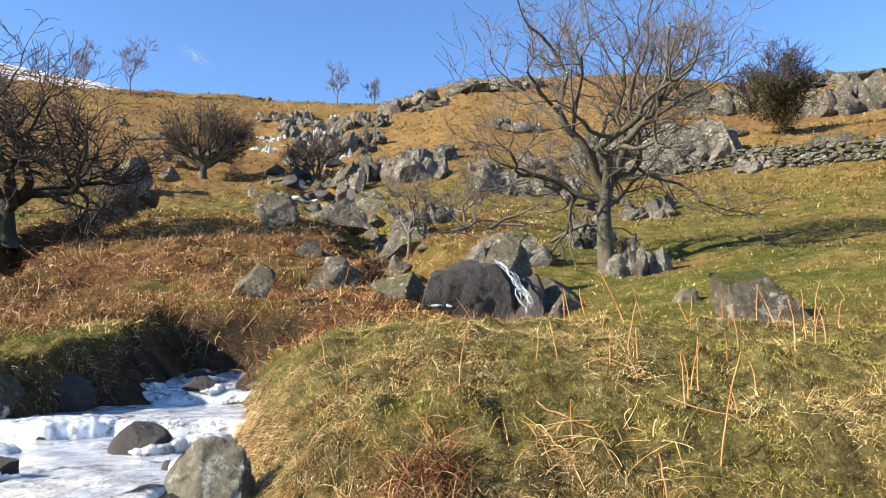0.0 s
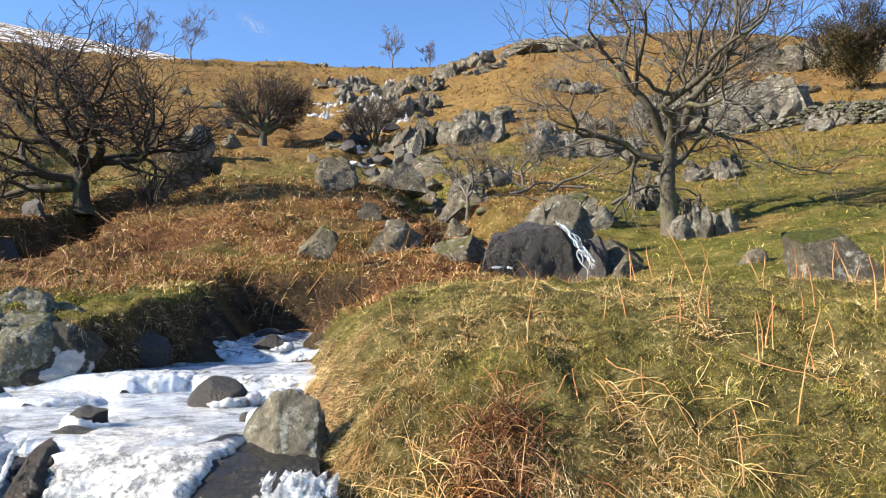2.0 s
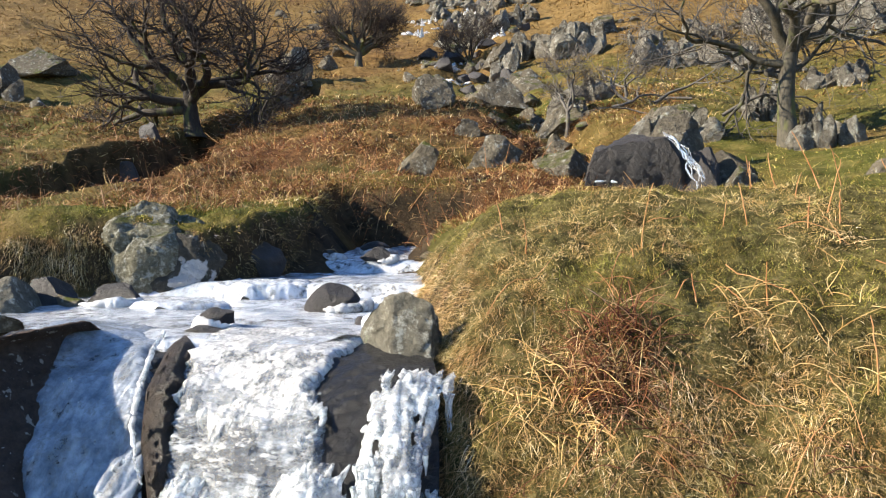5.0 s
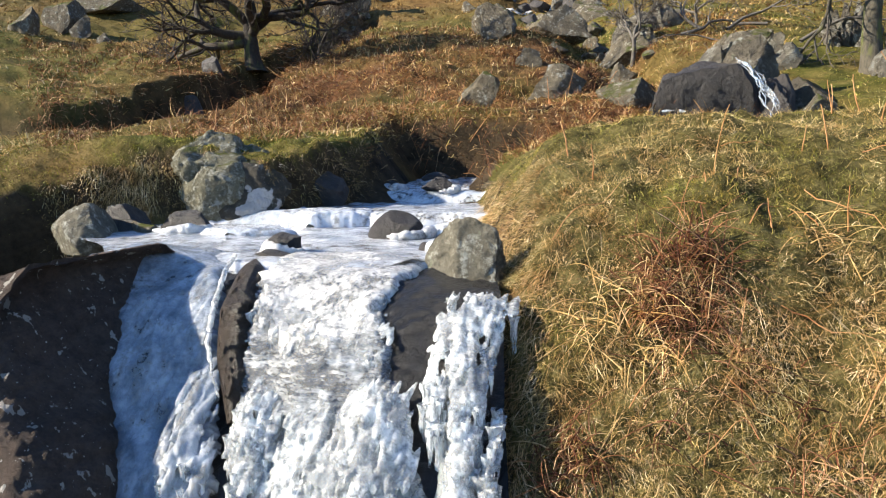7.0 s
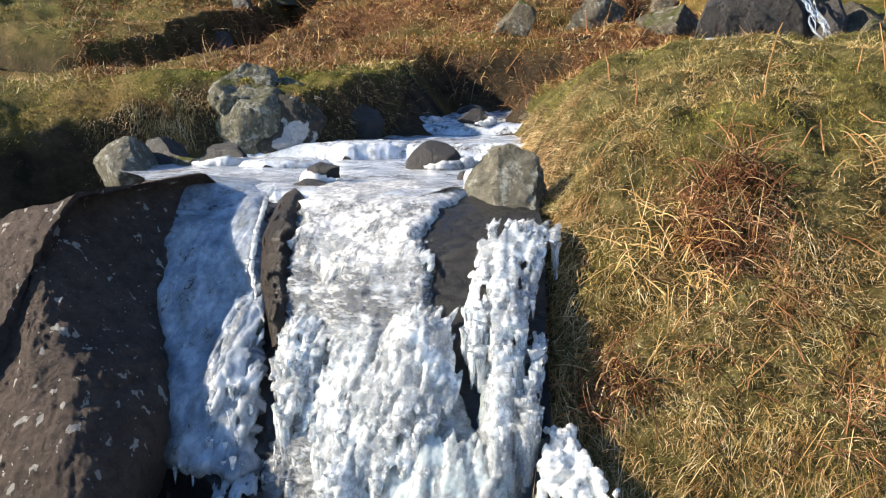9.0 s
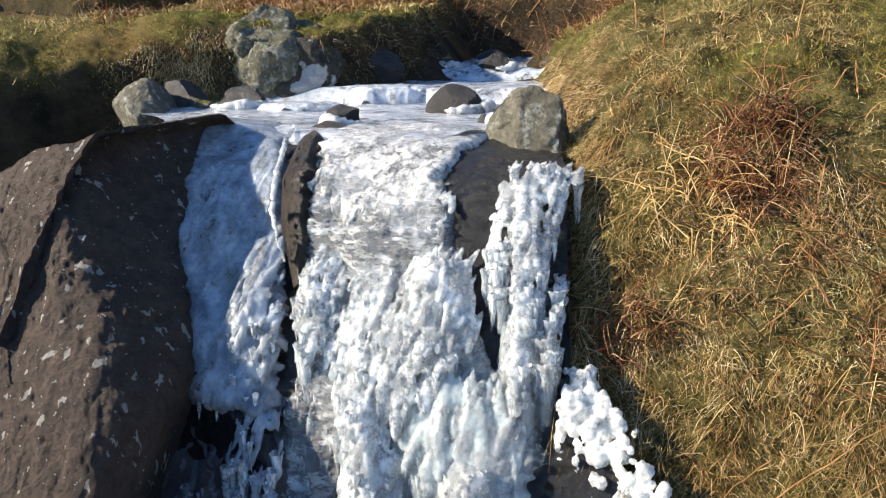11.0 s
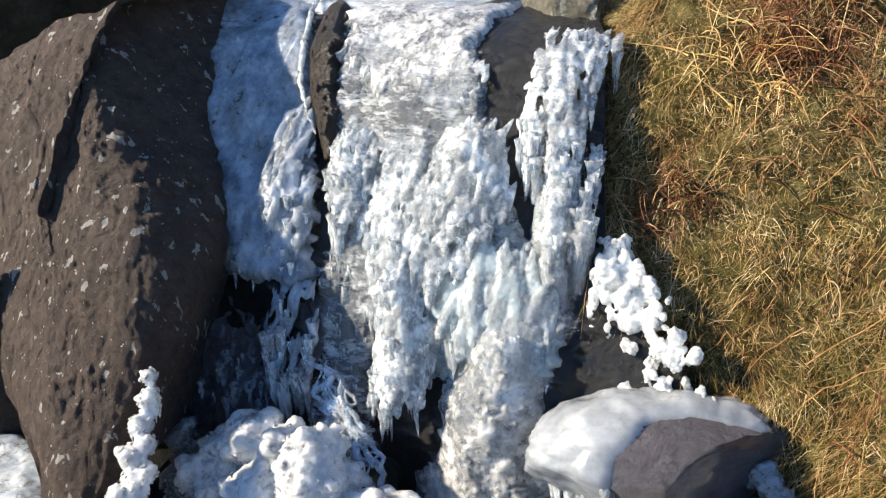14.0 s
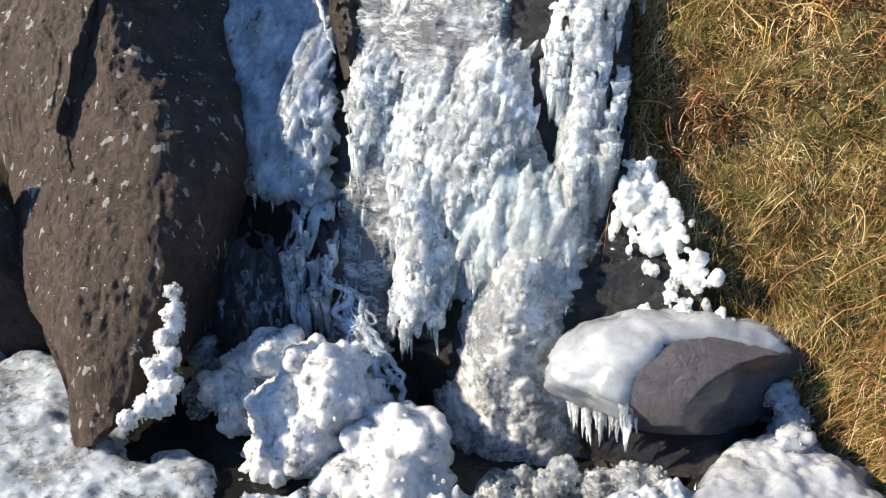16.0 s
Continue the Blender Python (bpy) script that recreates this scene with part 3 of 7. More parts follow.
# ---- the ground ----
def build_ground():
    az = np.concatenate([np.linspace(-180, -80, 30)[:-1], np.linspace(-80, 55, 560), np.linspace(55, 180, 34)[1:-1]])
    r = np.concatenate([[0.0], np.linspace(0.1, 1.8, 16)[:-1], np.linspace(1.8, 5.0, 120)[:-1], np.geomspace(5.0, 30, 190)[:-1], np.geomspace(30, 100, 90)[:-1], np.geomspace(100, 1500, 40)])
    A, R = np.meshgrid(np.radians(az), r, indexing="ij")
    X, Y = R * np.sin(A), R * np.cos(A)
    Z = land(X, Y)
    xr, xl = np.interp(Y, EDGE_R_Y, EDGE_R_X), np.interp(Y, EDGE_L_Y, EDGE_L_X)
    bed = (X < xr) & (X > xl) & (R < 9.5) & (Y > 0)
    deg = np.degrees(A)
    # plant cover: red bracken, green grass, bare dark peat with shade painted in
    rust = sstep(-46, -38, deg) * (1 - sstep(-4, 3, deg)) * sstep(8.5, 9.5, R) * (1 - sstep(15, 24, R)) + 0.45 * sstep(18, 40, R) * sstep(-0.15, 0.25, fbm(X / 6, Y / 6, 1, 3, 41))
    rust = rust * (1 - 0.75 * (1 - sstep(-44, -34, deg)) * (R > 11))
    rust = np.clip(rust * (0.75 + 0.9 * fbm(X / 1.5, Y / 1.5, 0, 3, 42)), 0, 1)
    green = np.clip((1 - sstep(22, 45, R)) * (0.9 + 0.5 * fbm(X / 3, Y / 3, 2, 3, 43)), 0, 1)
    gx, gy = np.gradient(Z, axis=0), np.gradient(Z, axis=1)
    steep = np.hypot(gx / (np.maximum(R, 0.05) * 0.0042), gy / np.gradient(r)[None])
    # bare peat, whose dark colour also carries the shade of steep faces and gully
    peat_and_shade = np.where(R < 13, sstep(1.0, 2.0, steep) * (1 - 0.6 * sstep(-1, 0, X)), 0) + bed * 1.0
    peat_and_shade = np.maximum(peat_and_shade, 1 - sstep(1.25, 1.75, gully_gap(X, Y)))
    v = np.stack([X, Y, Z], -1).reshape(-1, 3)
    me = mesh_of("ground", v, grid_faces(len(az), len(r), True)[:, ::-1])
    col = me.color_attributes.new("cover", "FLOAT_COLOR", "POINT")
    c = np.stack([rust, green, np.clip(peat_and_shade, 0, 1), (1 - sstep(6.3, 8.5, R)) * (X > -2.2)], -1).reshape(-1).astype(np.float32)
    col.data.foreach_set("color", c)
    thing("ground", me, M_GROUND, "rough moorland of grass, moss and brown bracken", "ground", kind="structure")


build_ground()

# ---- the frozen waterfall ----
def smooth_profile():
    y = np.interp(np.linspace(0, 1, 400), np.linspace(0, 1, 8), [2.22, 2.40, 2.56, 2.78, 3.10, 3.46, 3.72, 4.25])
    z = np.interp(np.linspace(0, 1, 400), np.linspace(0, 1, 8), [-0.58, -0.12, 0.20, 0.64, 0.98, 1.30, 1.44, 1.48])
    k = np.hanning(41)
    k /= k.sum()
    pad = lambda a: np.convolve(np.concatenate([np.full(20, a[0]), a, np.full(20, a[-1])]), k, "valid")
    y, z = pad(y), pad(z)
    arc = np.concatenate([[0], np.cumsum(np.hypot(np.diff(y), np.diff(z)))])
    return y, z, arc


PY, PZ, PARC = smooth_profile()


def fall_face(x, s, ice=False):
    """A place on the rock step (or on the smoother bed of its ice) at x and arc length s, with its outward normal."""
    y, z = np.interp(s, PARC, PY), np.interp(s, PARC, PZ)
    y2, z2 = np.interp(s + 0.01, PARC, PY), np.interp(s + 0.01, PARC, PZ)
    ty, tz = y2 - y, z2 - z
    n = np.hypot(ty, tz) + 1e-9
    ny, nz = -tz / n, ty / n
    bulge = 0.02 + 0.07 * fbm(x * 2.2, s * 2.2, 4.0, 3, 61) if ice else rock_bulge(x, s)
    return np.stack([x, y + ny * bulge, z + nz * bulge], -1), np.stack([0 * x, ny, nz], -1)


def rock_bulge(x, s):
    b = 0.07 * fbm(x * 2.2, s * 2.2, 4.0, 3, 61) + 0.05 * np.abs(fbm(x * 7, s * 11, 1.0, 4, 62)) 
    return b


def build_face():
    x, s = np.meshgrid(np.linspace(-3.75, 0.0, 230), np.linspace(0, PARC[-1], 190), indexing="ij")
    # the right-hand rim follows the bank
    y = np.interp(s, PARC, PY)
    rim = np.interp(y, EDGE_R_Y, EDGE_R_X) - 0.03
    x = -3.75 + (rim + 3.75) * (x + 3.75) / 3.75
    p, n = fall_face(x, s)
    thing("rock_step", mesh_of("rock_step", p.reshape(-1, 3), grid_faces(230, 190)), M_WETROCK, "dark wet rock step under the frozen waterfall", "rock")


def s_at(z):
    return np.interp(z, PZ, PARC)


def icicle_points(top, length, radius, rng, sides=6):
    n = 9
    t = np.linspace(0, 1, n)
    p = np.array(top)[None] + np.stack([0.05 * length * np.sin(t * 3 + rng.uniform(0, 6)) * t, -0.03 * length * t, -length * t], -1)
    r = radius * (1 - t ** 1.5) * (1 + 0.2 * rng.normal(size=n)) + 0.0012
    r[0] = radius * 1.4
    return tube(p, np.maximum(r, 0.001), sides)


def ice_sheet(label, zs, lefts, rights, material, seed, thick=0.07, jag=0.05, lump=0.05, flow=0.5, ripple=0.0, hem=0.10, sag=0.0, top=False, gap=None, cell=0.006, fringe=0, drop=0.15, drips=500, name="ice_curtain"):
    """Ice laid over the rock step between two edges given by height, with a ragged hem and icicles hanging from it.
    flow: strength of upright folds; ripple: of level ones; sag: how far the hem bulges out."""
    rng = np.random.default_rng(seed)
    s0, s1 = s_at(min(zs)), (PARC[-1] - 0.1 if top else s_at(max(zs)))
    xs = np.arange(min(lefts) - 0.12, max(rights) + 0.12, cell)
    ss = np.arange(s0 - 0.16, s1 + (0 if top else 0.06), cell)
    x, s = np.meshgrid(xs, ss, indexing="ij")
    z = np.interp(s, PARC, PZ)
    l = np.interp(z, zs, lefts) + jag * 1.5 * (fbm(s * 6, 3.0 + 0 * s, seed, 4, seed) + 0.35 * vnoise(s * 45, x * 3, 0, seed + 1))
    r = np.interp(z, zs, rights) + jag * 1.5 * (fbm(s * 6, 9.0 + 0 * s, seed, 4, seed + 2) + 0.35 * vnoise(s * 45, x * 3, 5, seed + 3))
    cut = hem * (fbm(xs * 8, 2.0 + 0 * xs, seed, 3, seed + 4) + 0.45 * np.abs(vnoise(xs * 30, 0 * xs, 0, seed + 5)))
    foot = s - s0 - cut[:, None]
    d = np.minimum(np.minimum(x - l, r - x), foot)
    fade = np.ones_like(s)
    if not top:
        head = s1 - s + 0.30 * fbm(x * 4.5, 4.0 + 0 * x, seed, 4, seed + 11)
        d = np.minimum(d, head)
        fade = 0.12 + 0.88 * sstep(0.0, 0.26, head)
    if gap is not None:
        d = np.minimum(d, gap(x, z, s))
    rim = (1 - np.exp(-np.maximum(d, 0) / 0.02)) * fade
    t = 0.7 * thick * rim * (0.8 + 0.8 * fbm(x * 2.5, s * 1.6, seed, 2, seed + 6))
    t = t + sag * rim * np.exp(-np.maximum(foot, 0) / 0.22)
    steep = 0.25 + 0.75 * (1 - sstep(1.28, 1.44, z))
    wx = x + 0.03 * fbm(x * 9, s * 6, 0, 3, seed)
    ws = s + 0.05 * fbm(x * 6, s * 6, 7, 3, seed + 3)
    # overlapping tongues: each swells downwards and ends in a ragged lip
    tongues = 0
    for k, (rate, width, size) in enumerate(((5.0, 9.0, 1.0), (11.0, 22.0, 0.6), (23.0, 40.0, 0.16))):
        u = ws * rate + 1.3 * vnoise(wx * width, ws * rate * 0.35, 3.0 * k, seed + 20 + k) + 0.6 * vnoise(wx * width * 2.3, ws * rate * 0.5, 0, seed + 30 + k)
        body = np.clip(0.55 + 0.9 * fbm(wx * width * 0.4, ws * rate * 0.3, 2.0 * k, 2, seed + 40 + k), 0, 1)
        lip = u - np.floor(u)
        tongues = tongues + size * body * (1 - lip) ** 1.3 * sstep(0.0, 0.10, lip)
    fins = np.maximum(0, 1 - 2.2 * np.abs(vnoise(wx * 14, ws * 1.8, 0, seed + 7))) + 0.5 * np.maximum(0, 1 - 2.2 * np.abs(vnoise(wx * 34, ws * 4.0, 0, seed + 8)))
    level = np.abs(vnoise(wx * 5, ws * 26, 0, seed + 12)) + 0.5 * np.abs(vnoise(wx * 11, ws * 55, 0, seed + 15))
    a, c = 0.8 * x + 0.6 * s, 0.8 * s - 0.6 * x
    fine = vnoise(a * 55, c * 40, 0, seed + 10) + 0.7 * vnoise(c * 95, a * 120, 0, seed + 13)
    t = t + np.clip(d / 0.05, 0, 1) * steep * fade * 0.34 * lump * (flow * (1.1 * tongues + 0.7 * fins) + ripple * level)
    t = t + np.clip(d / 0.02, 0, 1) * 0.002 * fine
    t = np.where(d > 0, t, -0.03 * np.minimum(-d / 0.02, 1))
    p, n = fall_face(x, s, True)
    p = p + n * t[..., None]
    f = grid_faces(len(xs), len(ss))
    ok = (d > -0.014).reshape(-1)
    f = f[ok[f].all(1)]
    used = np.unique(f)
    remap = np.zeros(p.shape[0] * p.shape[1], np.int64)
    remap[used] = np.arange(len(used))
    ob = thing(name, mesh_of(name, p.reshape(-1, 3)[used], remap[f]), material, label, "ice", "ice of the fall")
    small = []
    for k in range(drips):
        i, j = rng.integers(6, len(xs) - 6), rng.integers(6, len(ss) - 6)
        if d[i, j] < 0.012 or z[i, j] > 1.33 or rng.random() > 0.35 + flow:
            continue
        L = rng.uniform(0.02, 0.06) if rng.random() < 0.8 else rng.uniform(0.06, 0.14)
        q = p[i, j] + n[i, j] * rng.uniform(-0.001, 0.004)
        r_ = L * rng.uniform(0.06, 0.12) + 0.0015
        off = rng.normal(size=2) * 0.12 * L
        small.append(tube([q + [0, 0, 0.012], q + [0, 0, -0.25 * L], q + [off[0] * 0.5, off[1] * 0.5 - 0.003, -0.65 * L], q + [off[0], off[1] - 0.004, -L]], [r_ * 0.8, r_, r_ * 0.62, 0.0008], 5))
    if small:
        v_, f_ = join(small)
        tagged(part("icicle_fringe", mesh_of("icicle_fringe", v_, f_), M_ICICLE, ob), kind="stuff")
    for k in range(fringe):
        i = rng.integers(14, len(xs) - 14)
        col = np.where((d[i] > 0.006) & (d[i] < 0.06) & (foot[i] < 0.08))[0]
        if len(col) == 0:
            continue
        q = p[i, col[0]]
        L = drop * rng.uniform(0.3, 1.2)
        ic = part("icicle", mesh_of("icicle", *icicle_points((0, 0, 0.02), L, L * rng.uniform(0.05, 0.085) + 0.004, rng)), M_ICICLE, ob)
        ic.location = tuple(q)
    return ob


def drape(label, zs, lefts, rights, material, seed, count=160, thick=0.05, size=(0.022, 0.05), beard=40, drop=0.14, stand=0.03, voxel=0.006, name="ice_drape"):
    """Milky ice grown as many overlapping lobes on the fall, each hanging over the next, fused into one body, with a beard of icicles.
    zs, lefts, rights: its edges by height; thick: how far it swells from the rock; size: least and most half-width of a lobe."""
    rng = np.random.default_rng(seed)
    v, f = ico(2)
    pieces, feet = [], []
    s0, s1 = s_at(min(zs)), s_at(max(zs))
    for k in range(int(1.7 * count)):
        s = s0 + (s1 - s0) * rng.random()
        z = float(np.interp(s, PARC, PZ))
        l, r = np.interp(z, zs, lefts), np.interp(z, zs, rights)
        u = rng.uniform(-1, 1)
        x = 0.5 * (l + r) + 0.5 * (r - l) * u * (1 + 0.25 * float(vnoise(s * 7, u, 0, seed)))
        a = 0.8 * rng.uniform(*size) * (1.15 - 0.3 * abs(u)) * (0.55 if rng.random() < 0.4 else 1.0)
        p, n = fall_face(np.array([x]), np.array([s]), True)
        out = 0.75 * thick * (1 - 0.7 * u * u) * (0.6 + 0.8 * rng.random()) * (0.6 + 0.6 * float(np.clip((s1 - s) / 0.25, 0, 1)))
        sway = rng.normal() * 0.16
        up = np.array([sway, n[0][2], -n[0][1]])
        up /= np.linalg.norm(up)
        side = np.cross(up, n[0])
        c = p[0] + n[0] * ((stand + out) * float(sstep(-0.02, 0.16, s1 - s)) - 0.3 * a)
        q = v.copy()
        low = -q[:, 2]
        half = rng.uniform(1.6, 4.2) * a * (0.5 + 0.5 * float(sstep(0.0, 0.12, s1 - s)))
        deep = rng.uniform(0.45, 0.8) * a
        # a frozen drip: thin above, swelling to a rounded lip that stands off the rest
        q[:, 0] *= 0.72 + 0.28 * low
        q[:, 1] = q[:, 1] * (0.7 + 0.3 * low) + 0.5 * low
        pieces.append((q[:, :1] * side * a + q[:, 1:2] * n[0] * deep + q[:, 2:] * up * half + c, f))
        feet.append((c, a, s))
    vv, ff = join(pieces)
    o = vv.mean(0)
    ob = thing(name, mesh_of(name, vv - o, ff), material, label, "ice", "ice of the fall", at=tuple(o))
    m = ob.modifiers.new("fuse", "REMESH")
    m.mode, m.voxel_size, m.use_smooth_shade = "VOXEL", voxel, True
    m = ob.modifiers.new("soften", "SMOOTH")
    m.factor, m.iterations = 0.5, 2
    m = ob.modifiers.new("frost", "DISPLACE")
    m.texture, m.strength, m.mid_level, m.texture_coords = FROST, 0.007, 0.5, "LOCAL"
    feet.sort(key=lambda q: q[2])
    for k in range(beard):
        c, a, s = feet[int(len(feet) * 0.45 * rng.random() ** 1.5)] if rng.random() < 0.7 else feet[rng.integers(0, len(feet))]
        L = drop * rng.uniform(0.3, 1.3)
        ic = part("icicle", mesh_of("icicle", *icicle_points((0, 0, 0.02), L, L * rng.uniform(0.045, 0.08) + 0.004, rng)), M_ICICLE, ob)
        ic.location = tuple(c - o + np.array([rng.normal() * 0.4 * a, -0.022 - 0.6 * a, -1.4 * a]))
    return ob


def dark_gap(x, z, s):
    """Bare rock left of the right-hand ice column."""
    mid = np.interp(z, [0.5, 0.75, 0.95, 1.2, 1.36, 1.42], [-1.02, -1.12, -1.26, -1.34, -1.36, -1.36])
    half = np.interp(z, [0.5, 0.72, 0.95, 1.2, 1.37, 1.42], [-0.03, 0.03, 0.06, 0.13, 0.20, -0.06])
    return np.abs(x - mid) - half - 0.06 * fbm(x * 8, s * 8, 0, 3, 71)




def crystals(points, rng, size, parent, material):
    """Small hard-edged ice crystals set at random angles on a frosted surface."""
    v, f = ico(1)
    pieces = []
    for q in points:
        m = rng.normal(size=(3, 3))
        u, _, w = np.linalg.svd(m)
        s = size * rng.uniform(0.45, 1.2)
        pieces.append(((v * [s, s * 0.8, s * rng.uniform(1.0, 1.6)]) @ (u @ w) + q, f))
    vv, ff = join(pieces)
    return tagged(part("frost_crust", mesh_of("frost_crust", vv, ff, False), material, parent), kind="stuff")


def lumps(name, label, centres, seed, material=None, voxel=0.007, squash=1.0, knobs=26, size=(0.3, 0.6), frost=0.03):
    """A knobbly mass of spray ice: balls set round larger balls, fused by a voxel remesh. centres: x, y, z, radius."""
    rng = np.random.default_rng(seed)
    pieces = []
    v, f = ico(2)
    for cx, cy, cz, r in centres:
        pieces.append((v * np.array([r, r, r * squash]) + [cx, cy, cz], f))
        for k in range(knobs):
            d = rng.normal(size=3)
            d /= np.linalg.norm(d)
            q = r * rng.uniform(*size) * 0.6
            c = np.array([cx, cy, cz]) + d * np.array([1, 1, squash]) * r * rng.uniform(0.75, 1.05)
            pieces.append((v * q + c, f))
    vv, ff = join(pieces)
    o = np.array(centres[0][:3])
    ob = thing(name, mesh_of(name, vv - o, ff), material or M_WHITEICE, label, "ice", "ice of the plunge pool", at=tuple(o))
    m = ob.modifiers.new("fuse", "REMESH")
    m.mode, m.voxel_size, m.use_smooth_shade = "VOXEL", voxel, True
    m = ob.modifiers.new("soften", "SMOOTH")
    m.factor, m.iterations = 0.5, 2
    m = ob.modifiers.new("frost", "DISPLACE")
    m.texture, m.strength, m.mid_level, m.texture_coords = FROST, frost, 0.5, "LOCAL"
    spots = []
    for cx, cy, cz, r in centres:
        d = rng.normal(size=(int(700 * r), 3))
        d /= np.linalg.norm(d, axis=1)[:, None]
        spots += list(np.array([cx, cy, cz]) - o + d * np.array([1, 1, squash]) * r * rng.uniform(0.92, 1.06, (len(d), 1)))
    if knobs > 10:
        crystals(spots, rng, 0.0095, ob, material or M_WHITEICE)
    for cx, cy, cz, r in centres:
        for k in range(3):
            a = rng.uniform(0, 2 * np.pi)
            L = rng.uniform(0.4, 1.1) * r
            ic = part("icicle", mesh_of("icicle", *icicle_points((0, 0, 0.4 * r), L + 0.4 * r, 0.10 * r + 0.002, rng)), M_ICICLE, ob)
            ic.location = (cx - o[0] + 0.8 * r * math.cos(a), cy - o[1] + 0.8 * r * math.sin(a), cz - o[2] - 0.5 * r * squash)
    return ob


def floe(name, label, cx, cy, w, d, z, seed, material, thick=0.06, turn=0.0, lump=0.03):
    """A flat irregular plate of ice on water, thick in the middle, with a ragged rim."""
    u, v = np.meshgrid(np.linspace(-1.2, 1.2, 120), np.linspace(-1.2, 1.2, 100), indexing="ij")
    c, s_ = math.cos(turn), math.sin(turn)
    x, y = cx + (u * w * c - v * d * s_) / 2, cy + (u * w * s_ + v * d * c) / 2
    e = 1 - np.hypot(u, v) + 0.55 * fbm(x * 3.2, y * 3.2, 0, 4, seed)
    t = thick * (1 - np.exp(-np.maximum(e, 0) / 0.12)) + np.clip(e / 0.2, 0, 1) * lump * (np.abs(fbm(x * 7, y * 7, 0, 4, seed + 1)) * 2 + 0.35 * vnoise(x * 33, y * 33, 0, seed + 2) + 0.25 * vnoise(x * 75 + y * 20, y * 75 - x * 20, 0, seed + 3))
    t = np.where(e > 0, t, -0.03)
    f = grid_faces(120, 100)
    ok = (e > -0.04).reshape(-1)
    f = f[ok[f].all(1)]
    used = np.unique(f)
    remap = np.zeros(u.size, np.int64)
    remap[used] = np.arange(len(used))
    P = np.stack([x - cx, y - cy, t], -1).reshape(-1, 3)[used]
    return thing(name, mesh_of(name, P, remap[f]), material, label, "ice", "ice of the plunge pool", at=(cx, cy, z))


def spray(label, seed, count, x0, x1, y0, y1, big):
    """Beads of frozen spray grown along hanging stems on the bank, fused where they touch. big: x, y, radius of the larger lumps."""
    rng = np.random.default_rng(seed)
    v, f = ico(2)
    pieces = []
    for k in range(count):
        x, y = rng.uniform(x0, x1), rng.uniform(y0, y1)
        z = float(land(x, y))
        if x > -0.62 + 1.3 * (2.86 - y):
            continue
        r = rng.uniform(0.010, 0.028)
        for j in range(rng.integers(1, 5)):
            pieces.append((v * [r, r, r * rng.uniform(1.0, 2.2)] + [x + rng.normal() * 0.012, y - 0.11 + rng.normal() * 0.012, z + 0.06 - j * r * 1.5], f))
    for x, y, r in big:
        z = float(land(x, y))
        for j in range(16):
            d = rng.normal(size=3)
            d /= np.linalg.norm(d)
            q = r * rng.uniform(0.35, 0.8)
            pieces.append((v * [q, q, q * 1.3] + [x + d[0] * r * 0.6, y - 0.10 + d[1] * r * 0.5, z + 0.03 + d[2] * r * 0.9], f))
    vv, ff = join(pieces)
    o = vv.mean(0)
    ob = thing("ice_mass", mesh_of("ice_mass", vv - o, ff), M_WHITEICE, label, "ice", "ice of the plunge pool", at=tuple(o))
    m = ob.modifiers.new("fuse", "REMESH")
    m.mode, m.voxel_size, m.use_smooth_shade = "VOXEL", 0.006, True
    m = ob.modifiers.new("soften", "SMOOTH")
    m.factor, m.iterations = 0.5, 2
    m = ob.modifiers.new("frost", "DISPLACE")
    m.texture, m.strength, m.mid_level, m.texture_coords = FROST, 0.022, 0.5, "LOCAL"


def run(points, n):
    """Centres spaced evenly along a line of x, y, z, radius rows."""
    P = np.array(points, float)
    t = np.linspace(0, len(P) - 1, n)
    rng = np.random.default_rng(n)
    rows = np.stack([np.interp(t, np.arange(len(P)), P[:, c]) for c in range(4)], -1)
    rows[:, :3] += rng.normal(size=(n, 3)) * 0.35 * rows[:, 3:]
    rows[:, 3] *= rng.uniform(0.6, 1.15, n)
    return [tuple(r) for r in rows]


def pool_sheet(name, label, y0, y1, z0, z1, material, seed, rough=0.012, cell=0.028, fall=0.0, drape=False):
    """Stream ice from bank to bank between y0 and y1; its front edge curls down."""
    ys = np.arange(y0, y1 + cell, cell)
    us = np.linspace(0, 1, 120)
    u, y = np.meshgrid(us, ys, indexing="ij")
    l = np.interp(y, EDGE_L_Y, EDGE_L_X) - 0.2
    r = np.interp(y, EDGE_R_Y, EDGE_R_X) + 0.12 - 0.85 * (1 - sstep(3.75, 4.6, y))
    x = l + (r - l) * u
    wob = 0.22 * fbm(x * 1.6, 0 * x + seed, 0, 4, seed)
    front = (y - y0) / (y1 - y0)
    y = y + wob * (1 - front)
    z = z0 + (z1 - z0) * front + rough * fbm(x * 6, y * 6, 0, 4, seed) + 0.03 * fbm(x * 1.7, y * 1.7, 0, 3, seed + 1)
    e = y - y0 - wob
    z = z - fall * np.clip(1 - e / 0.16, 0, 1) ** 2.2 + 0.02 * np.exp(-((e - 0.2) / 0.1) ** 2)
    if drape:
        z = np.minimum(z, np.interp(y, PY, PZ) + 0.055 + 0.02 * fbm(x * 5, y * 5, 0, 3, seed))
    return thing(name, mesh_of(name, np.stack([x, y, z], -1).reshape(-1, 3), grid_faces(120, len(ys))), material, label, "ice")


build_face()
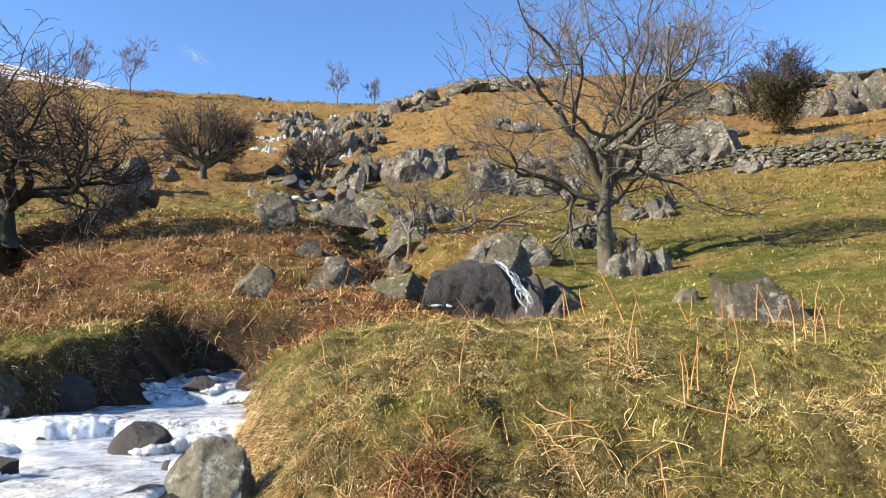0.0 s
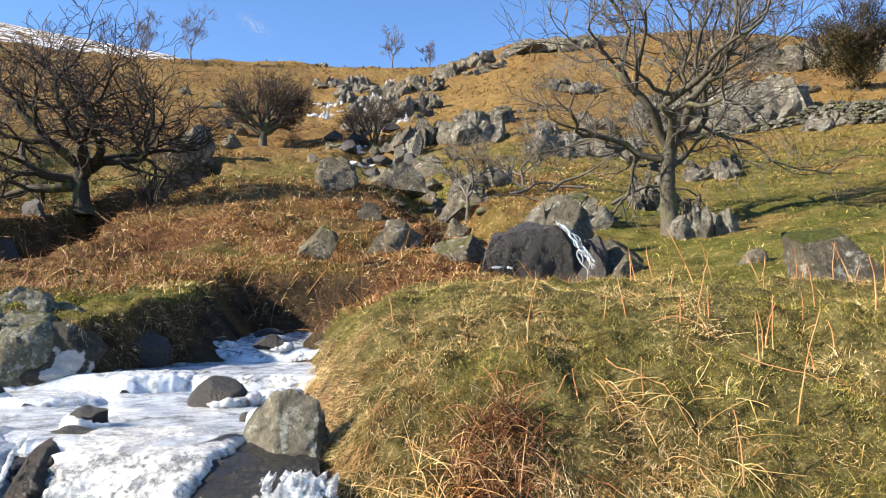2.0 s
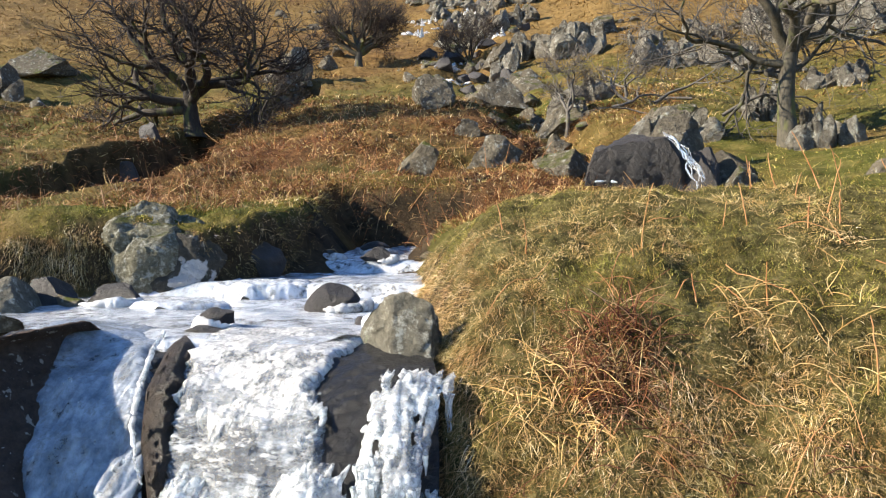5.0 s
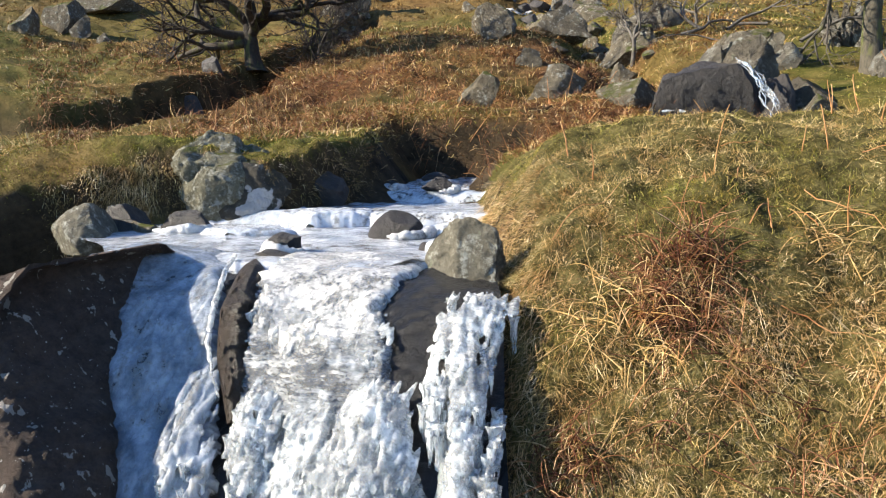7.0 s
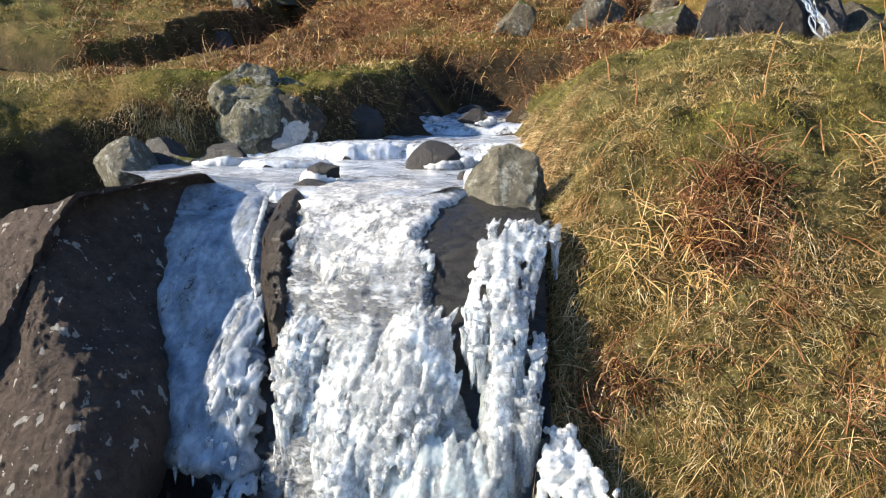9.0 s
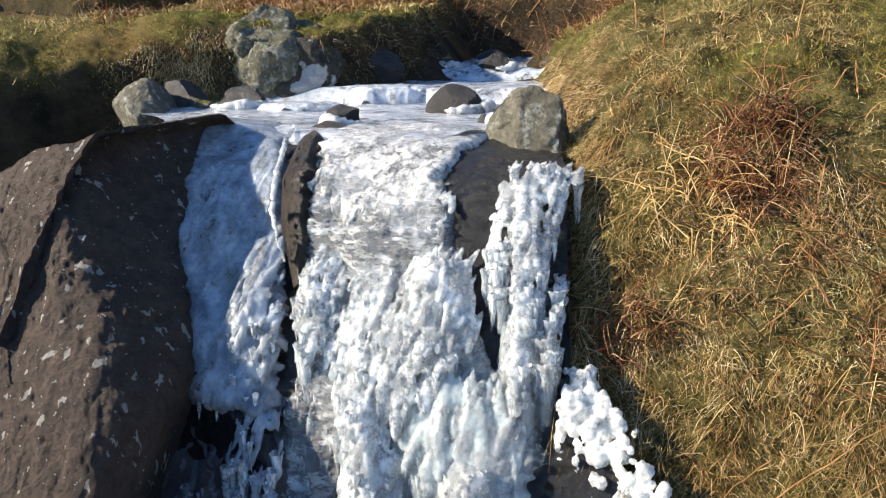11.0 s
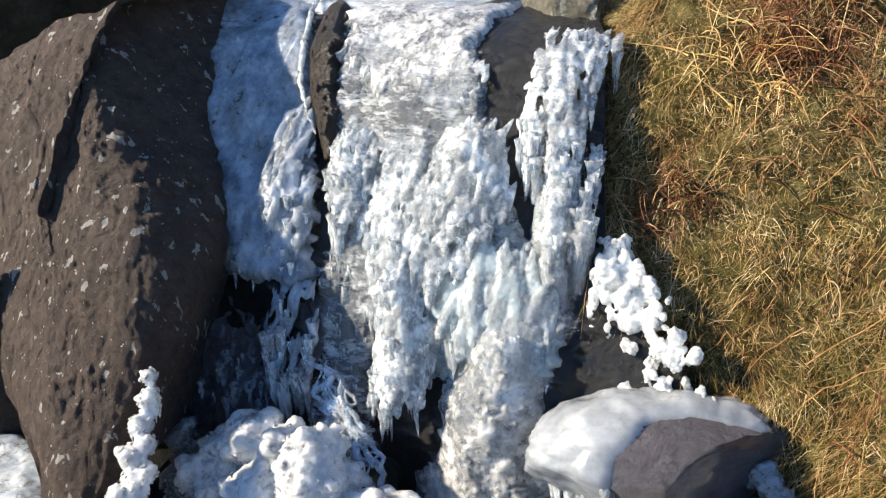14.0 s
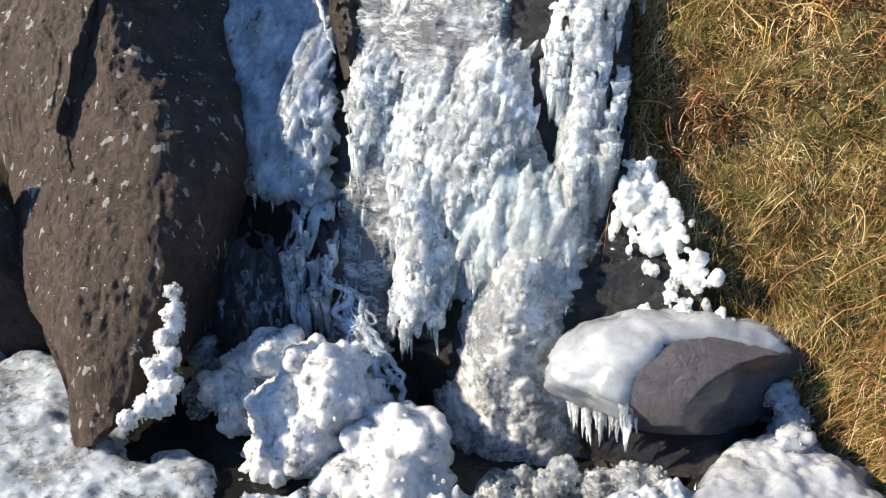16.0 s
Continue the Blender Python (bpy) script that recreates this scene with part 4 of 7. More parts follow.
# the sheet beside the slab, its shade painted into the ice colour
ice_sheet("bluish shaded ice sheet hanging beside the leaning slab", [0.30, 0.5, 0.86, 1.1, 1.36, 1.5], [-2.66, -2.74, -2.92, -3.08, -3.3, -3.6], [-2.10, -2.10, -2.22, -2.36, -2.56, -2.72], M_SHADEICE, 101, 0.08, 0.05, 0.05, 0.5, 0.25, 0.06, 0.05, True, fringe=14, drop=0.12, drips=60)
drape("knobbly shaded ice along the sheet's outer edge", [0.40, 0.6, 0.9, 1.1], [-2.34, -2.40, -2.48, -2.5], [-2.06, -2.12, -2.22, -2.34], M_SHADEICE, 102, 110, 0.05, (0.02, 0.045), 20, 0.12)
drape("thin ice dripping below the shaded sheet, coloured blue for shade", [-0.05, 0.1, 0.30, 0.42], [-2.18, -2.22, -2.24, -2.2], [-1.98, -1.98, -1.98, -2.0], M_SHADEICE, 103, 60, 0.03, (0.012, 0.03), 46, 0.26, 0.05)
ice_sheet("smooth blue ice in the cleft beside the main fall", [-0.30, -0.2, 0.1, 0.4, 0.55], [-1.92, -1.96, -1.98, -2.02, -1.98], [-1.66, -1.68, -1.72, -1.80, -1.86], M_CLEARICE, 105, 0.03, 0.05, 0.05, 0.8, 0.0, 0.1, 0.02, fringe=30, drop=0.2, drips=120)
# the main fall, tier by tier
ice_sheet("clear grey ice through which dark rock shows", [0.1, 0.25, 0.6, 0.97, 1.22, 1.36], [-1.60, -1.76, -2.04, -2.20, -2.27, -2.34], [-0.85, -0.84, -0.84, -0.9, -1.5, -1.55], M_CLEARICE, 110, 0.04, 0.05, 0.07, 0.25, 1.0, 0.1, gap=dark_gap, fringe=8, drop=0.08, drips=60)
ice_sheet("sparkling white ice over the lip of the main fall", [1.12, 1.22, 1.32, 1.44, 1.5], [-2.20, -2.27, -2.30, -2.36, -2.5], [-1.50, -1.52, -1.56, -1.58, -1.3], M_ICE, 111, 0.05, 0.06, 0.06, 0.4, 0.4, 0.30, 0.01, True, dark_gap, fringe=24, drop=0.07, drips=60)
drape("white lobes curling over the dark rock", [1.10, 1.2, 1.3], [-1.66, -1.66, -1.68], [-1.44, -1.42, -1.5], M_MILKICE, 116, 34, 0.03, (0.015, 0.035), 10, 0.05, 0.015)
ice_sheet("pale green translucent ice behind the drapes", [0.05, 0.35, 0.7, 0.92], [-1.5, -1.74, -2.0, -1.98], [-0.88, -0.86, -0.92, -1.2], M_GREENICE, 115, 0.08, 0.05, 0.06, 0.5, 0.1, 0.12, 0.0, gap=dark_gap, fringe=30, drop=0.14, drips=60)
drape("bulging pale drape in the middle of the main fall", [0.62, 0.75, 0.9, 1.04], [-1.48, -1.56, -1.56, -1.50], [-1.24, -1.20, -1.23, -1.36], M_MILKICE, 112, 150, 0.10, (0.025, 0.055), 40, 0.13)
drape("broken plates of milky ice in the middle of the fall", [0.46, 0.6, 0.8, 0.95], [-1.70, -1.84, -1.92, -1.92], [-1.16, -1.2, -1.34, -1.5], M_MILKICE, 117, 190, 0.05, (0.018, 0.05), 70, 0.12, 0.045)
drape("white drape with hanging drops", [0.62, 0.75, 0.94, 1.0], [-2.00, -2.08, -2.15, -2.1], [-1.84, -1.86, -1.92, -1.98], M_MILKICE, 113, 110, 0.06, (0.02, 0.04), 60, 0.24, 0.03)
drape("long white strand with a beard of icicles", [-0.02, 0.15, 0.4, 0.6], [-1.64, -1.68, -1.74, -1.78], [-1.44, -1.40, -1.50, -1.62], M_MILKICE, 114, 200, 0.08, (0.02, 0.05), 80, 0.17, 0.05)
drape("rounded translucent lobes low on the fall", [0.2, 0.35, 0.5, 0.62], [-1.38, -1.44, -1.42, -1.36], [-0.92, -0.90, -0.92, -1.0], M_GREENICE, 118, 120, 0.07, (0.03, 0.065), 24, 0.12, 0.04)
# the right-hand column
drape("narrow white ice column beside the grassy bank", [0.56, 0.7, 0.9, 1.05, 1.2, 1.32, 1.40], [-0.98, -1.01, -1.05, -1.10, -1.20, -1.24, -1.18], [-0.90, -0.90, -0.90, -0.92, -0.92, -0.90, -0.88], M_MILKICE, 121, 260, 0.07, (0.018, 0.045), 70, 0.24)
drape("hanging ice tongue beside the column", [0.86, 1.0, 1.2], [-1.13, -1.20, -1.26], [-1.07, -1.08, -1.1], M_MILKICE, 122, 60, 0.05, (0.012, 0.032), 26, 0.22)
drape("row of long icicles against the bank", [0.62, 0.8, 0.98], [-0.87, -0.87, -0.88], [-0.81, -0.80, -0.82], M_MILKICE, 123, 40, 0.05, (0.010, 0.024), 44, 0.34)


def rock_rib():
    """A brown rib of rock that parts the fall, with a rope of ice frozen along its shaded side."""
    path = np.array([(-2.60, 4.02, 1.47), (-2.46, 3.72, 1.42), (-2.37, 3.42, 1.27), (-2.28, 3.22, 1.10), (-2.18, 3.06, 0.96), (-2.14, 2.96, 0.84)])
    t = np.linspace(0, 5, 70)
    P = np.stack([np.interp(t, np.arange(6), path[:, c]) for c in range(3)], -1)
    V, F = tube(P, np.interp(t, [0, 1, 2, 3, 4, 5], [0.03, 0.085, 0.10, 0.085, 0.06, 0.02]), 40)
    q = V * 9
    V = V + (0.035 * fbm(V[:, 0] * 6, V[:, 1] * 6, V[:, 2] * 6, 3, 71) + 0.03 * np.round(2 * vnoise(q[:, 0], q[:, 1], q[:, 2], 72)) / 2)[:, None] * np.array([0.6, -0.6, 0.5])
    o = P[30]
    ob = thing("rock_rib", sharpened(mesh_of("rock_rib", V - o, F)), M_BROWNROCK, "brown wet rib of rock between two frozen falls", "rock", at=tuple(o))
    rng = np.random.default_rng(73)
    rope = np.array([(-2.66, 3.86, 1.53), (-2.58, 3.62, 1.46), (-2.50, 3.40, 1.33), (-2.455, 3.28, 1.22), (-2.42, 3.20, 1.15), (-2.35, 3.12, 1.08), (-2.27, 3.02, 1.03), (-2.20, 2.96, 0.97)])
    t = np.linspace(0, 7, 60)
    P = np.stack([np.interp(t, np.arange(8), rope[:, c]) for c in range(3)], -1) + rng.normal(size=(60, 3)) * 0.003
    V, F = tube(P, np.interp(t, [0, 1, 3, 4.3, 5, 7], [0.012, 0.016, 0.017, 0.012, 0.008, 0.005]) * (1 + 0.10 * rng.normal(size=60)), 10)
    thing("ice_rope", mesh_of("ice_rope", V - o, F), M_MILKICE, "white rope of ice along the rock rib", "ice", "ice of the fall", at=tuple(o))


rock_rib()

# pools above the fall
pool_sheet("lower_pool_ice", "white rippled ice over the pool at the lip", 3.78, 5.95, 1.50, 1.53, M_POOLWHITE, 201, fall=0.06, drape=True)
pool_sheet("middle_pool_ice", "thick white ice shelf with a rounded front", 5.78, 7.35, 1.64, 1.67, M_POOLWHITE, 202, fall=0.15)
pool_sheet("upper_pool_ice", "bluish white ice among the rocks of the upper pool", 7.25, 10.2, 1.75, 1.87, M_POOLWHITE, 203, fall=0.10, rough=0.03)

floe("ice_shelf", "thick white ice shelf with a lumpy rounded front", -3.05, 6.02, 1.0, 0.62, 1.54, 55, M_POOLWHITE, 0.12, 0.12, 0.014)
floe("ice_shelf", "white ice mounded beside the dark boulder", -1.72, 5.38, 0.5, 0.46, 1.52, 56, M_POOLWHITE, 0.09, 0.3, 0.014)
floe("ice_shelf", "low white ice ridge in the pool", -3.3, 5.12, 0.7, 0.30, 1.52, 57, M_POOLWHITE, 0.045, 0.1, 0.01)
floe("ice_shelf", "white ice frozen round the bank's corner", -1.52, 4.62, 0.34, 0.4, 1.51, 58, M_POOLWHITE, 0.06, 0.2, 0.012)


def collar(x, y, z, r, seed, start=-0.6, turn=3.6):
    """A white rim of ice frozen round a stone, thick where the water washed it."""
    rng = np.random.default_rng(seed)
    a = np.linspace(start, start + turn, 40)
    k = np.linspace(0, np.pi, 40)
    P = np.stack([x + r * np.cos(a), y + 0.85 * r * np.sin(a), z + 0.012 + 0 * a], -1) + rng.normal(size=(40, 3)) * 0.004
    V, F = tube(P, (0.012 + 0.045 * np.sin(k) ** 1.2) * (1 + 0.3 * vnoise(np.arange(40) * 0.35, 0.0, 0, seed)), 14)
    V = V + 0.02 * fbm(V[:, 0] * 22, V[:, 1] * 22, V[:, 2] * 22, 3, seed)[:, None]
    thing("ice_collar", mesh_of("ice_collar", V - P[0], F), M_WHITEICE, "white collar of ice round a dark stone", "ice", "ice collars", at=tuple(P[0]))


collar(-2.08, 5.16, 1.53, 0.23, 81, -1.7, 3.0)
collar(-2.52, 4.28, 1.51, 0.13, 82, 1.6, 4.4)
collar(-2.75, 8.4, 1.81, 0.22, 83, -2.6, 3.2)
collar(-2.45, 7.4, 1.77, 0.19, 84, -1.2, 3.4)
collar(-3.1, 7.7, 1.77, 0.18, 85, -2.6, 3.4)
collar(-4.05, 5.22, 1.52, 0.28, 86, -1.9, 2.6)

# the leaning slab and the rocks of the fall


def leaning_slab():
    """The great slab: a lit front face with a broken edge, a shaded flank that runs back to the ice, and a blunt foot in the pool."""
    edge = [(-3.22, 2.94, 1.6), (-3.37, 2.9, 1.52), (-3.17, 2.68, 1.22), (-3.06, 2.59, 1.09), (-2.94, 2.49, 0.96), (-2.78, 2.36, 0.8), (-2.61, 2.22, 0.61), (-2.52, 2.12, 0.48), (-2.49, 1.96, 0.28), (-2.49, 1.85, 0.13), (-2.48, 1.71, -0.01), (-2.47, 1.6, -0.14), (-2.52, 1.45, -0.27), (-2.69, 1.45, -0.41), (-2.88, 1.61, -0.24), (-3.21, 1.81, -0.05), (-3.48, 2.02, 0.16), (-3.75, 2.24, 0.38), (-4.09, 2.48, 0.72), (-4.2, 2.69, 1.08), (-3.91, 2.88, 1.35), (-3.63, 2.94, 1.49)]
    P = np.array(edge + edge[:1], float)
    arc = np.concatenate([[0], np.cumsum(np.linalg.norm(np.diff(P, axis=0), axis=1))])
    n = 420
    u = np.linspace(0, arc[-1], n, endpoint=False)
    rim = np.stack([np.interp(u, arc, P[:, c]) for c in range(3)], -1)
    k = np.hanning(9)
    k /= k.sum()
    rim = np.stack([np.convolve(np.concatenate([rim[-4:, c], rim[:, c], rim[:4, c]]), k, "valid") for c in range(3)], -1)
    mid = rim.mean(0)
    # chips along the rim
    chip = 0.045 * fbm(rim[:, 0] * 4, rim[:, 1] * 4, rim[:, 2] * 4, 4, 301) - 0.05 * np.maximum(0, vnoise(rim[:, 0] * 11, rim[:, 1] * 11, rim[:, 2] * 11, 302)) ** 2
    rim = rim + (rim - mid) / np.linalg.norm(rim - mid, axis=1)[:, None] * chip[:, None]
    face = np.array([-0.2, -0.85, 0.5])
    face /= np.linalg.norm(face)
    back = np.array([0.26, 0.86, 0.06]) * np.interp(rim[:, 2], [-0.35, 0.0, 0.4, 0.9, 1.5], [0.12, 0.16, 0.24, 0.48, 0.85])[:, None]
    rings = [mid + (rim - mid) * t + face * (0.09 * (1 - t ** 5)) for t in np.linspace(0.01, 1, 130)]
    rings += [rim + back * t + (mid - rim) * 0.015 * t for t in np.linspace(0.02, 1, 70)]
    rings += [rim + back + np.array([-0.05, 0.5, -0.12]) * t + (mid - rim) * 0.12 * t for t in np.linspace(0.1, 1, 16)]
    rings += [mid + back.mean(0) + np.array([-0.05, 0.5, -0.12]) + (rim - mid) * t for t in (0.5, 0.02)]
    V = np.stack(rings, 1)
    du = np.roll(V, -1, 0) - np.roll(V, 1, 0)
    dv = np.gradient(V, axis=1)
    N = np.cross(dv, du)
    N /= np.linalg.norm(N, axis=-1)[..., None] + 1e-9
    if (N[:, 40] @ face).mean() < 0:
        N = -N
    x, y, z = V[..., 0], V[..., 1], V[..., 2]
    a, b = x + 0.42 * z, z - 0.42 * x  # along and across the cleavage
    wob = 0.5 * vnoise(b * 2.5, a * 2, y, 311)
    plates = np.round(3 * vnoise(a * 4.2 + 0.4 * wob, b * 0.55, y * 0.8, 312)) / 3
    cracks = np.exp(-(vnoise(a * 3.1 + wob, b * 0.7, y * 0.5, 313) / 0.035) ** 2) * sstep(-0.1, 0.3, vnoise(a * 2, b * 1.6, y, 314))
    pits = np.maximum(0, vnoise(a * 26, b * 9, y * 14, 315) - 0.35)
    d = 0.05 * fbm(x * 1.7, y * 1.7, z * 1.7, 3, 316) + 0.016 * plates + 0.024 * fbm(a * 9, b * 4, y * 7, 4, 317) - 0.018 * cracks - 0.012 * pits + 0.009 * fbm(x * 38, y * 38, z * 30, 3, 318)
    V = V + N * d[..., None]
    thing("leaning_slab", sharpened(mesh_of("leaning_slab", (V - mid).reshape(-1, 3), grid_faces(n, V.shape[1], True)), 50), M_SLAB, "huge brown slab of rock leaning beside the fall", "rock", at=tuple(mid))


leaning_slab()
rock(-3.55, 2.0, (0.5, 0.4, 1.4), 305, M_SLAB, "narrow dark slab behind the leaning slab", z=-0.45, sink=0.25, group="rocks of the plunge pool", level=5, turn=20, tilt=-8)
rock(-2.52, 4.28, (0.26, 0.24, 0.18), 12, M_DARKROCK, "small dark stone frozen into the lip", z=1.5, sink=0.2, group="stones in the ice", name="stone")
rock(-2.50, 4.08, (0.34, 0.26, 0.10), 13, M_DARKROCK, "flat wet stone at the lip of the fall", z=1.5, sink=0.4, group="stones in the ice", name="stone")
rock(-2.08, 5.16, (0.44, 0.36, 0.34), 14, M_DARKROCK, "dark rounded boulder standing in the ice", z=1.52, sink=0.38, group="stones in the ice", level=4, cuts=3, rough=0.05, keep=(0.75, 0.95))
rock(-1.24, 4.05, (0.50, 0.46, 0.62), 15, M_BANKROCK, "pale angular boulder at the corner of the bank", z=1.42, sink=0.42, group="stones in the ice", level=5, turn=20, taper=0.0, cuts=9, keep=(0.5, 0.8))
rock(-1.62, 4.55, (0.20, 0.2, 0.08), 16, M_DARKROCK, "flat dark stone in the ice", z=1.52, sink=0.4, group="stones in the ice", name="stone")
rock(-4.58, 4.80, (0.62, 0.5, 0.52), 17, M_BANKROCK, "mossy grey boulder at the pool's rim", z=1.46, sink=0.42, group="stones in the ice", level=5, cuts=8, rough=0.12, keep=(0.5, 0.85), turn=15)
rock(-4.42, 5.08, (0.52, 0.4, 0.42), 18, M_DARKROCK, "dark broken stone at the pool's rim", z=1.50, sink=0.42, group="stones in the ice", name="stone", level=4, turn=30)
rock(-4.05, 5.22, (0.58, 0.34, 0.36), 19, M_DARKROCK, "long dark wet stone at the pool's rim", z=1.50, sink=0.42, group="stones in the ice", name="stone", level=4, cuts=8, rough=0.2)
rock(-4.25, 5.02, (0.26, 0.2, 0.22), 29, M_ROCK, "small pale stone at the pool's rim", z=1.50, sink=0.35, group="stones in the ice", name="stone", level=3)
rock(-2.75, 8.4, (0.42, 0.3, 0.22), 20, M_DARKROCK, "dark stone in the upper pool", z=1.8, sink=0.3, group="stones in the ice", name="stone")
rock(-2.45, 7.4, (0.36, 0.3, 0.24), 21, M_DARKROCK, "dark stone in the upper pool", z=1.76, sink=0.3, group="stones in the ice", name="stone")
rock(-3.1, 7.7, (0.36, 0.2, 0.18), 22, M_DARKROCK, "dark stone in the upper pool", z=1.76, sink=0.3, group="stones in the ice", name="stone")
rock(-1.9, 7.5, (0.2, 0.16, 0.14), 23, M_ROCK, "grey stone by the bank", z=1.78, sink=0.3, group="stones in the ice", name="stone")


def bank_boulder():
    """The big lichen-grown boulder of the bank: two rounded lobes and a broken pale face turned from the sun."""
    ob = base("boulder", (-4.04, 6.16, 1.52), "large pale lichen-covered boulder bedded in the mossy bank", "rock", "boulders of the bank")
    for name, at, size, seed, turn, m in (("lobe", (-0.34, 0.0, 0.62), (0.78, 0.8, 0.74), 24, -20, M_LICHENROCK), ("lobe", (-0.14, -0.10, 0.30), (0.90, 0.7, 0.92), 25, 12, M_LICHENROCK), ("broken_face", (0.20, 0.0, 0.22), (0.98, 0.7, 0.86), 26, 28, M_SCARROCK), ("shoulder", (0.0, 0.16, 0.44), (0.95, 0.7, 0.80), 27, 40, M_LICHENROCK)):
        p, f = rock_points(seed, tuple(0.9 * v for v in size), 5, 6, 0.2, (0.66, 0.92), 0.12)
        part(name, sharpened(mesh_of(name, p, f)), m, ob).matrix_basis = pose(0.9 * at[0], at[1], 0.88 * at[2], 6, 14, turn)


bank_boulder()
rock(-3.5, 6.62, (0.7, 0.5, 0.62), 28, M_DARKROCK, "dark stone under the overhanging bank", z=1.66, sink=0.2, group="boulders of the bank", level=4)
# plunge pool
def plunge():
    bm = bmesh.new()
    bmesh.ops.create_grid(bm, x_segments=60, y_segments=60, size=3.6)
    for v in bm.verts:
        v.co.x -= 2.2
    me = bpy.data.meshes.new("plunge_pool")
    bm.to_mesh(me)
    bm.free()
    thing("plunge_pool", me, M_WATER, "black open water of the plunge pool", "water", kind="structure", at=(0, 0.2, -0.45))


plunge()
rock(-0.22, 2.04, (0.20, 0.16, 0.26), 34, M_WETROCK, "small black stone between lobes of ice", z=-0.34, sink=0.3, group="rocks of the plunge pool", name="stone", cuts=6)
rock(-0.65, 2.04, (0.5, 0.36, 0.34), 35, M_BROWNROCK, "brown wet rock under thin ice", z=-0.47, sink=0.3, group="rocks of the plunge pool", level=4, cuts=6)
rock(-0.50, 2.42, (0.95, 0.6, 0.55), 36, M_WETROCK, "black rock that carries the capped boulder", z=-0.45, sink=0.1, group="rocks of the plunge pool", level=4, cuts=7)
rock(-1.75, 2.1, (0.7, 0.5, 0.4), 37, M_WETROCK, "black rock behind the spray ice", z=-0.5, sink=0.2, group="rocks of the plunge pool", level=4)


def trickle(path, spread, strands, thick, seed, label, group):
    """Ice frozen in thin strands down over the boulders, fanning out towards its foot. spread: half the width at each point of the path."""
    rng = np.random.default_rng(seed)
    P = np.array(path, float)
    t = np.linspace(0, len(P) - 1, 40)
    pieces = []
    for k in range(strands):
        c = rng.uniform(-1, 1)
        Q = np.stack([np.interp(t, np.arange(len(P)), P[:, i]) for i in range(3)], -1)
        Q[:, 0] += c * np.interp(t, np.arange(len(P)), spread) + 0.10 * fbm(t * 1.9, 0 * t + 7 * k, seed, 3, seed)
        Q[:, 1] += 0.05 * fbm(t * 2.1, 0 * t + k, seed, 3, seed + 1)
        i = int(rng.uniform(0, 24))
        j = min(40, i + int(rng.uniform(10, 22)))
        r = thick * rng.uniform(0.5, 1.2) * (1 + 0.7 * fbm(t * 2.3, 0 * t + k, seed, 3, seed + 2)) * np.sin(np.pi * np.clip((np.arange(40) - i + 1.5) / (j - i + 3), 0.05, 0.95)) ** 0.5
        pieces.append(tube(Q[i:j], r[i:j], 10))
    V, F = join(pieces)
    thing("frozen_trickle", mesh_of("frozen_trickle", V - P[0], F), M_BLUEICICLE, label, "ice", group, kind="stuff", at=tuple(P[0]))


def capped_rock(x, y, z, size, seed, tilt):
    """A black boulder with a smooth cap of ice that hangs further down on one side, fringed with icicles."""
    rng = np.random.default_rng(seed)
    q, f = rock_points(seed, size, 5, 7, 0.05, (0.6, 0.9), 0.0)
    stone = thing("boulder", sharpened(mesh_of("boulder", q, f)), M_ICYROCK, "black ice-glazed boulder under a white cap", "rock", "rocks of the plunge pool")
    stone.matrix_world = pose(x, y, z, *tilt)
    w, d, h = size
    p, f = rock_points(seed, size, 6, 7, 0.05, (0.62, 0.92), 0.0)
    n = p / np.linalg.norm(p, axis=1)[:, None]
    u = p[:, 0] / (w / 2)
    rim = np.interp(u, [-1.0, -0.72, -0.45, -0.2, 0.2, 0.8, 1.0], [-0.70, -0.68, -0.50, 0.10, 0.50, 0.60, 0.40]) * h / 2 + 0.35 * (p[:, 1] + 0.15 * d) * (p[:, 1] < 0)
    e = p[:, 2] - rim + 0.05 * h * fbm(p[:, 0] * 9, p[:, 1] * 9, 0, 3, seed)
    e = np.where(p[:, 1] > 0.1 * d, e + 0.2, e)
    bare = np.interp(u, [-1.0, -0.6, -0.35, -0.1, 0.3, 0.75, 1.0], [-0.9, -0.7, -0.42, -0.25, -0.15, -0.13, -0.3]) * d
    e = np.minimum(e, 0.8 * (p[:, 1] - bare + 0.04 * fbm(p[:, 0] * 7, p[:, 1] * 7, 0, 3, seed + 3)))
    thick = 0.055 * (1 - np.exp(-np.maximum(e, 0) / 0.05)) * (1 + 1.1 * fbm(p[:, 0] * 6, p[:, 1] * 6, p[:, 2] * 3, 4, seed + 1)) - 0.01 + 0.004 * vnoise(p[:, 0] * 30, p[:, 1] * 30, p[:, 2] * 10, 5)
    keep = e > -0.012
    v = p + n * np.where(e > 0, thick, -0.012)[:, None]
    f = f[keep[f].all(1)]
    cap = thing("ice_mass", mesh_of("ice_mass", v, f), M_GLAZE, "smooth white ice cap with icicles over the black boulder", "ice", "ice of the plunge pool")
    cap.matrix_world = pose(x, y, z + 0.01, *tilt)
    hem = np.where((e > 0.0) & (e < 0.03) & (p[:, 1] < -0.05 * d) & (p[:, 2] < -0.05 * h))[0]
    for k in range(34):
        c = v[rng.choice(hem)]
        L = rng.uniform(0.04, 0.15) * (1.2 if c[0] < -0.2 * w else 0.5)
        ic = part("icicle", mesh_of("icicle", *icicle_points((0, 0, 0.02), L, L * 0.08 + 0.003, rng)), M_ICICLE, cap)
        ic.location = tuple(c)


capped_rock(-0.41, 2.39, -0.01, (0.98, 0.58, 0.42), 41, (-12, -6, 12))


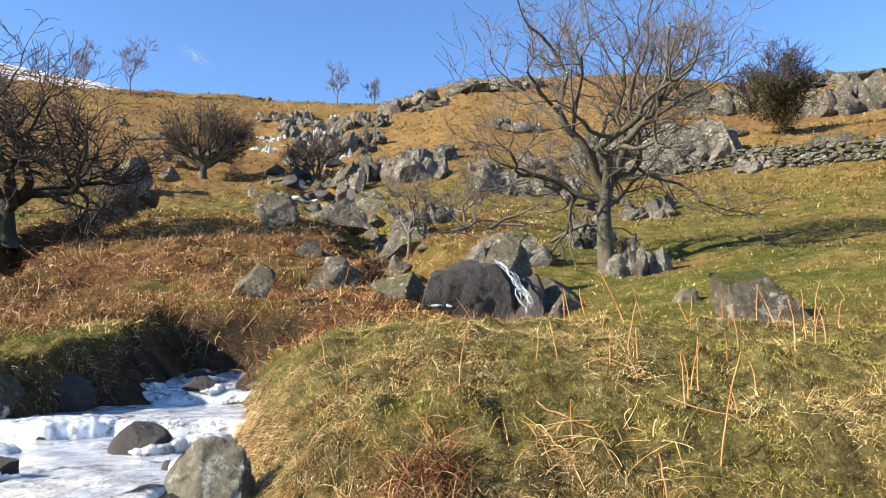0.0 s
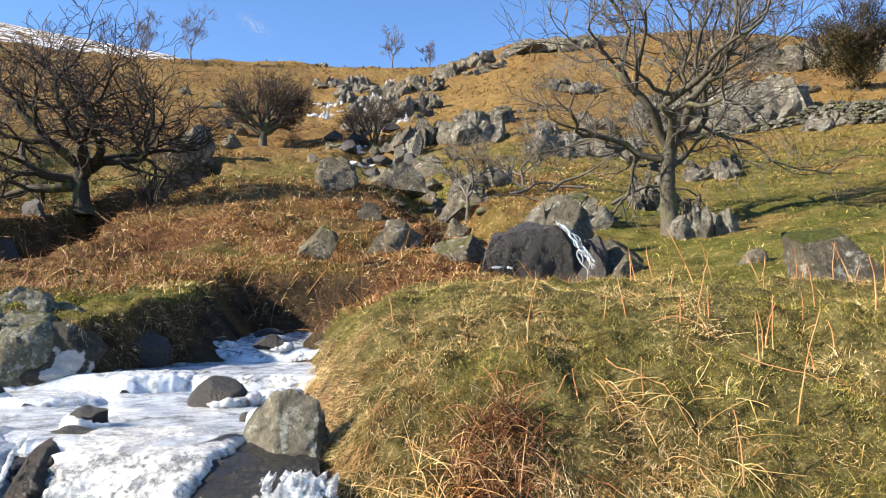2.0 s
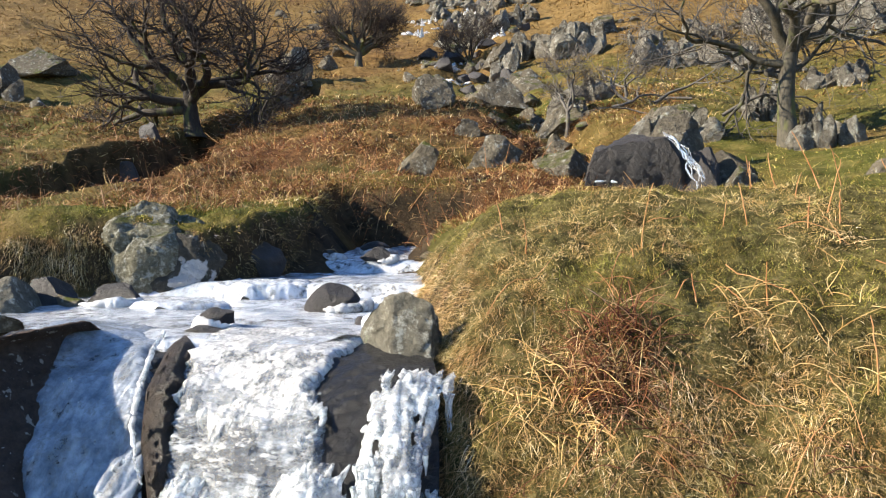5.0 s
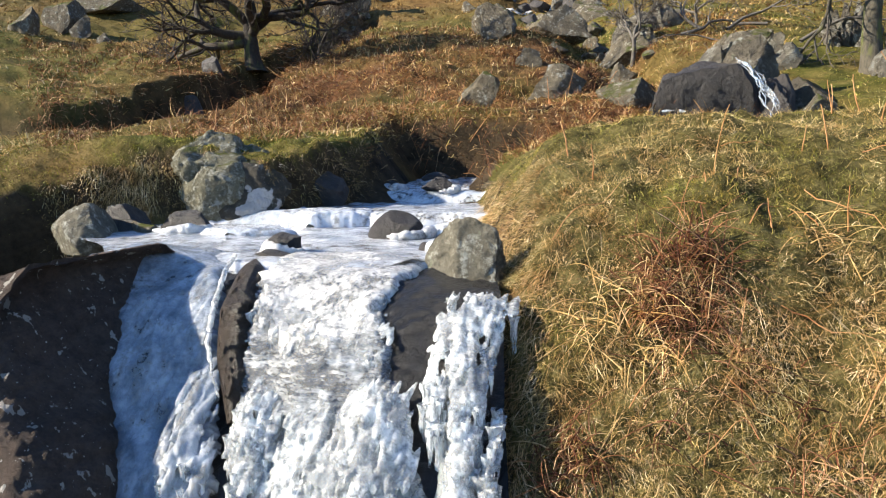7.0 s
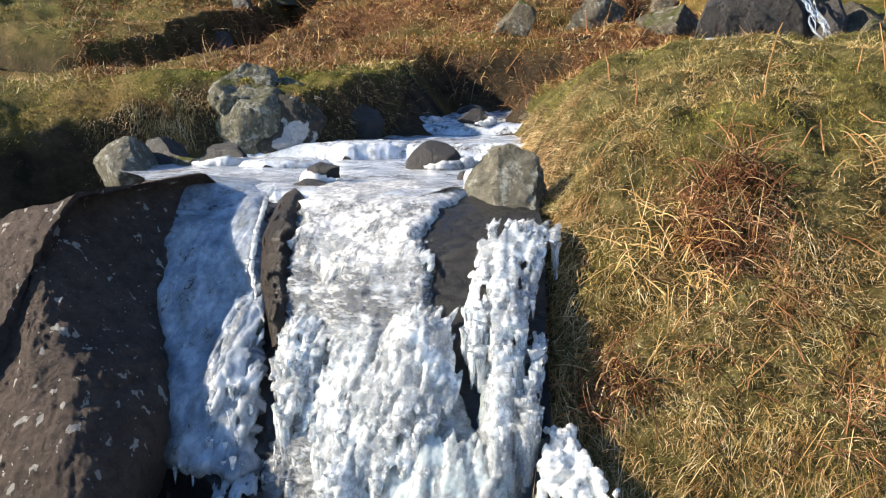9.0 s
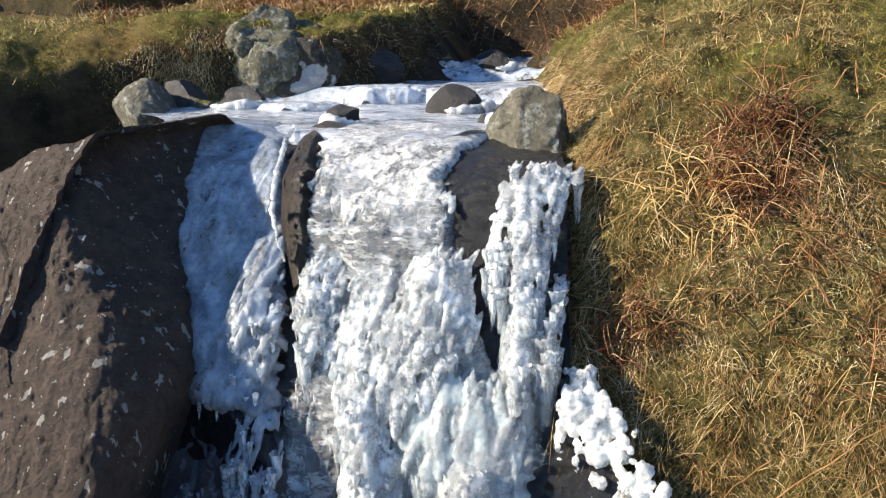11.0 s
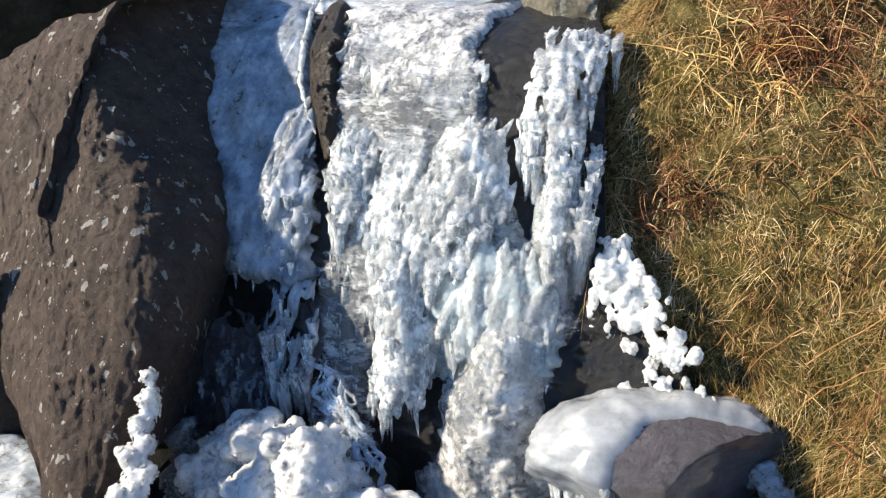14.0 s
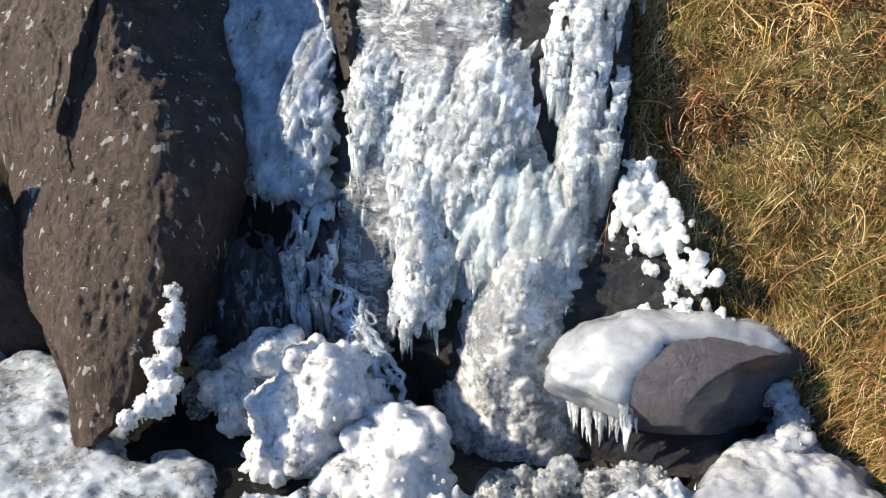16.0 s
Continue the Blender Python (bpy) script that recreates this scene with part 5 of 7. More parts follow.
def veil():
    """A fan of rippled glassy ice from the fall's foot down to the pool."""
    u, v = np.meshgrid(np.linspace(-1, 1, 190), np.linspace(0, 1, 200), indexing="ij")
    half = np.interp(v, [0, 0.25, 0.6, 1], [0.13, 0.20, 0.30, 0.42])
    x = -1.07 - 0.02 * v + u * half * (1 + 0.18 * fbm(v * 5, np.sign(u), 0, 3, 88))
    z = 0.34 - 0.82 * v ** 1.15
    y = 2.52 - 0.34 * np.sqrt(v) - 0.08 * v ** 2 + 0.30 * np.abs(u) ** 2.2 * (0.5 + 0.5 * v)
    wx, wz = x + 0.03 * fbm(x * 9, z * 9, 0, 3, 89), z + 0.05 * fbm(x * 7, z * 7, 3, 3, 90)
    bump = 0.06 * fbm(wx * 4, wz * 4, 0, 3, 91) + 0.014 * np.abs(vnoise(wx * 13, wz * 22, 0, 92)) + 0.008 * np.abs(vnoise(wx * 30, wz * 45, 0, 93)) + 0.004 * vnoise(wx * 60, wz * 70, 0, 94) + 0.03 * np.abs(vnoise(wx * 9 + 3 * wz, wz * 3, 5, 95))
    nose = np.stack([0.35 * u, -0.85 + 0 * u, 0.45 + 0 * u], -1)
    P = np.stack([x, y, z], -1) + nose * bump[..., None]
    o = np.array([-1.13, 2.3, 0.0])
    ob = thing("ice_fan", mesh_of("ice_fan", (P - o).reshape(-1, 3), grid_faces(190, 200)), M_VEIL, "frosted grey fan of ice below the fall", "ice", "ice of the plunge pool", at=tuple(o))
    rng = np.random.default_rng(96)
    i, j = rng.integers(2, 188, 160), rng.integers(2, 198, 160)
    ok = fbm(P[i, j, 0] * 6, P[i, j, 2] * 6, 0, 3, 97) > -0.1
    crystals((P - o)[i, j][ok], rng, 0.008, ob, M_VEIL)


veil()


def ledge():
    """A dark ice-glazed ledge between the slab's edge and the fall, with icicles along its steps."""
    rng = np.random.default_rng(61)
    u, v = np.meshgrid(np.linspace(0, 1, 170), np.linspace(0, 1, 170), indexing="ij")
    rows = np.array([[(-2.86, 2.62, 0.32), (-1.92, 2.70, 0.40)], [(-2.84, 2.37, 0.02), (-1.96, 2.46, 0.03)], [(-2.76, 2.29, -0.14), (-1.93, 2.40, -0.13)], [(-2.68, 2.2, -0.52), (-1.88, 2.32, -0.52)]])
    L = np.stack([np.interp(v, [0, 0.4, 0.65, 1], rows[:, 0, c]) for c in range(3)], -1)
    R = np.stack([np.interp(v, [0, 0.4, 0.65, 1], rows[:, 1, c]) for c in range(3)], -1)
    P = L * (1 - u[..., None]) + R * u[..., None]
    x, z = P[..., 0], P[..., 2]
    wx, wz = x + 0.03 * fbm(x * 9, z * 9, 0, 3, 189), z + 0.05 * fbm(x * 7, z * 7, 3, 3, 190)
    step_ = wz * 6 + 1.2 * vnoise(wx * 9, wz * 3, 0, 193)
    lip = step_ - np.floor(step_)
    bump = 0.07 * fbm(wx * 3.5, wz * 4.5, 0, 4, 191) + 0.025 * (1 - lip) ** 1.5 * sstep(0, 0.12, lip) + 0.014 * np.abs(vnoise(wx * 24, wz * 9, 0, 192)) + 0.005 * vnoise(wx * 60, wz * 50, 0, 194)
    P = P + np.array([0.2, -0.75, 0.5]) * bump[..., None]
    o = np.array([-2.2, 2.1, 0.0])
    ob = thing("icy_ledge", mesh_of("icy_ledge", (P - o).reshape(-1, 3), grid_faces(170, 170)), M_ICYROCK, "dark ledge glazed with ice beside the slab", "rock", "rocks of the plunge pool", at=tuple(o))
    for k in range(80):
        i = int(10 + 155 * rng.random() ** 0.6)
        js = np.where((v[i] > 0.42) & (v[i] < 0.75))[0]
        if len(js) == 0:
            continue
        q = P[i, rng.choice(js)]
        Ln = 0.04 + 0.26 * rng.random() ** 2.5
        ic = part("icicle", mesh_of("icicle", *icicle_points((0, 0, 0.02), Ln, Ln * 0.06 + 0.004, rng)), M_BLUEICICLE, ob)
        ic.location = tuple(q - o + np.array([0.008, -0.012, 0]))


ledge()
spray("white knobbly spray ice beaded over the bank's foot", 42, 420, -0.78, -0.20, 2.44, 2.90, [(-0.72, 2.80, 0.05), (-0.71, 2.70, 0.07), (-0.68, 2.60, 0.095), (-0.62, 2.53, 0.11), (-0.52, 2.56, 0.09), (-0.45, 2.62, 0.06), (-0.64, 2.66, 0.07), (-0.38, 2.52, 0.07), (-0.60, 2.74, 0.05), (-0.30, 2.46, 0.06), (-0.54, 2.46, 0.08), (-0.56, 2.64, 0.06), (-0.42, 2.56, 0.06), (-0.24, 2.50, 0.04)])
lumps("ice_mass", "white puffy spray ice in the pool", [(-2.32, 1.95, -0.35, 0.1), (-2.18, 1.87, -0.39, 0.088), (-2.25, 2.05, -0.28, 0.106), (-2.08, 2.05, -0.16, 0.125), (-1.9, 2.03, -0.16, 0.125), (-2.17, 1.97, -0.34, 0.106)], 43, knobs=26, size=(0.3, 0.75), voxel=0.007, frost=0.014)
lumps("ice_mass", "beaded column of frozen spray leaning over dark water", run([(-1.71, 2.03, -0.14, 0.111), (-1.76, 1.97, -0.24, 0.143), (-1.86, 1.88, -0.34, 0.15), (-1.95, 1.8, -0.44, 0.13), (-1.97, 1.7, -0.5, 0.117)], 15), 49, knobs=46, size=(0.16, 0.5), voxel=0.006, frost=0.016)
lumps("ice_mass", "bluish shaded ice below the ledge", run([(-2.35, 2.46, -0.32, 0.090), (-2.13, 2.35, -0.34, 0.101), (-1.91, 2.29, -0.39, 0.078)], 7), 50, M_SHADEICE, knobs=40, size=(0.15, 0.45))
lumps("ice_mass", "white mound of frozen spray at the fall's foot", [(-1.52, 1.93, -0.36, 0.154), (-1.37, 1.93, -0.32, 0.154), (-1.56, 1.74, -0.45, 0.143), (-1.38, 1.77, -0.41, 0.154), (-1.24, 1.81, -0.45, 0.121)], 44, knobs=24, size=(0.3, 0.7), voxel=0.008, frost=0.01)
floe("ice_plate", "glassy broken ice on dark water", -0.76, 1.86, 0.84, 0.56, -0.44, 51, M_CLEARICE, 0.05, 0.3, 0.08)
floe("ice_plate", "thin grey ice in front of the fall", -1.13, 1.51, 1.56, 0.56, -0.44, 52, M_POOLICE, 0.04, 0.1, 0.07)
floe("ice_plate", "smooth grey ice bulging at the foot of the bank", 0.04, 2.02, 1.0, 0.72, -0.34, 46, M_GREYICE, 0.26, 0.5, 0.02)
floe("ice_plate", "lobe of smooth grey ice among black stones", -0.36, 1.76, 0.56, 0.40, -0.44, 54, M_GREYICE, 0.32, 0.2, 0.05)
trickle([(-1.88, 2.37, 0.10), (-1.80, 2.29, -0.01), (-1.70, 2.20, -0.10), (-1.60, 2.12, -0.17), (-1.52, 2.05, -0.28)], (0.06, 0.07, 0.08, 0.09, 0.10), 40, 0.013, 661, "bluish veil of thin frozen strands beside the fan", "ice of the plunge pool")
lumps("ice_mass", "shaded knobs of ice at the ledge's foot", run([(-2.52, 2.2, -0.26, 0.07), (-2.58, 2.1, -0.40, 0.09), (-2.5, 2.02, -0.45, 0.08), (-2.42, 1.92, -0.46, 0.07)], 8), 55, M_CLEARICE, knobs=16, size=(0.3, 0.7), frost=0.012)
lumps("ice_mass", "glassy ice broken round the capped boulder's foot", run([(-0.86, 2.02, -0.34, 0.07), (-0.70, 1.94, -0.30, 0.08), (-0.54, 1.98, -0.28, 0.07), (-0.42, 2.06, -0.24, 0.06)], 8), 56, M_CLEARICE, knobs=22, size=(0.2, 0.6), frost=0.018)
lumps("ice_mass", "frosted ice between the capped boulder and the bank", run([(0.0, 2.46, 0.02, 0.06), (-0.02, 2.36, -0.04, 0.07), (0.0, 2.26, -0.12, 0.08), (0.04, 2.16, -0.2, 0.09)], 8), 57, M_GLAZE, knobs=12, size=(0.3, 0.7), frost=0.012)
rng_b2 = np.random.default_rng(12)
beads = [(-2.39, 1.85, 0.22, 0.033), (-2.39, 1.81, 0.14, 0.043), (-2.37, 1.73, 0.07, 0.048), (-2.35, 1.64, -0.01, 0.052), (-2.33, 1.6, -0.08, 0.048), (-2.24, 1.55, -0.1, 0.048), (-2.29, 1.51, -0.09, 0.043), (-2.31, 1.44, -0.11, 0.038), (-2.36, 1.8, 0.1, 0.038), (-2.32, 1.69, 0.02, 0.043), (-2.25, 1.62, -0.05, 0.038)]
lumps("ice_mass", "white ice beads along the slab's foot", [(a + 0.015 * rng_b2.normal(), b, c, r) for a, b, c, r in beads], 47, knobs=16, size=(0.25, 0.7), voxel=0.007, frost=0.012)
floe("ice_plate", "pale rippled ice over the pool beside the slab", -2.92, 1.26, 2.12, 1.11, -0.44, 48, M_POOLICE, 0.05, -0.25, 0.022)
floe("ice_plate", "pale ice behind the leaning slab", -4.31, 1.74, 1.45, 0.89, -0.44, 53, M_POOLICE, 0.06, 0.2, 0.08)

# ---- rocks of the hillside: x, y, width, height ----
ROCKS_NEAR = [(-2.98, 10.95, 0.97, 0.62), (-4.8, 19.6, 1.43, 0.86), (-3.0, 21.0, 1.67, 1.0), (-0.73, 18.92, 1.64, 1.15), (-1.9, 12.9, 0.97, 0.72), (3.24, 7.35, 1.0, 0.72), (1.43, 15.8, 1.37, 0.85), (-2.8, 27.1, 1.51, 0.7), (-2.5, 25.0, 0.79, 0.45), (-2.93, 15.35, 0.61, 0.35), (-0.76, 15.17, 0.95, 0.55), (-0.41, 13.61, 0.64, 0.36), (-1.13, 17.18, 0.68, 0.45), (-13.3, 30.3, 2.36, 1.5), (-12.8, 27.6, 1.2, 0.95), (0.1, 24.0, 0.95, 0.5), (3.53, 10.43, 0.39, 0.28), (-20.37, 23.16, 2.31, 1.0), (-18.9, 19.46, 1.59, 0.95), (-17.7, 19.08, 0.82, 0.7), (-18.1, 17.4, 0.98, 0.9), (-15.9, 18.1, 0.56, 0.5)]
ROCKS_MID = [(3.69, 18.37, 0.91, 1.3), (6.8, 23.5, 1.83, 1.15), (4.22, 16.8, 0.75, 0.9), (4.03, 14.6, 0.59, 0.85), (11.4, 38.1, 7.3, 3.0), (2.6, 30.4, 2.06, 1.6), (4.7, 35.7, 1.73, 1.5), (5.2, 31.6, 1.53, 1.2), (-1.3, 35.8, 3.0, 1.9), (-3.6, 33.6, 2.56, 2.1), (-5.8, 50.5, 2.46, 2.4), (-6.1, 60.0, 2.45, 2.2), (-8.7, 59.3, 2.18, 2.3), (-10.2, 57.2, 2.82, 1.8), (-16.5, 72.6, 2.42, 1.7), (-18.2, 72.9, 2.2, 1.5), (-15.0, 73.5, 2.44, 2.0), (-9.2, 48.2, 2.95, 1.9)]
ROCKS_FAR = [(4.2, 50.0, 2.52, 1.5), (1.3, 44.0, 1.42, 0.6), (-3.8, 73.1, 5.4, 3.2), (-1.2, 64.3, 3.16, 1.2), (3.8, 71.9, 6.5, 2.6), (8.5, 72.5, 7.2, 2.4), (22.3, 52.8, 5.1, 5.0), (26.8, 44.1, 5.4, 5.0), (34.3, 61.0, 7.4, 2.6), (18.0, 31.0, 2.3, 1.0), (15.9, 38.6, 2.35, 0.9), (-21.9, 52.3, 1.9, 0.8), (-27.8, 59.8, 1.6, 1.3), (-25.7, 63.1, 1.1, 0.6), (-22.6, 88.1, 1.9, 1.2), (15.5, 46.1, 2.35, 1.3)]
for k, (x, y, w, h) in enumerate(ROCKS_NEAR):
    rock(x, y + 0.3 * w, (w * 1.12, w * 0.9, h * 1.5), 400 + k, turn=(k * 37) % 50 - 25, sink=0.37, level=4, taper=0.36, cuts=14, rough=0.2)
for k, (x, y, w, h) in enumerate(ROCKS_MID):
    crag(x, y + 0.25 * w, w * 1.1, h * 0.8, 440 + k, M_CRAG, "weathered grey crag standing out of the slope", blocks=5 if w < 2 else (7 if w < 4 else 14))
for k, (x, y, w, h) in enumerate(ROCKS_FAR):
    crag(x, y + 0.25 * w, w * 1.1, h * 0.7, 480 + k, M_CRAG, "weathered grey crag high on the fell", blocks=4 if w < 2 else (6 if w < 4 else 11))
rock(0.34, 12.0, (1.8, 1.2, 1.9), 521, M_DARKROCK, "big dark wet rock beside the upper cascade", sink=0.36, level=5, cuts=10, rough=0.14, keep=(0.42, 0.8), group="boulders of the cascade", taper=0.14)
# fractured pale faces behind the tall tree and along the cascade: x, y, width, height, blocks
for k, (x, y, w, h, n) in enumerate([(9.1, 35.5, 4.6, 2.7, 16), (12.0, 34.8, 5.4, 3.0, 18), (2.7, 30.2, 2.2, 1.5, 9), (2.0, 33.6, 1.6, 1.1, 6), (-1.3, 33.4, 3.0, 1.8, 10), (3.9, 18.9, 1.1, 1.2, 6), (-0.9, 20.8, 1.6, 1.2, 7), (5.7, 50.0, 2.4, 1.4, 6), (13.1, 29.6, 1.8, 0.9, 6), (1.4, 15.6, 1.6, 0.85, 7), (4.7, 29.8, 1.9, 1.4, 8), (-13.1, 67.4, 3.9, 1.7, 9), (-7.0, 48.4, 3.1, 2.3, 10), (-3.9, 32.6, 1.8, 1.5, 7), (-9.6, 58.0, 2.6, 2.2, 8), (-12.4, 60.0, 2.0, 1.8, 7), (3.55, 17.83, 0.78, 1.07, 8), (3.9, 14.31, 1.1, 0.93, 8), (6.83, 23.51, 1.45, 0.91, 8), (4.81, 31.36, 1.13, 0.88, 8), (6.5, 27.77, 0.9, 0.68, 8)]):
    crag(x, y, w, h, 540 + k, M_PALECRAG, "pale grey fractured crag face on the hillside", blocks=n)

# ---- trees ----
def grow(rng, p, d, length, radius, level, depth, out, spread=0.8, wiggle=0.25, lift=0.1, kids=(3, 5), taper=0.45, ratio=0.62, start=0.3):
    """One branch and, from it, its side branches. out collects (level, points, radii)."""
    n = max(4, 7 - level)
    pts = [np.array(p, float)]
    d = np.array(d, float)
    d /= np.linalg.norm(d)
    seg = length / n
    dirs = [d]
    for k in range(n):
        d = d + wiggle * rng.normal(size=3) * np.array([1, 1, 0.7]) + np.array([0, 0, lift])
        d /= np.linalg.norm(d)
        pts.append(pts[-1] + d * seg)
        dirs.append(d)
    t = np.linspace(0, 1, n + 1)
    rad = radius * (1 - (1 - taper) * t)
    if level == depth:
        rad = radius * (1 - 0.75 * t)
    out.append((level, np.array(pts), rad))
    if level >= depth:
        return
    count = rng.integers(kids[0], kids[1] + 1)
    for k in range(count):
        s = 1.0 if k == 0 else rng.uniform(start, 1.0)
        i = min(int(s * n), n)
        f = s * n - i
        base_p = pts[i] if i == n else pts[i] * (1 - f) + pts[i + 1] * f
        a = rng.normal(size=3)
        a -= dirs[i] * (a @ dirs[i])
        a /= np.linalg.norm(a) + 1e-9
        sp = spread * (0.45 if k == 0 else rng.uniform(0.7, 1.25))
        nd = dirs[i] + a * sp
        grow(rng, base_p, nd, length * ratio * rng.uniform(0.75, 1.2), max(np.interp(s, t, rad) * (0.85 if k == 0 else 0.62), 0.004), level + 1, depth, out, spread, wiggle, lift, kids, taper, ratio, start)


def tree(name, at, height, trunk_r, seed, label, bark, twig, limbs, depth=5, spread=0.8, wiggle=0.22, lift=0.08, kids=(3, 5), ratio=0.64, trunk=0.3, lean=(0, 0), min_r=0.006, group="bare trees"):
    """A bare tree: trunk, its main limbs one by one, and the joined twigs. limbs: direction and length of each main limb."""
    rng = np.random.default_rng(seed)
    root = base(name, at, label, "tree", group)
    h = height * trunk
    n = 9
    t = np.linspace(0, 1, n)
    sway = np.stack([lean[0] * h * t ** 1.5 + 0.04 * h * np.sin(3 * t + seed), lean[1] * h * t, h * t - 0.15], -1)
    rad = trunk_r * (1.35 - 0.6 * t ** 0.5) + trunk_r * 0.5 * np.exp(-t * 9)
    V, F = tube(sway, rad, 14)
    V = V + (0.12 * trunk_r * fbm(V[:, 0] * 6, V[:, 1] * 6, V[:, 2] * 3, 3, seed))[:, None]
    part("trunk", mesh_of("trunk", V, F), bark, root)
    fine = []
    for dx, dy, dz, ln, s in limbs:
        k = min(int(s * (n - 1)), n - 1)
        out = []
        grow(rng, sway[k], (dx, dy, dz), ln * height, trunk_r * (0.66 if ln > 0.28 else 0.5), 1, depth, out, spread, wiggle, lift, kids, 0.55, ratio)
        thick = [tube(p, np.maximum(r, min_r), 8 if lv == 1 else 5) for lv, p, r in out if lv <= 2]
        part("limb", mesh_of("limb", *join(thick)), bark, root)
        fine += [tube(p, np.maximum(r, min_r * (0.9 if lv < depth else 0.7)), 4 if lv < depth - 1 else 3) for lv, p, r in out if lv > 2]
    tw = part("crown", mesh_of("crown", *join(fine)), twig, root)
    tw["kind"] = "stuff"
    return root


def on_land(x, y):
    return (x, y, float(land(x, y)))


tree("ash_tree", on_land(3.48, 15.16), 7.7, 0.17, 3, "tall bare tree with pale grey branches and mossy trunk", M_MOSSBARK, M_PALETWIG, [(-0.75, 0.1, 0.75, 0.30, 1.0), (0.45, 0.2, 0.9, 0.30, 1.0), (0.95, -0.2, 0.5, 0.28, 1.0), (-1.0, -0.1, 0.35, 0.26, 0.95), (-0.1, -0.3, 1.0, 0.32, 1.0), (-0.9, 0.3, 0.05, 0.2, 0.85), (0.9, 0.3, 0.15, 0.22, 0.9)], depth=5, trunk=0.25, min_r=0.008, kids=(4, 5), lift=0.07, wiggle=0.36, spread=0.95, ratio=0.66)
tree("hawthorn", on_land(-10.28, 16.91), 5.4, 0.2, 8, "gnarled dark hawthorn with a wide bare crown", M_HAWTHORN, M_TWIG, [(-0.95, -0.1, 0.4, 0.36, 0.8), (0.8, 0.1, 0.5, 0.34, 0.9), (-0.2, 0.2, 1.0, 0.36, 1.0), (0.5, -0.3, 0.8, 0.34, 1.0), (-0.6, -0.4, 0.7, 0.36, 1.0), (-1.0, 0.1, 0.15, 0.34, 0.7), (0.95, -0.2, 0.2, 0.3, 0.75), (0.1, 0.5, 0.8, 0.34, 1.0)], depth=5, trunk=0.22, kids=(4, 5), spread=1.0, wiggle=0.36, lift=0.04, min_r=0.010, ratio=0.68)
tree("hawthorn", on_land(-10.2, 20.69), 3.4, 0.07, 9, "thin dark hawthorn beside the gully", M_HAWTHORN, M_TWIG, [(-0.4, 0, 0.8, 0.32, 1.0), (0.5, 0, 0.8, 0.34, 1.0), (0.1, 0.3, 1.0, 0.36, 1.0), (-0.9, 0.1, 0.3, 0.25, 0.7), (0.9, 0.1, 0.3, 0.25, 0.7)], depth=5, trunk=0.4, min_r=0.009, kids=(3, 5))
tree("hawthorn", on_land(-13.5, 40.1), 5.5, 0.24, 10, "low hawthorn with a domed brown crown", M_MOSSBARK, M_TWIG, [(-0.9, 0, 0.5, 0.30, 0.9), (0.9, 0, 0.5, 0.30, 0.9), (-0.3, 0.3, 1.0, 0.32, 1.0), (0.4, -0.2, 1.0, 0.32, 1.0), (0, -0.4, 0.8, 0.30, 1.0), (1.0, 0.1, 0.15, 0.28, 0.9), (-1.0, 0.1, 0.2, 0.28, 0.9), (0.7, 0.5, 0.7, 0.3, 1.0), (-0.7, -0.5, 0.7, 0.3, 1.0)], depth=5, trunk=0.2, kids=(4, 5), spread=0.95, min_r=0.013, ratio=0.70)
tree("shrub", on_land(-7.28, 40.9), 3.6, 0.1, 11, "brown leafless shrub beside the cascade", M_HAWTHORN, M_TWIG, [(-0.8, 0, 0.6, 0.36, 0.8), (0.7, 0, 0.7, 0.36, 0.8), (0, 0, 1.0, 0.40, 1.0), (0.3, 0.4, 0.9, 0.36, 1.0), (-0.4, -0.3, 0.9, 0.36, 1.0)], depth=5, trunk=0.15, kids=(4, 5), min_r=0.013)
tree("twisted_tree", on_land(-0.9, 18.6), 2.3, 0.06, 12, "small twisted bare tree growing by a boulder", M_ASH, M_PALETWIG, [(-0.6, 0, 0.8, 0.4, 1.0), (0.6, 0, 0.8, 0.4, 1.0), (0.1, 0.2, 1.0, 0.4, 1.0)], depth=5, trunk=0.35, wiggle=0.35, min_r=0.008)
tree("twisted_tree", on_land(0.6, 20.5), 1.8, 0.05, 13, "small twisted bare tree among fallen branches", M_ASH, M_PALETWIG, [(-0.9, 0, 0.4, 0.4, 1.0), (0.7, 0, 0.6, 0.45, 1.0), (0.1, 0.2, 1.0, 0.4, 1.0)], depth=5, trunk=0.25, wiggle=0.4, min_r=0.008)
for bx, by, bh, bs in ((-40.0, 78.0, 5.6, 14), (-35.0, 78.5, 5.8, 15), (-12.4, 82.5, 4.6, 16), (-8.2, 84.0, 3.0, 17), (22.5, 66.0, 7.0, 18), (25.5, 68.0, 6.5, 19), (19.5, 70.0, 6.5, 20)):
    tree("birch", on_land(bx, by), bh, 0.08, bs, "slender bare birch on the skyline with reddish twigs", M_BIRCH, M_BIRCH, [(-0.4, 0, 0.9, 0.34, 1.0), (0.35, 0.2, 0.9, 0.34, 1.0), (0.05, -0.3, 1.0, 0.38, 1.0), (-0.6, 0.2, 0.7, 0.25, 0.7), (0.6, -0.2, 0.7, 0.25, 0.8)], depth=5, trunk=0.35, lift=0.1, min_r=0.016, kids=(3, 4), group="skyline birches")


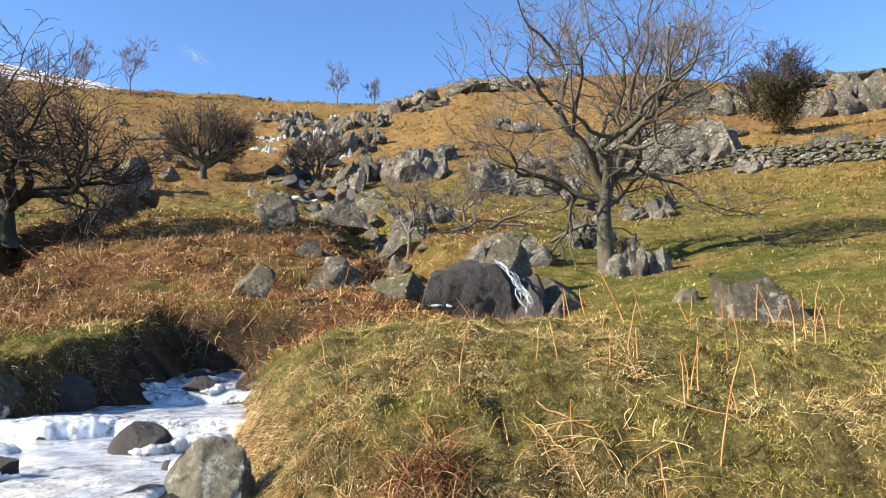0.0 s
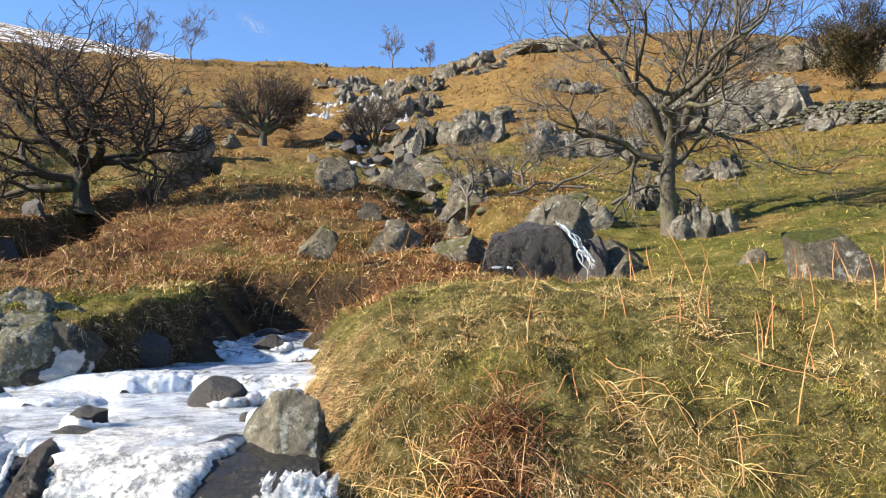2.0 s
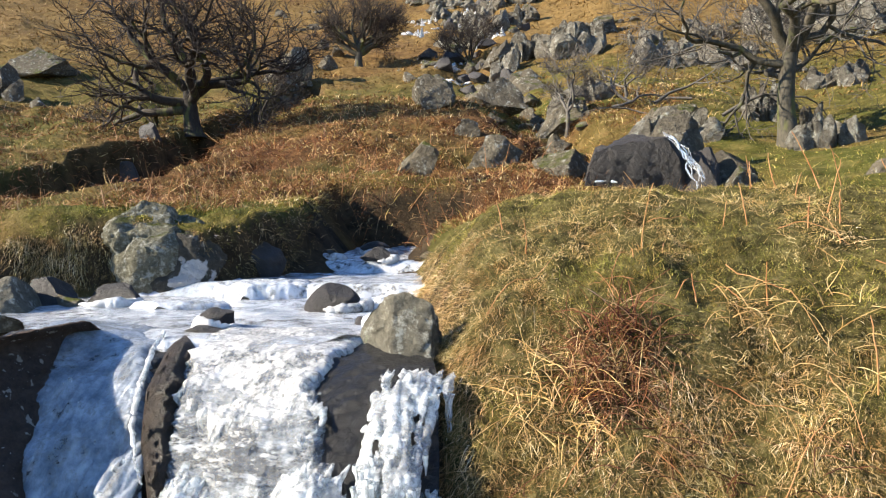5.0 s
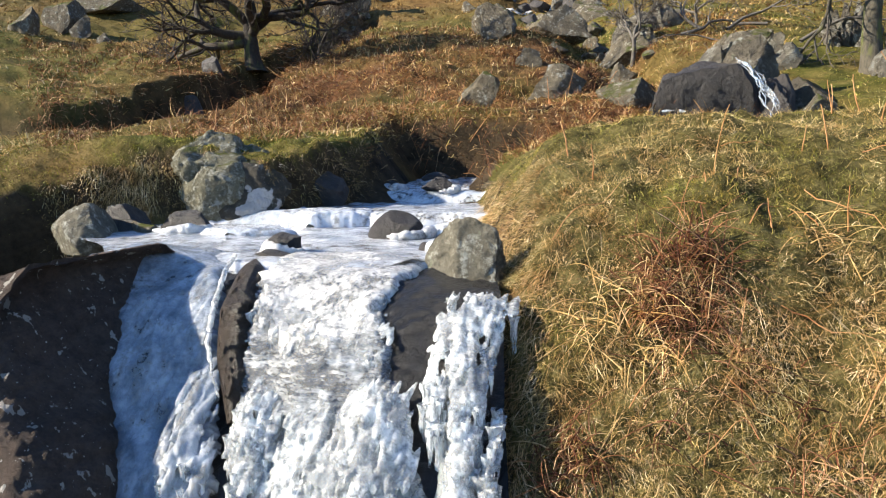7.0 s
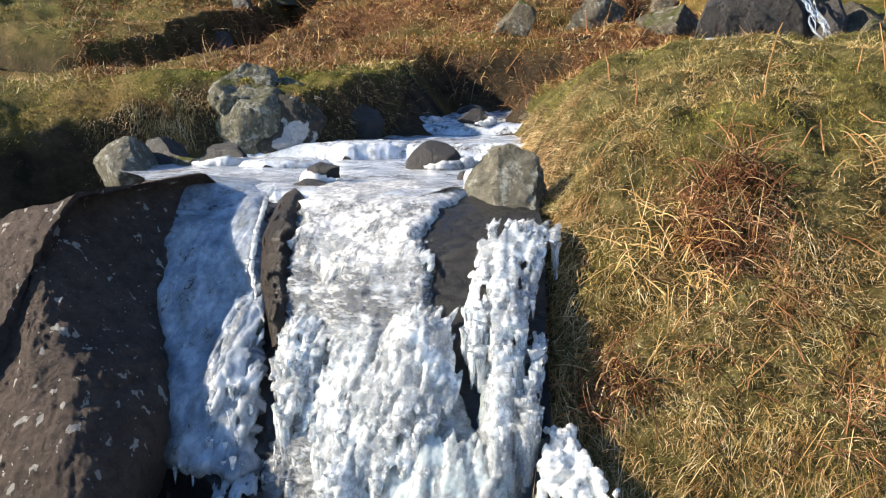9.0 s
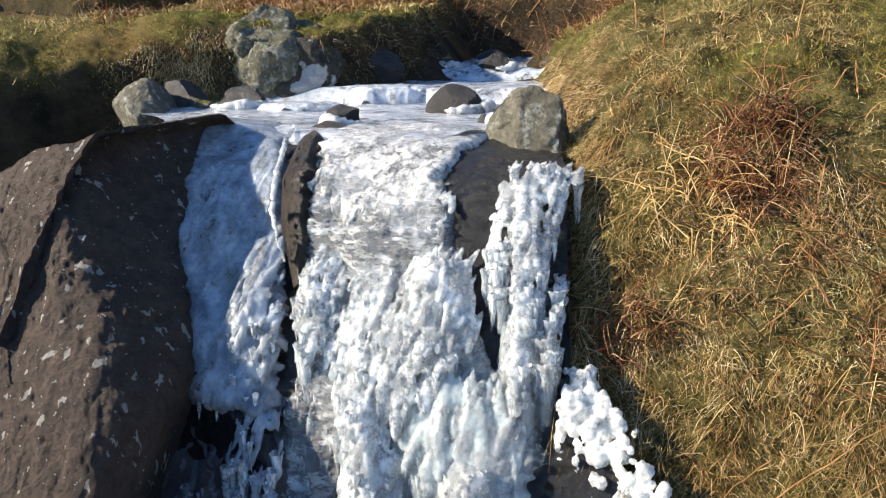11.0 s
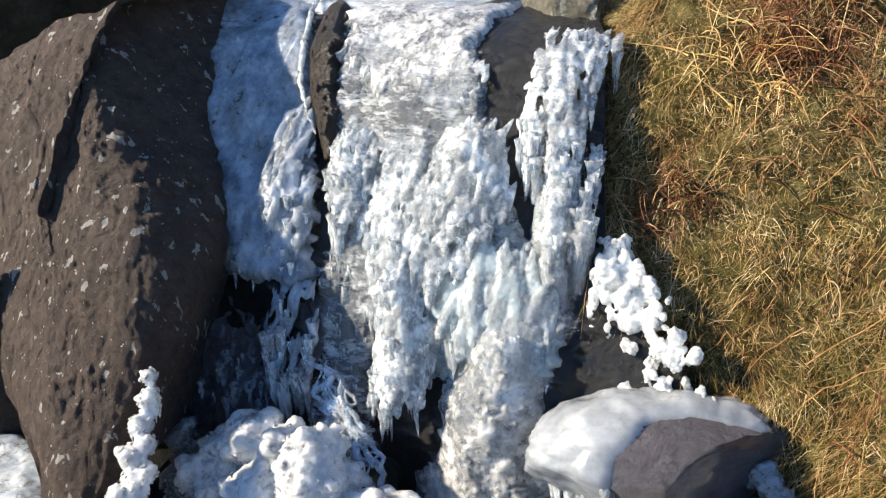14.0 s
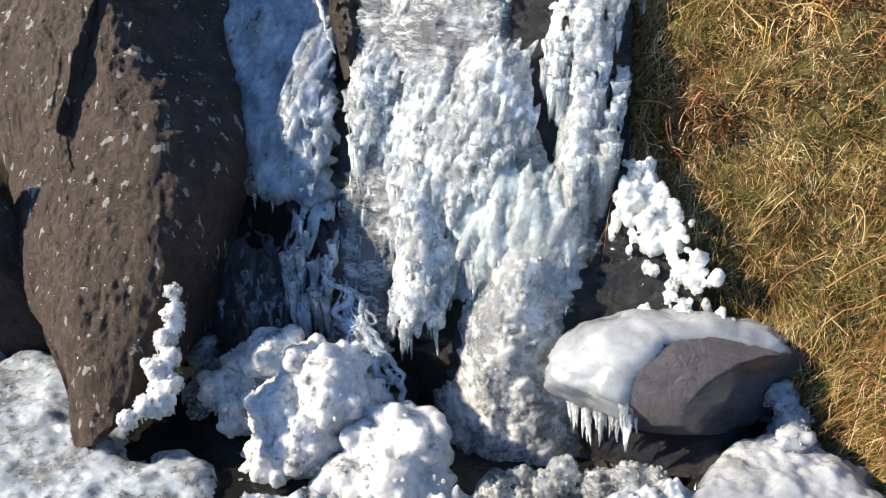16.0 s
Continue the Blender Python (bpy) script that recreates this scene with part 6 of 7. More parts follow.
def bush(x, y, width, height, seed):
    """A dense ivy-dark thorn: many stems hidden by small leaves, with gaps and an uneven outline."""
    rng = np.random.default_rng(seed)
    root = tree("thorn_bush", on_land(x, y), height, 0.14, seed, "dense dark green thorn bush among the crags", M_HAWTHORN, M_TWIG, [(-0.6, 0, 0.8, 0.36, 0.8), (0.7, 0, 0.7, 0.36, 0.8), (0, 0.2, 1.0, 0.42, 1.0), (0.3, -0.4, 0.9, 0.38, 1.0), (-0.3, -0.3, 1.0, 0.4, 1.0)], depth=5, trunk=0.12, kids=(4, 5), min_r=0.014, group="bushes")
    n = 15000
    c = rng.normal(size=(26, 3)) * np.array([width * 0.24, width * 0.22, height * 0.23]) + [0, 0, height * 0.42]
    k = rng.integers(0, len(c), n)
    d = rng.normal(size=(n, 3))
    d /= np.linalg.norm(d, axis=1)[:, None]
    P = c[k] + d * (rng.random(n) ** 0.4)[:, None] * width * 0.17
    P[:, 2] = np.maximum(P[:, 2], 0.3)
    v, f = ribbons(P, rng.normal(size=(n, 3)), np.full(n, 0.11), np.full(n, 0.055), np.full(n, 0.1), rng, 1, 0.2)
    ob = part("foliage", mesh_of("foliage", v, f, False), M_EVERGREEN, root)
    ob["kind"] = "stuff"


bush(17.8, 37.0, 3.9, 5.6, 31)

# ---- grass, bracken and stems ----
def scatter(rng, n, az0, az1, r0, r1):
    """Places evenly spread as seen from the path: denser near it."""
    az = np.radians(rng.uniform(az0, az1, n))
    r = np.exp(rng.uniform(np.log(r0), np.log(r1), n))
    return r * np.sin(az), r * np.cos(az), r


def off_stream(x, y, margin=0.05):
    xr, xl = np.interp(y, EDGE_R_Y, EDGE_R_X), np.interp(y, EDGE_L_Y, EDGE_L_X)
    return ~((x < xr + margin) & (x > xl - margin) & (y < 9.7) & (y > 0.3))


def tufts(name, label, x, y, blades, length, width, material, seed, up=0.8, droop=0.55, down=0.5, spread=0.05, segs=2, curl=0.35, lay=0.0, group=""):
    """Tufts of blades; each leans downhill and hangs over. length and width: arrays, one a tuft."""
    rng = np.random.default_rng(seed)
    n = len(x)
    gx, gy = slope_of(x, y)
    k = np.repeat(np.arange(n), blades)
    m = len(k)
    px, py = x[k] + rng.normal(size=m) * spread[k], y[k] + rng.normal(size=m) * spread[k]
    pz = land(px, py) - 0.012
    tuft_lean = np.stack([1.3 * fbm(x * 5, y * 5, 0, 3, seed + 50), 1.3 * fbm(x * 5, y * 5, 9, 3, seed + 51)], -1) + rng.normal(size=(n, 2)) * 0.25
    length = length * np.clip(0.85 + 1.0 * fbm(x * 7, y * 7, 4, 3, seed + 52), 0.35, 1.35)
    hx = rng.normal(size=m) * 0.42 + tuft_lean[k, 0] - down * gx[k]
    hy = rng.normal(size=m) * 0.42 + tuft_lean[k, 1] - down * gy[k]
    hz = up * rng.uniform(0.35, 1.2, m) + lay
    L = length[k] * rng.uniform(0.45, 1.2, m)
    v, f = ribbons(np.stack([px, py, pz], -1), np.stack([hx, hy, hz], -1), L, width[k] * rng.uniform(0.6, 1.3, m), droop * rng.uniform(0.3, 1.4, m), rng, segs, curl)
    return thing(name, mesh_of(name, v, f, False), material, label, "grass", group, "stuff")


def plants():
    rng = np.random.default_rng(77)
    # the near bank
    x, y, r = scatter(rng, 30000, -24, 50, 2.15, 7.2)
    ok = x > np.interp(y, EDGE_R_Y, EDGE_R_X) - 0.05
    x, y, r = x[ok], y[ok], r[ok]
    patch = fbm(x / 0.6, y / 0.6, 0, 4, 81)
    gx, gy = slope_of(x, y, 0.12)
    st = np.hypot(gx, gy)
    dry = patch + 0.22 * (st > 0.85) - 0.10 * sstep(0.3, 1.6, x) > 0.06
    high = dry & (st < 0.75)
    n = high.sum()
    tufts("dry_grass", "pale straw-coloured winter grass, matted on the bank", x[high], y[high], 16, 0.045 + 0.045 * rng.random(n), np.full(n, 0.0031), M_GRASS, 1, 0.55, 0.6, 0.45, np.full(n, 0.04), 2, 0.8)
    # below this height the blades take the colour with shade mixed in
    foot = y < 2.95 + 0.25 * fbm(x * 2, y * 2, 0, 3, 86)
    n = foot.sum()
    tufts("shade_grass", "green and brown grass at the bank's foot, darkened for the shade there", x[foot], y[foot], 16, 0.05 + 0.06 * rng.random(n), np.full(n, 0.0027), M_SHADEGRASS, 13, 0.5, 0.75, 0.45, np.full(n, 0.04), 2, 0.8)
    dry &= ~foot
    low = dry & (st >= 0.75)
    n = low.sum()
    tufts("bank_grass", "tangled olive and brown grass on the steep bank", x[low], y[low], 16, 0.05 + 0.05 * rng.random(n), np.full(n, 0.0028), M_BANKGRASS, 11, 0.5, 0.7, 0.45, np.full(n, 0.04), 2, 0.8)
    g = ~dry & ~foot
    n = g.sum()
    tufts("green_grass", "short green mossy grass on the bank", x[g], y[g], 16, 0.035 + 0.025 * rng.random(n), np.full(n, 0.0029), M_MOSSGRASS, 2, 0.8, 0.4, 0.3, np.full(n, 0.05), 2, 0.7)
    pick = (rng.random(len(x)) < 0.03) & (patch > -0.15) & (~foot | (rng.random(len(x)) < 0.25))
    n = pick.sum()
    tufts("straw", "long bleached grass stems lying over the bank", x[pick], y[pick], 6, 0.12 + 0.10 * rng.random(n), np.full(n, 0.0030), M_STRAW, 3, 0.35, 0.7, 0.7, np.full(n, 0.03), 3, 0.7)
    edge = np.abs(x - np.interp(y, EDGE_R_Y, EDGE_R_X)) < 0.28
    edge &= (y < 6.5) & (y > 2.7) & (rng.random(len(x)) < 0.25)
    n = edge.sum()
    tufts("hanging_grass", "long brown grass hanging over the stream's edge", x[edge], y[edge], 12, 0.12 + 0.10 * rng.random(n), np.full(n, 0.003), M_BANKGRASS, 10, 0.35, 0.95, 0.6, np.full(n, 0.03), 3, 0.4)
    # grass hanging over the far bank's rim
    yy = rng.uniform(4.6, 9.7, 1100)
    yy = np.where(rng.random(1100) < 0.5, rng.uniform(5.45, 6.0, 1100), np.maximum(yy, 5.2))
    xx = np.interp(yy, RIM_Y, RIM_X) - rng.uniform(-0.08, 0.2, 1100)
    tufts("hanging_grass", "brown grass hanging over the undercut bank", xx, yy, 11, 0.05 + 0.06 * rng.random(1100), np.full(1100, 0.0045), M_BANKGRASS, 12, 0.4, 0.95, 0.25, np.full(1100, 0.05), 3, 0.4)
    # left bank and the ground beyond, out to the hill
    x, y, r = scatter(rng, 17000, -64, -12, 4.6, 11)
    ok = (x < np.interp(y, RIM_Y, RIM_X)) | (y > 9.75)
    x, y, r = x[ok], y[ok], r[ok]
    gx, gy = slope_of(x, y, 0.1)
    ok = (np.hypot(gx, gy) < 1.3) & (gully_gap(x, y) > 1.15)
    x, y, r = x[ok], y[ok], r[ok]
    tufts("green_grass", "short mossy grass on the far bank", x, y, 13, 0.035 + 0.03 * rng.random(len(x)), 0.0009 * r, M_MOSS, 4, 0.9, 0.5, 0.4, np.full(len(x), 0.07), 2)
    # right-hand slope
    x, y, r = scatter(rng, 7500, -2, 52, 6.8, 34)
    dry = fbm(x / 2.5, y / 2.5, 0, 3, 83) + 0.25 * sstep(18, 30, r) > 0.05
    tufts("dry_grass", "straw-coloured grass on the open slope", x[dry], y[dry], 6, 0.10 + 0.004 * r[dry], 0.0009 * r[dry], M_SLOPE, 5, 0.8, 0.6, 0.4, 0.012 * r[dry], 2)
    tufts("green_grass", "green grazed grass on the open slope", x[~dry], y[~dry], 6, 0.07 + 0.003 * r[~dry], 0.0009 * r[~dry], M_MOSSGRASS, 6, 0.8, 0.6, 0.4, 0.012 * r[~dry], 2)
    # bracken slope on the left
    x, y, r = scatter(rng, 8000, -46, 6, 8.2, 24)
    ok = off_stream(x, y, 0.0) & (fbm(x / 1.2, y / 1.2, 0, 3, 84) > -0.22)
    x, y, r = x[ok], y[ok], r[ok]
    tufts("bracken_litter", "collapsed rust-brown bracken matted over the slope", x, y, 7, 0.22 + 0.16 * rng.random(len(x)), 0.00095 * r, M_BRACKEN, 7, 0.7, 0.8, 0.5, np.full(len(x), 0.12), 3, 0.6)
    x, y, r = scatter(rng, 5000, -50, 8, 8.2, 26)
    ok = off_stream(x, y, 0.0)
    x, y, r = x[ok], y[ok], r[ok]
    tufts("dry_grass", "yellow and green grass between the bracken", x, y, 7, 0.14 + 0.1 * rng.random(len(x)), 0.0009 * r, M_GRASS, 8, 0.8, 0.6, 0.4, np.full(len(x), 0.12), 2)
    # the fell
    x, y, r = scatter(rng, 10000, -52, 50, 22, 95)
    tufts("moor_grass", "tawny moor grass and heather on the fellside", x, y, 5, 0.16 + 0.005 * r, 0.0014 * r, M_MOOR, 9, 0.7, 0.7, 0.3, 0.010 * r, 2)


M_MOOR = blade_material("moor_blades", [(0.0, (0.10, 0.058, 0.022)), (0.35, (0.21, 0.135, 0.045)), (0.7, (0.30, 0.205, 0.075)), (1.0, (0.38, 0.285, 0.12))])
M_SLOPE = blade_material("slope_blades", [(0.0, (0.12, 0.135, 0.03)), (0.5, (0.22, 0.20, 0.055)), (1.0, (0.38, 0.31, 0.12))])
plants()


def tangle(x, y, count, size, seed, label, upright=0.35, longest=0.42, material=None):
    """A heap of broken bracken fronds: many thin bent stems."""
    rng = np.random.default_rng(seed)
    pieces = []
    for k in range(count):
        a, q = rng.uniform(0, 2 * np.pi), size * np.sqrt(rng.random())
        px, py = x + q * np.cos(a), y + q * np.sin(a) * 0.8
        p0 = np.array([px, py, float(land(px, py)) + rng.uniform(-0.01, 0.05)])
        d = np.array([rng.normal(), rng.normal() - 0.5, abs(rng.normal()) * 1.2 + upright])
        d /= np.linalg.norm(d)
        L = rng.uniform(0.12, longest)
        t = np.linspace(0, 1, 6)[:, None]
        side = rng.normal(size=3) * 0.25
        pts = p0 + L * (d * t + side * t ** 2) - np.array([0, 0, 1]) * L * rng.uniform(0.2, 0.8) * t ** 2
        pts[:, 2] = np.maximum(pts[:, 2], p0[2] - 0.3)
        pieces.append(tube(pts, np.linspace(0.0032, 0.0012, 6) * rng.uniform(0.6, 1.3), 3))
    v, f = join(pieces)
    return thing("bracken_heap", mesh_of("bracken_heap", v, f), material or M_BRACKEN, label, "bracken", "", "stuff")


tangle(-0.10, 3.66, 330, 0.24, 91, "heap of broken red-brown bracken on the bank", 0.2, 0.34, M_HEAP)
M_STALK = blade_material("stalk_skin", [(0.0, (0.22, 0.10, 0.045)), (0.5, (0.36, 0.19, 0.09)), (1.0, (0.55, 0.40, 0.22))])
tangle(-0.08, 3.70, 120, 0.22, 93, "tall red-brown bracken stems rising from the heap", 1.4, 0.42, M_HEAP)
tangle(-0.34, 3.52, 110, 0.24, 92, "pale bracken stems hanging down the bank", 0.1, 0.36, M_STRAW)
tangle(0.15, 3.15, 90, 0.42, 94, "broken reddish stems strewn over the steep bank", 0.1, 0.3, M_HEAP)
tangle(0.75, 3.05, 80, 0.42, 95, "broken reddish stems strewn over the steep bank", 0.1, 0.3, M_HEAP)
tangle(0.45, 2.55, 70, 0.32, 96, "brown stems matted at the bank's foot", 0.1, 0.28, M_HEAP)
tangle(0.9, 3.9, 60, 0.45, 97, "pale stems lying on the bank's top", 0.1, 0.3, M_STRAW)
tangle(-0.55, 3.05, 120, 0.14, 98, "dark brown grass stems hanging beside the ice", 0.0, 0.3, M_HEAP)


def stalk(x, y, height, lean, seed, width=0.0048, material=None):
    """A dead upright stem with a bent tip and a few stubs."""
    rng = np.random.default_rng(seed)
    t = np.linspace(0, 1, 9)
    bend = rng.normal(size=2) * 0.12
    p = np.stack([lean[0] * height * t + bend[0] * height * t ** 2, lean[1] * height * t + bend[1] * height * t ** 2, height * t - 0.03], -1)
    p += rng.normal(size=p.shape) * 0.0025 * t[:, None]
    ob = thing("bracken_stalk", None, None, "thin dead reddish bracken stalk standing in the grass", "stalk", "dead stalks", at=on_land(x, y))
    part("stem", mesh_of("stem", *tube(p, width * (1.15 - 0.6 * t), 5)), M_STALK, ob)
    for k in range(rng.integers(0, 3)):
        i = rng.integers(4, 8)
        d = rng.normal(size=3) * np.array([1, 1, 0.5])
        d /= np.linalg.norm(d)
        q = p[i] + d * 0.06 * height * np.linspace(0, 2, 4)[:, None] - np.array([0, 0, 0.02]) * np.linspace(0, 1, 4)[:, None] ** 2
        part("side_stem", mesh_of("side_stem", *tube(q, np.linspace(width * 0.6, width * 0.25, 4), 4)), M_STALK, ob)
    return ob

# ---- dry stone wall ----
def stone_wall():
    rng = np.random.default_rng(900)
    path = np.array([(8.7, 32.5), (12.7, 31.0), (15.9, 25.9), (17.5, 23.0)])
    arc = np.concatenate([[0], np.cumsum(np.hypot(*np.diff(path, axis=0).T))])
    wall = base("stone_wall", on_land(12.7, 31.0), "long grey dry stone wall crossing the slope", "wall")
    o = np.array(wall.location)
    shapes = [sharpened(mesh_of("stone", *rock_points(910 + k, (1, 1, 1), 2, 7, 0.06, (0.5, 0.85), 0.0))) for k in range(9)]
    for me in shapes:
        me.materials.append(M_WALLSTONE)
    s = 0.0
    while s < arc[-1]:
        x, y = np.interp(s, arc, path[:, 0]), np.interp(s, arc, path[:, 1])
        z = float(land(x, y))
        tall = 0.25 + 0.5 * sstep(3, 5, s) + 0.12 * vnoise(s, 0.0, 0, 3)
        h = 0.0
        while h < tall:
            t = rng.uniform(0.10, 0.2)
            w = rng.uniform(0.28, 0.6)
            ob = part("stone", shapes[rng.integers(0, 9)], None, wall)
            ob.matrix_basis = pose(x + rng.normal() * 0.05 - o[0], y + rng.normal() * 0.06 - o[1], z + h + t * 0.45 - o[2], rng.normal() * 8, rng.normal() * 8, rng.uniform(0, 360)) @ Matrix.Diagonal((w, 0.42, t * 1.35, 1))
            h += t * 0.92
        s += 0.31


stone_wall()

# ---- ice of the cascades on the hill: x, y, width, height ----
for k, (x, y, w, h) in enumerate([(-10.9, 72.0, 1.6, 1.0), (-10.7, 57.0, 1.2, 1.3), (-13.2, 54.0, 1.8, 0.7), (-7.7, 49.0, 1.1, 0.7), (-6.2, 33.2, 1.2, 0.5), (-3.5, 29.0, 0.5, 0.3), (-14.0, 58.0, 0.7, 0.5), (-11.2, 65.0, 0.8, 1.1), (-11.6, 70.0, 0.7, 0.6), (-13.0, 52.1, 0.6, 1.7), (-13.5, 57.4, 0.8, 1.4), (-11.4, 62.2, 0.6, 2.3), (-11.0, 63.9, 0.5, 1.8), (-7.3, 36.2, 1.3, 0.7), (-8.0, 41.8, 0.7, 0.5), (-6.2, 45.1, 0.6, 1.2), (-4.7, 33.3, 0.5, 0.4), (-16.1, 61.9, 0.7, 0.7), (-11.6, 75.0, 0.6, 1.4), (-7.8, 47.2, 0.5, 0.7)]):
    for m in range(3):
        p, f = rock_points(700 + 3 * k + m, (w * (0.75 - 0.15 * m), w * 0.35, h * (0.75 - 0.2 * m)), 3, 12, 0.6, (0.3, 0.75), 0.4)
        px, py = x + w * (0.55 * m - 0.5) * (-1) ** k, y + 0.5 * m - 0.3
        thing("ice_patch", mesh_of("ice_patch", p, f), M_ICE, "patch of frozen white water in the hill's cascade", "ice", "ice of the hill cascade", at=(px, py, float(land(px, py)) + 0.04 * h))

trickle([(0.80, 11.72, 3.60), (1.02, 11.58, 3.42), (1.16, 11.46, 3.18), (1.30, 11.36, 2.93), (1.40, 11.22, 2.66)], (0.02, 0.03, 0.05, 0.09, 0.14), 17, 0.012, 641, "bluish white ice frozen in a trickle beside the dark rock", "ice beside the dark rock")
trickle([(-0.16, 11.36, 2.80), (0.0, 11.3, 2.81), (0.14, 11.26, 2.78)], (0.02, 0.02, 0.02), 3, 0.022, 647, "thin white ice at the foot of the dark rock", "ice beside the dark rock")
rock(1.28, 11.88, (0.75, 0.75, 1.9), 531, M_DARKROCK, "dark boulder behind the frozen trickle", sink=0.42, level=4, cuts=9, group="boulders of the cascade", taper=0.3)
rock(1.05, 13.0, (1.7, 1.3, 2.1), 534, M_CRAG, "big pale lichen-grey boulder above the frozen trickle", sink=0.38, level=5, cuts=12, rough=0.2, keep=(0.4, 0.8), group="boulders of the cascade", taper=0.35)
rock(1.85, 12.1, (0.8, 0.8, 1.0), 535, M_CRAG, "pale grey boulder beside the frozen trickle", sink=0.35, level=4, cuts=9, group="boulders of the cascade")
rock(1.85, 11.3, (0.6, 0.5, 0.5), 532, M_ROCK, "pale stone below the frozen trickle", sink=0.3, level=3, group="boulders of the cascade")
rock(-0.8, 12.3, (1.1, 0.9, 0.8), 533, M_ROCK, "brown lichen-spotted boulder by the cascade", sink=0.3, level=4, group="boulders of the cascade")

# ---- loose stones in the gully: x, y, width ----
for k, (x, y, w) in enumerate([(-12.3, 28.4, 0.73), (-11.6, 27.3, 0.5), (-12.8, 29.0, 0.85), (-12.1, 30.0, 0.56), (-12.9, 30.2, 0.57), (-11.7, 26.0, 0.9), (-12.7, 30.6, 0.52), (-11.3, 25.2, 0.5), (-12.0, 26.0, 0.68), (-10.9, 24.2, 0.6), (-15.1, 39.4, 1.34), (-17.7, 45.1, 1.16), (-15.8, 42.8, 1.09), (-11.9, 28.9, 0.6), (-8.2, 12.2, 0.6), (-8.9, 14.0, 0.7), (-10.4, 23.3, 0.45)]):
    rock(x, y, (w, w * 0.8, w * 0.8), 760 + k, M_ROCK, "grey stone tumbled into the gully", sink=0.25, z=float(land(x, y)), group="gully stones", turn=k * 41, name="stone")

for k, (x, y, w, h) in enumerate([(-10.6, 10.6, 1.5, 1.3), (-9.6, 11.2, 1.1, 1.1), (-11.9, 10.5, 1.5, 1.2), (-13.4, 10.5, 1.4, 1.2), (-9.9, 12.6, 0.9, 1.0), (-10.0, 14.0, 0.9, 0.9), (-10.4, 15.2, 0.7, 0.8), (-14.8, 10.6, 1.3, 1.0)]):
    rock(x, y, (w, w * 0.7, h), 780 + k, M_DARKROCK, "dark block in the wall of the gully", sink=0.45, group="gully blocks", turn=k * 53 % 60 - 30, level=4, cuts=8, keep=(0.4, 0.75))

# ---- boulders along the stream's course up the hill ----
rng_b = np.random.default_rng(66)
COURSE_X, COURSE_Y = [-12.0, -10.5, -9.5, -6.3, -3.4, -1.6, -0.4], [73.0, 62.0, 54.0, 35.0, 27.0, 18.5, 14.0]
for k in range(64):
    u = rng_b.random() ** 1.1
    y = 14.0 + 58.0 * u
    x = np.interp(y, COURSE_Y[::-1], COURSE_X[::-1]) + rng_b.normal() * (0.5 + 0.035 * y)
    w = rng_b.uniform(0.25, 0.62) * (0.55 + 0.022 * y)
    rock(x, y, (w * 1.1, w * 0.9, w * rng_b.uniform(0.6, 1.0)), 1500 + k, M_ROCK if k % 3 else M_DARKROCK, "angular grey boulder in the bed of the hill stream", turn=k * 47, sink=0.36, level=3, group="stream bed boulders")

for k in range(56):
    y = rng_b.uniform(26, 74)
    x = np.interp(y, COURSE_Y[::-1], COURSE_X[::-1]) + rng_b.normal() * (0.6 + 0.03 * y)
    w = rng_b.uniform(0.4, 1.0) * (0.4 + 0.022 * y)
    rock(x, y, (w * 1.3, w, w * rng_b.uniform(0.7, 1.2)), 1700 + k, M_CRAG if k % 2 else M_DARKROCK, "fractured block beside the hill's frozen cascade", turn=k * 61, sink=0.38, level=3, cuts=14, keep=(0.3, 0.7), group="stream bed boulders")

# ---- fallen branches by the cascade ----
def fallen_branch(x, y, length, turn, seed):
    rng = np.random.default_rng(seed)
    out = []
    grow(rng, (0, 0, 0.15), (math.cos(turn), math.sin(turn), 0.22), length, 0.045, 1, 4, out, 0.7, 0.25, 0.02, (2, 3), 0.5, 0.6)
    v, f = join([tube(p, np.maximum(r, 0.006), 5) for lv, p, r in out])
    thing("fallen_branch", mesh_of("fallen_branch", v, f), M_ASH, "dead grey branch lying among the boulders", "branch", "fallen branches", at=on_land(x, y))


for k, (x, y, l, a) in enumerate([(0.2, 18.6, 1.6, 0.3), (0.7, 18.9, 1.4, 2.6), (1.2, 18.2, 1.5, 0.9), (2.0, 16.6, 1.8, 2.2), (2.6, 17.4, 2.0, 0.6), (2.2, 19.5, 1.8, 2.9)]):
    fallen_branch(x, y, l, a, 800 + k)

# ---- dead stalks standing on the bank and the bracken slope: x, y, height ----
for k, (x, y, h) in enumerate([(1.41, 4.3, 0.36), (1.45, 3.9, 0.62), (0.71, 4.05, 0.26), (1.08, 3.6, 0.39), (0.62, 4.9, 0.19), (0.77, 4.9, 0.3), (0.1, 4.5, 0.41), (-0.59, 4.5, 0.24), (-0.79, 4.95, 0.23), (1.08, 4.75, 0.22), (1.91, 4.5, 0.19), (1.71, 4.3, 0.18), (1.27, 4.8, 0.23), (1.51, 4.5, 0.29), (0.35, 3.98, 0.18), (2.1, 5.2, 0.35), (2.4, 5.0, 0.4), (2.7, 5.3, 0.32), (1.9, 5.6, 0.3), (2.3, 6.0, 0.28)]):
    stalk(x, y, h, (0.12 * math.sin(k * 2.1), 0.08 * math.cos(k * 1.3)), 1000 + k)
rng_st = np.random.default_rng(55)
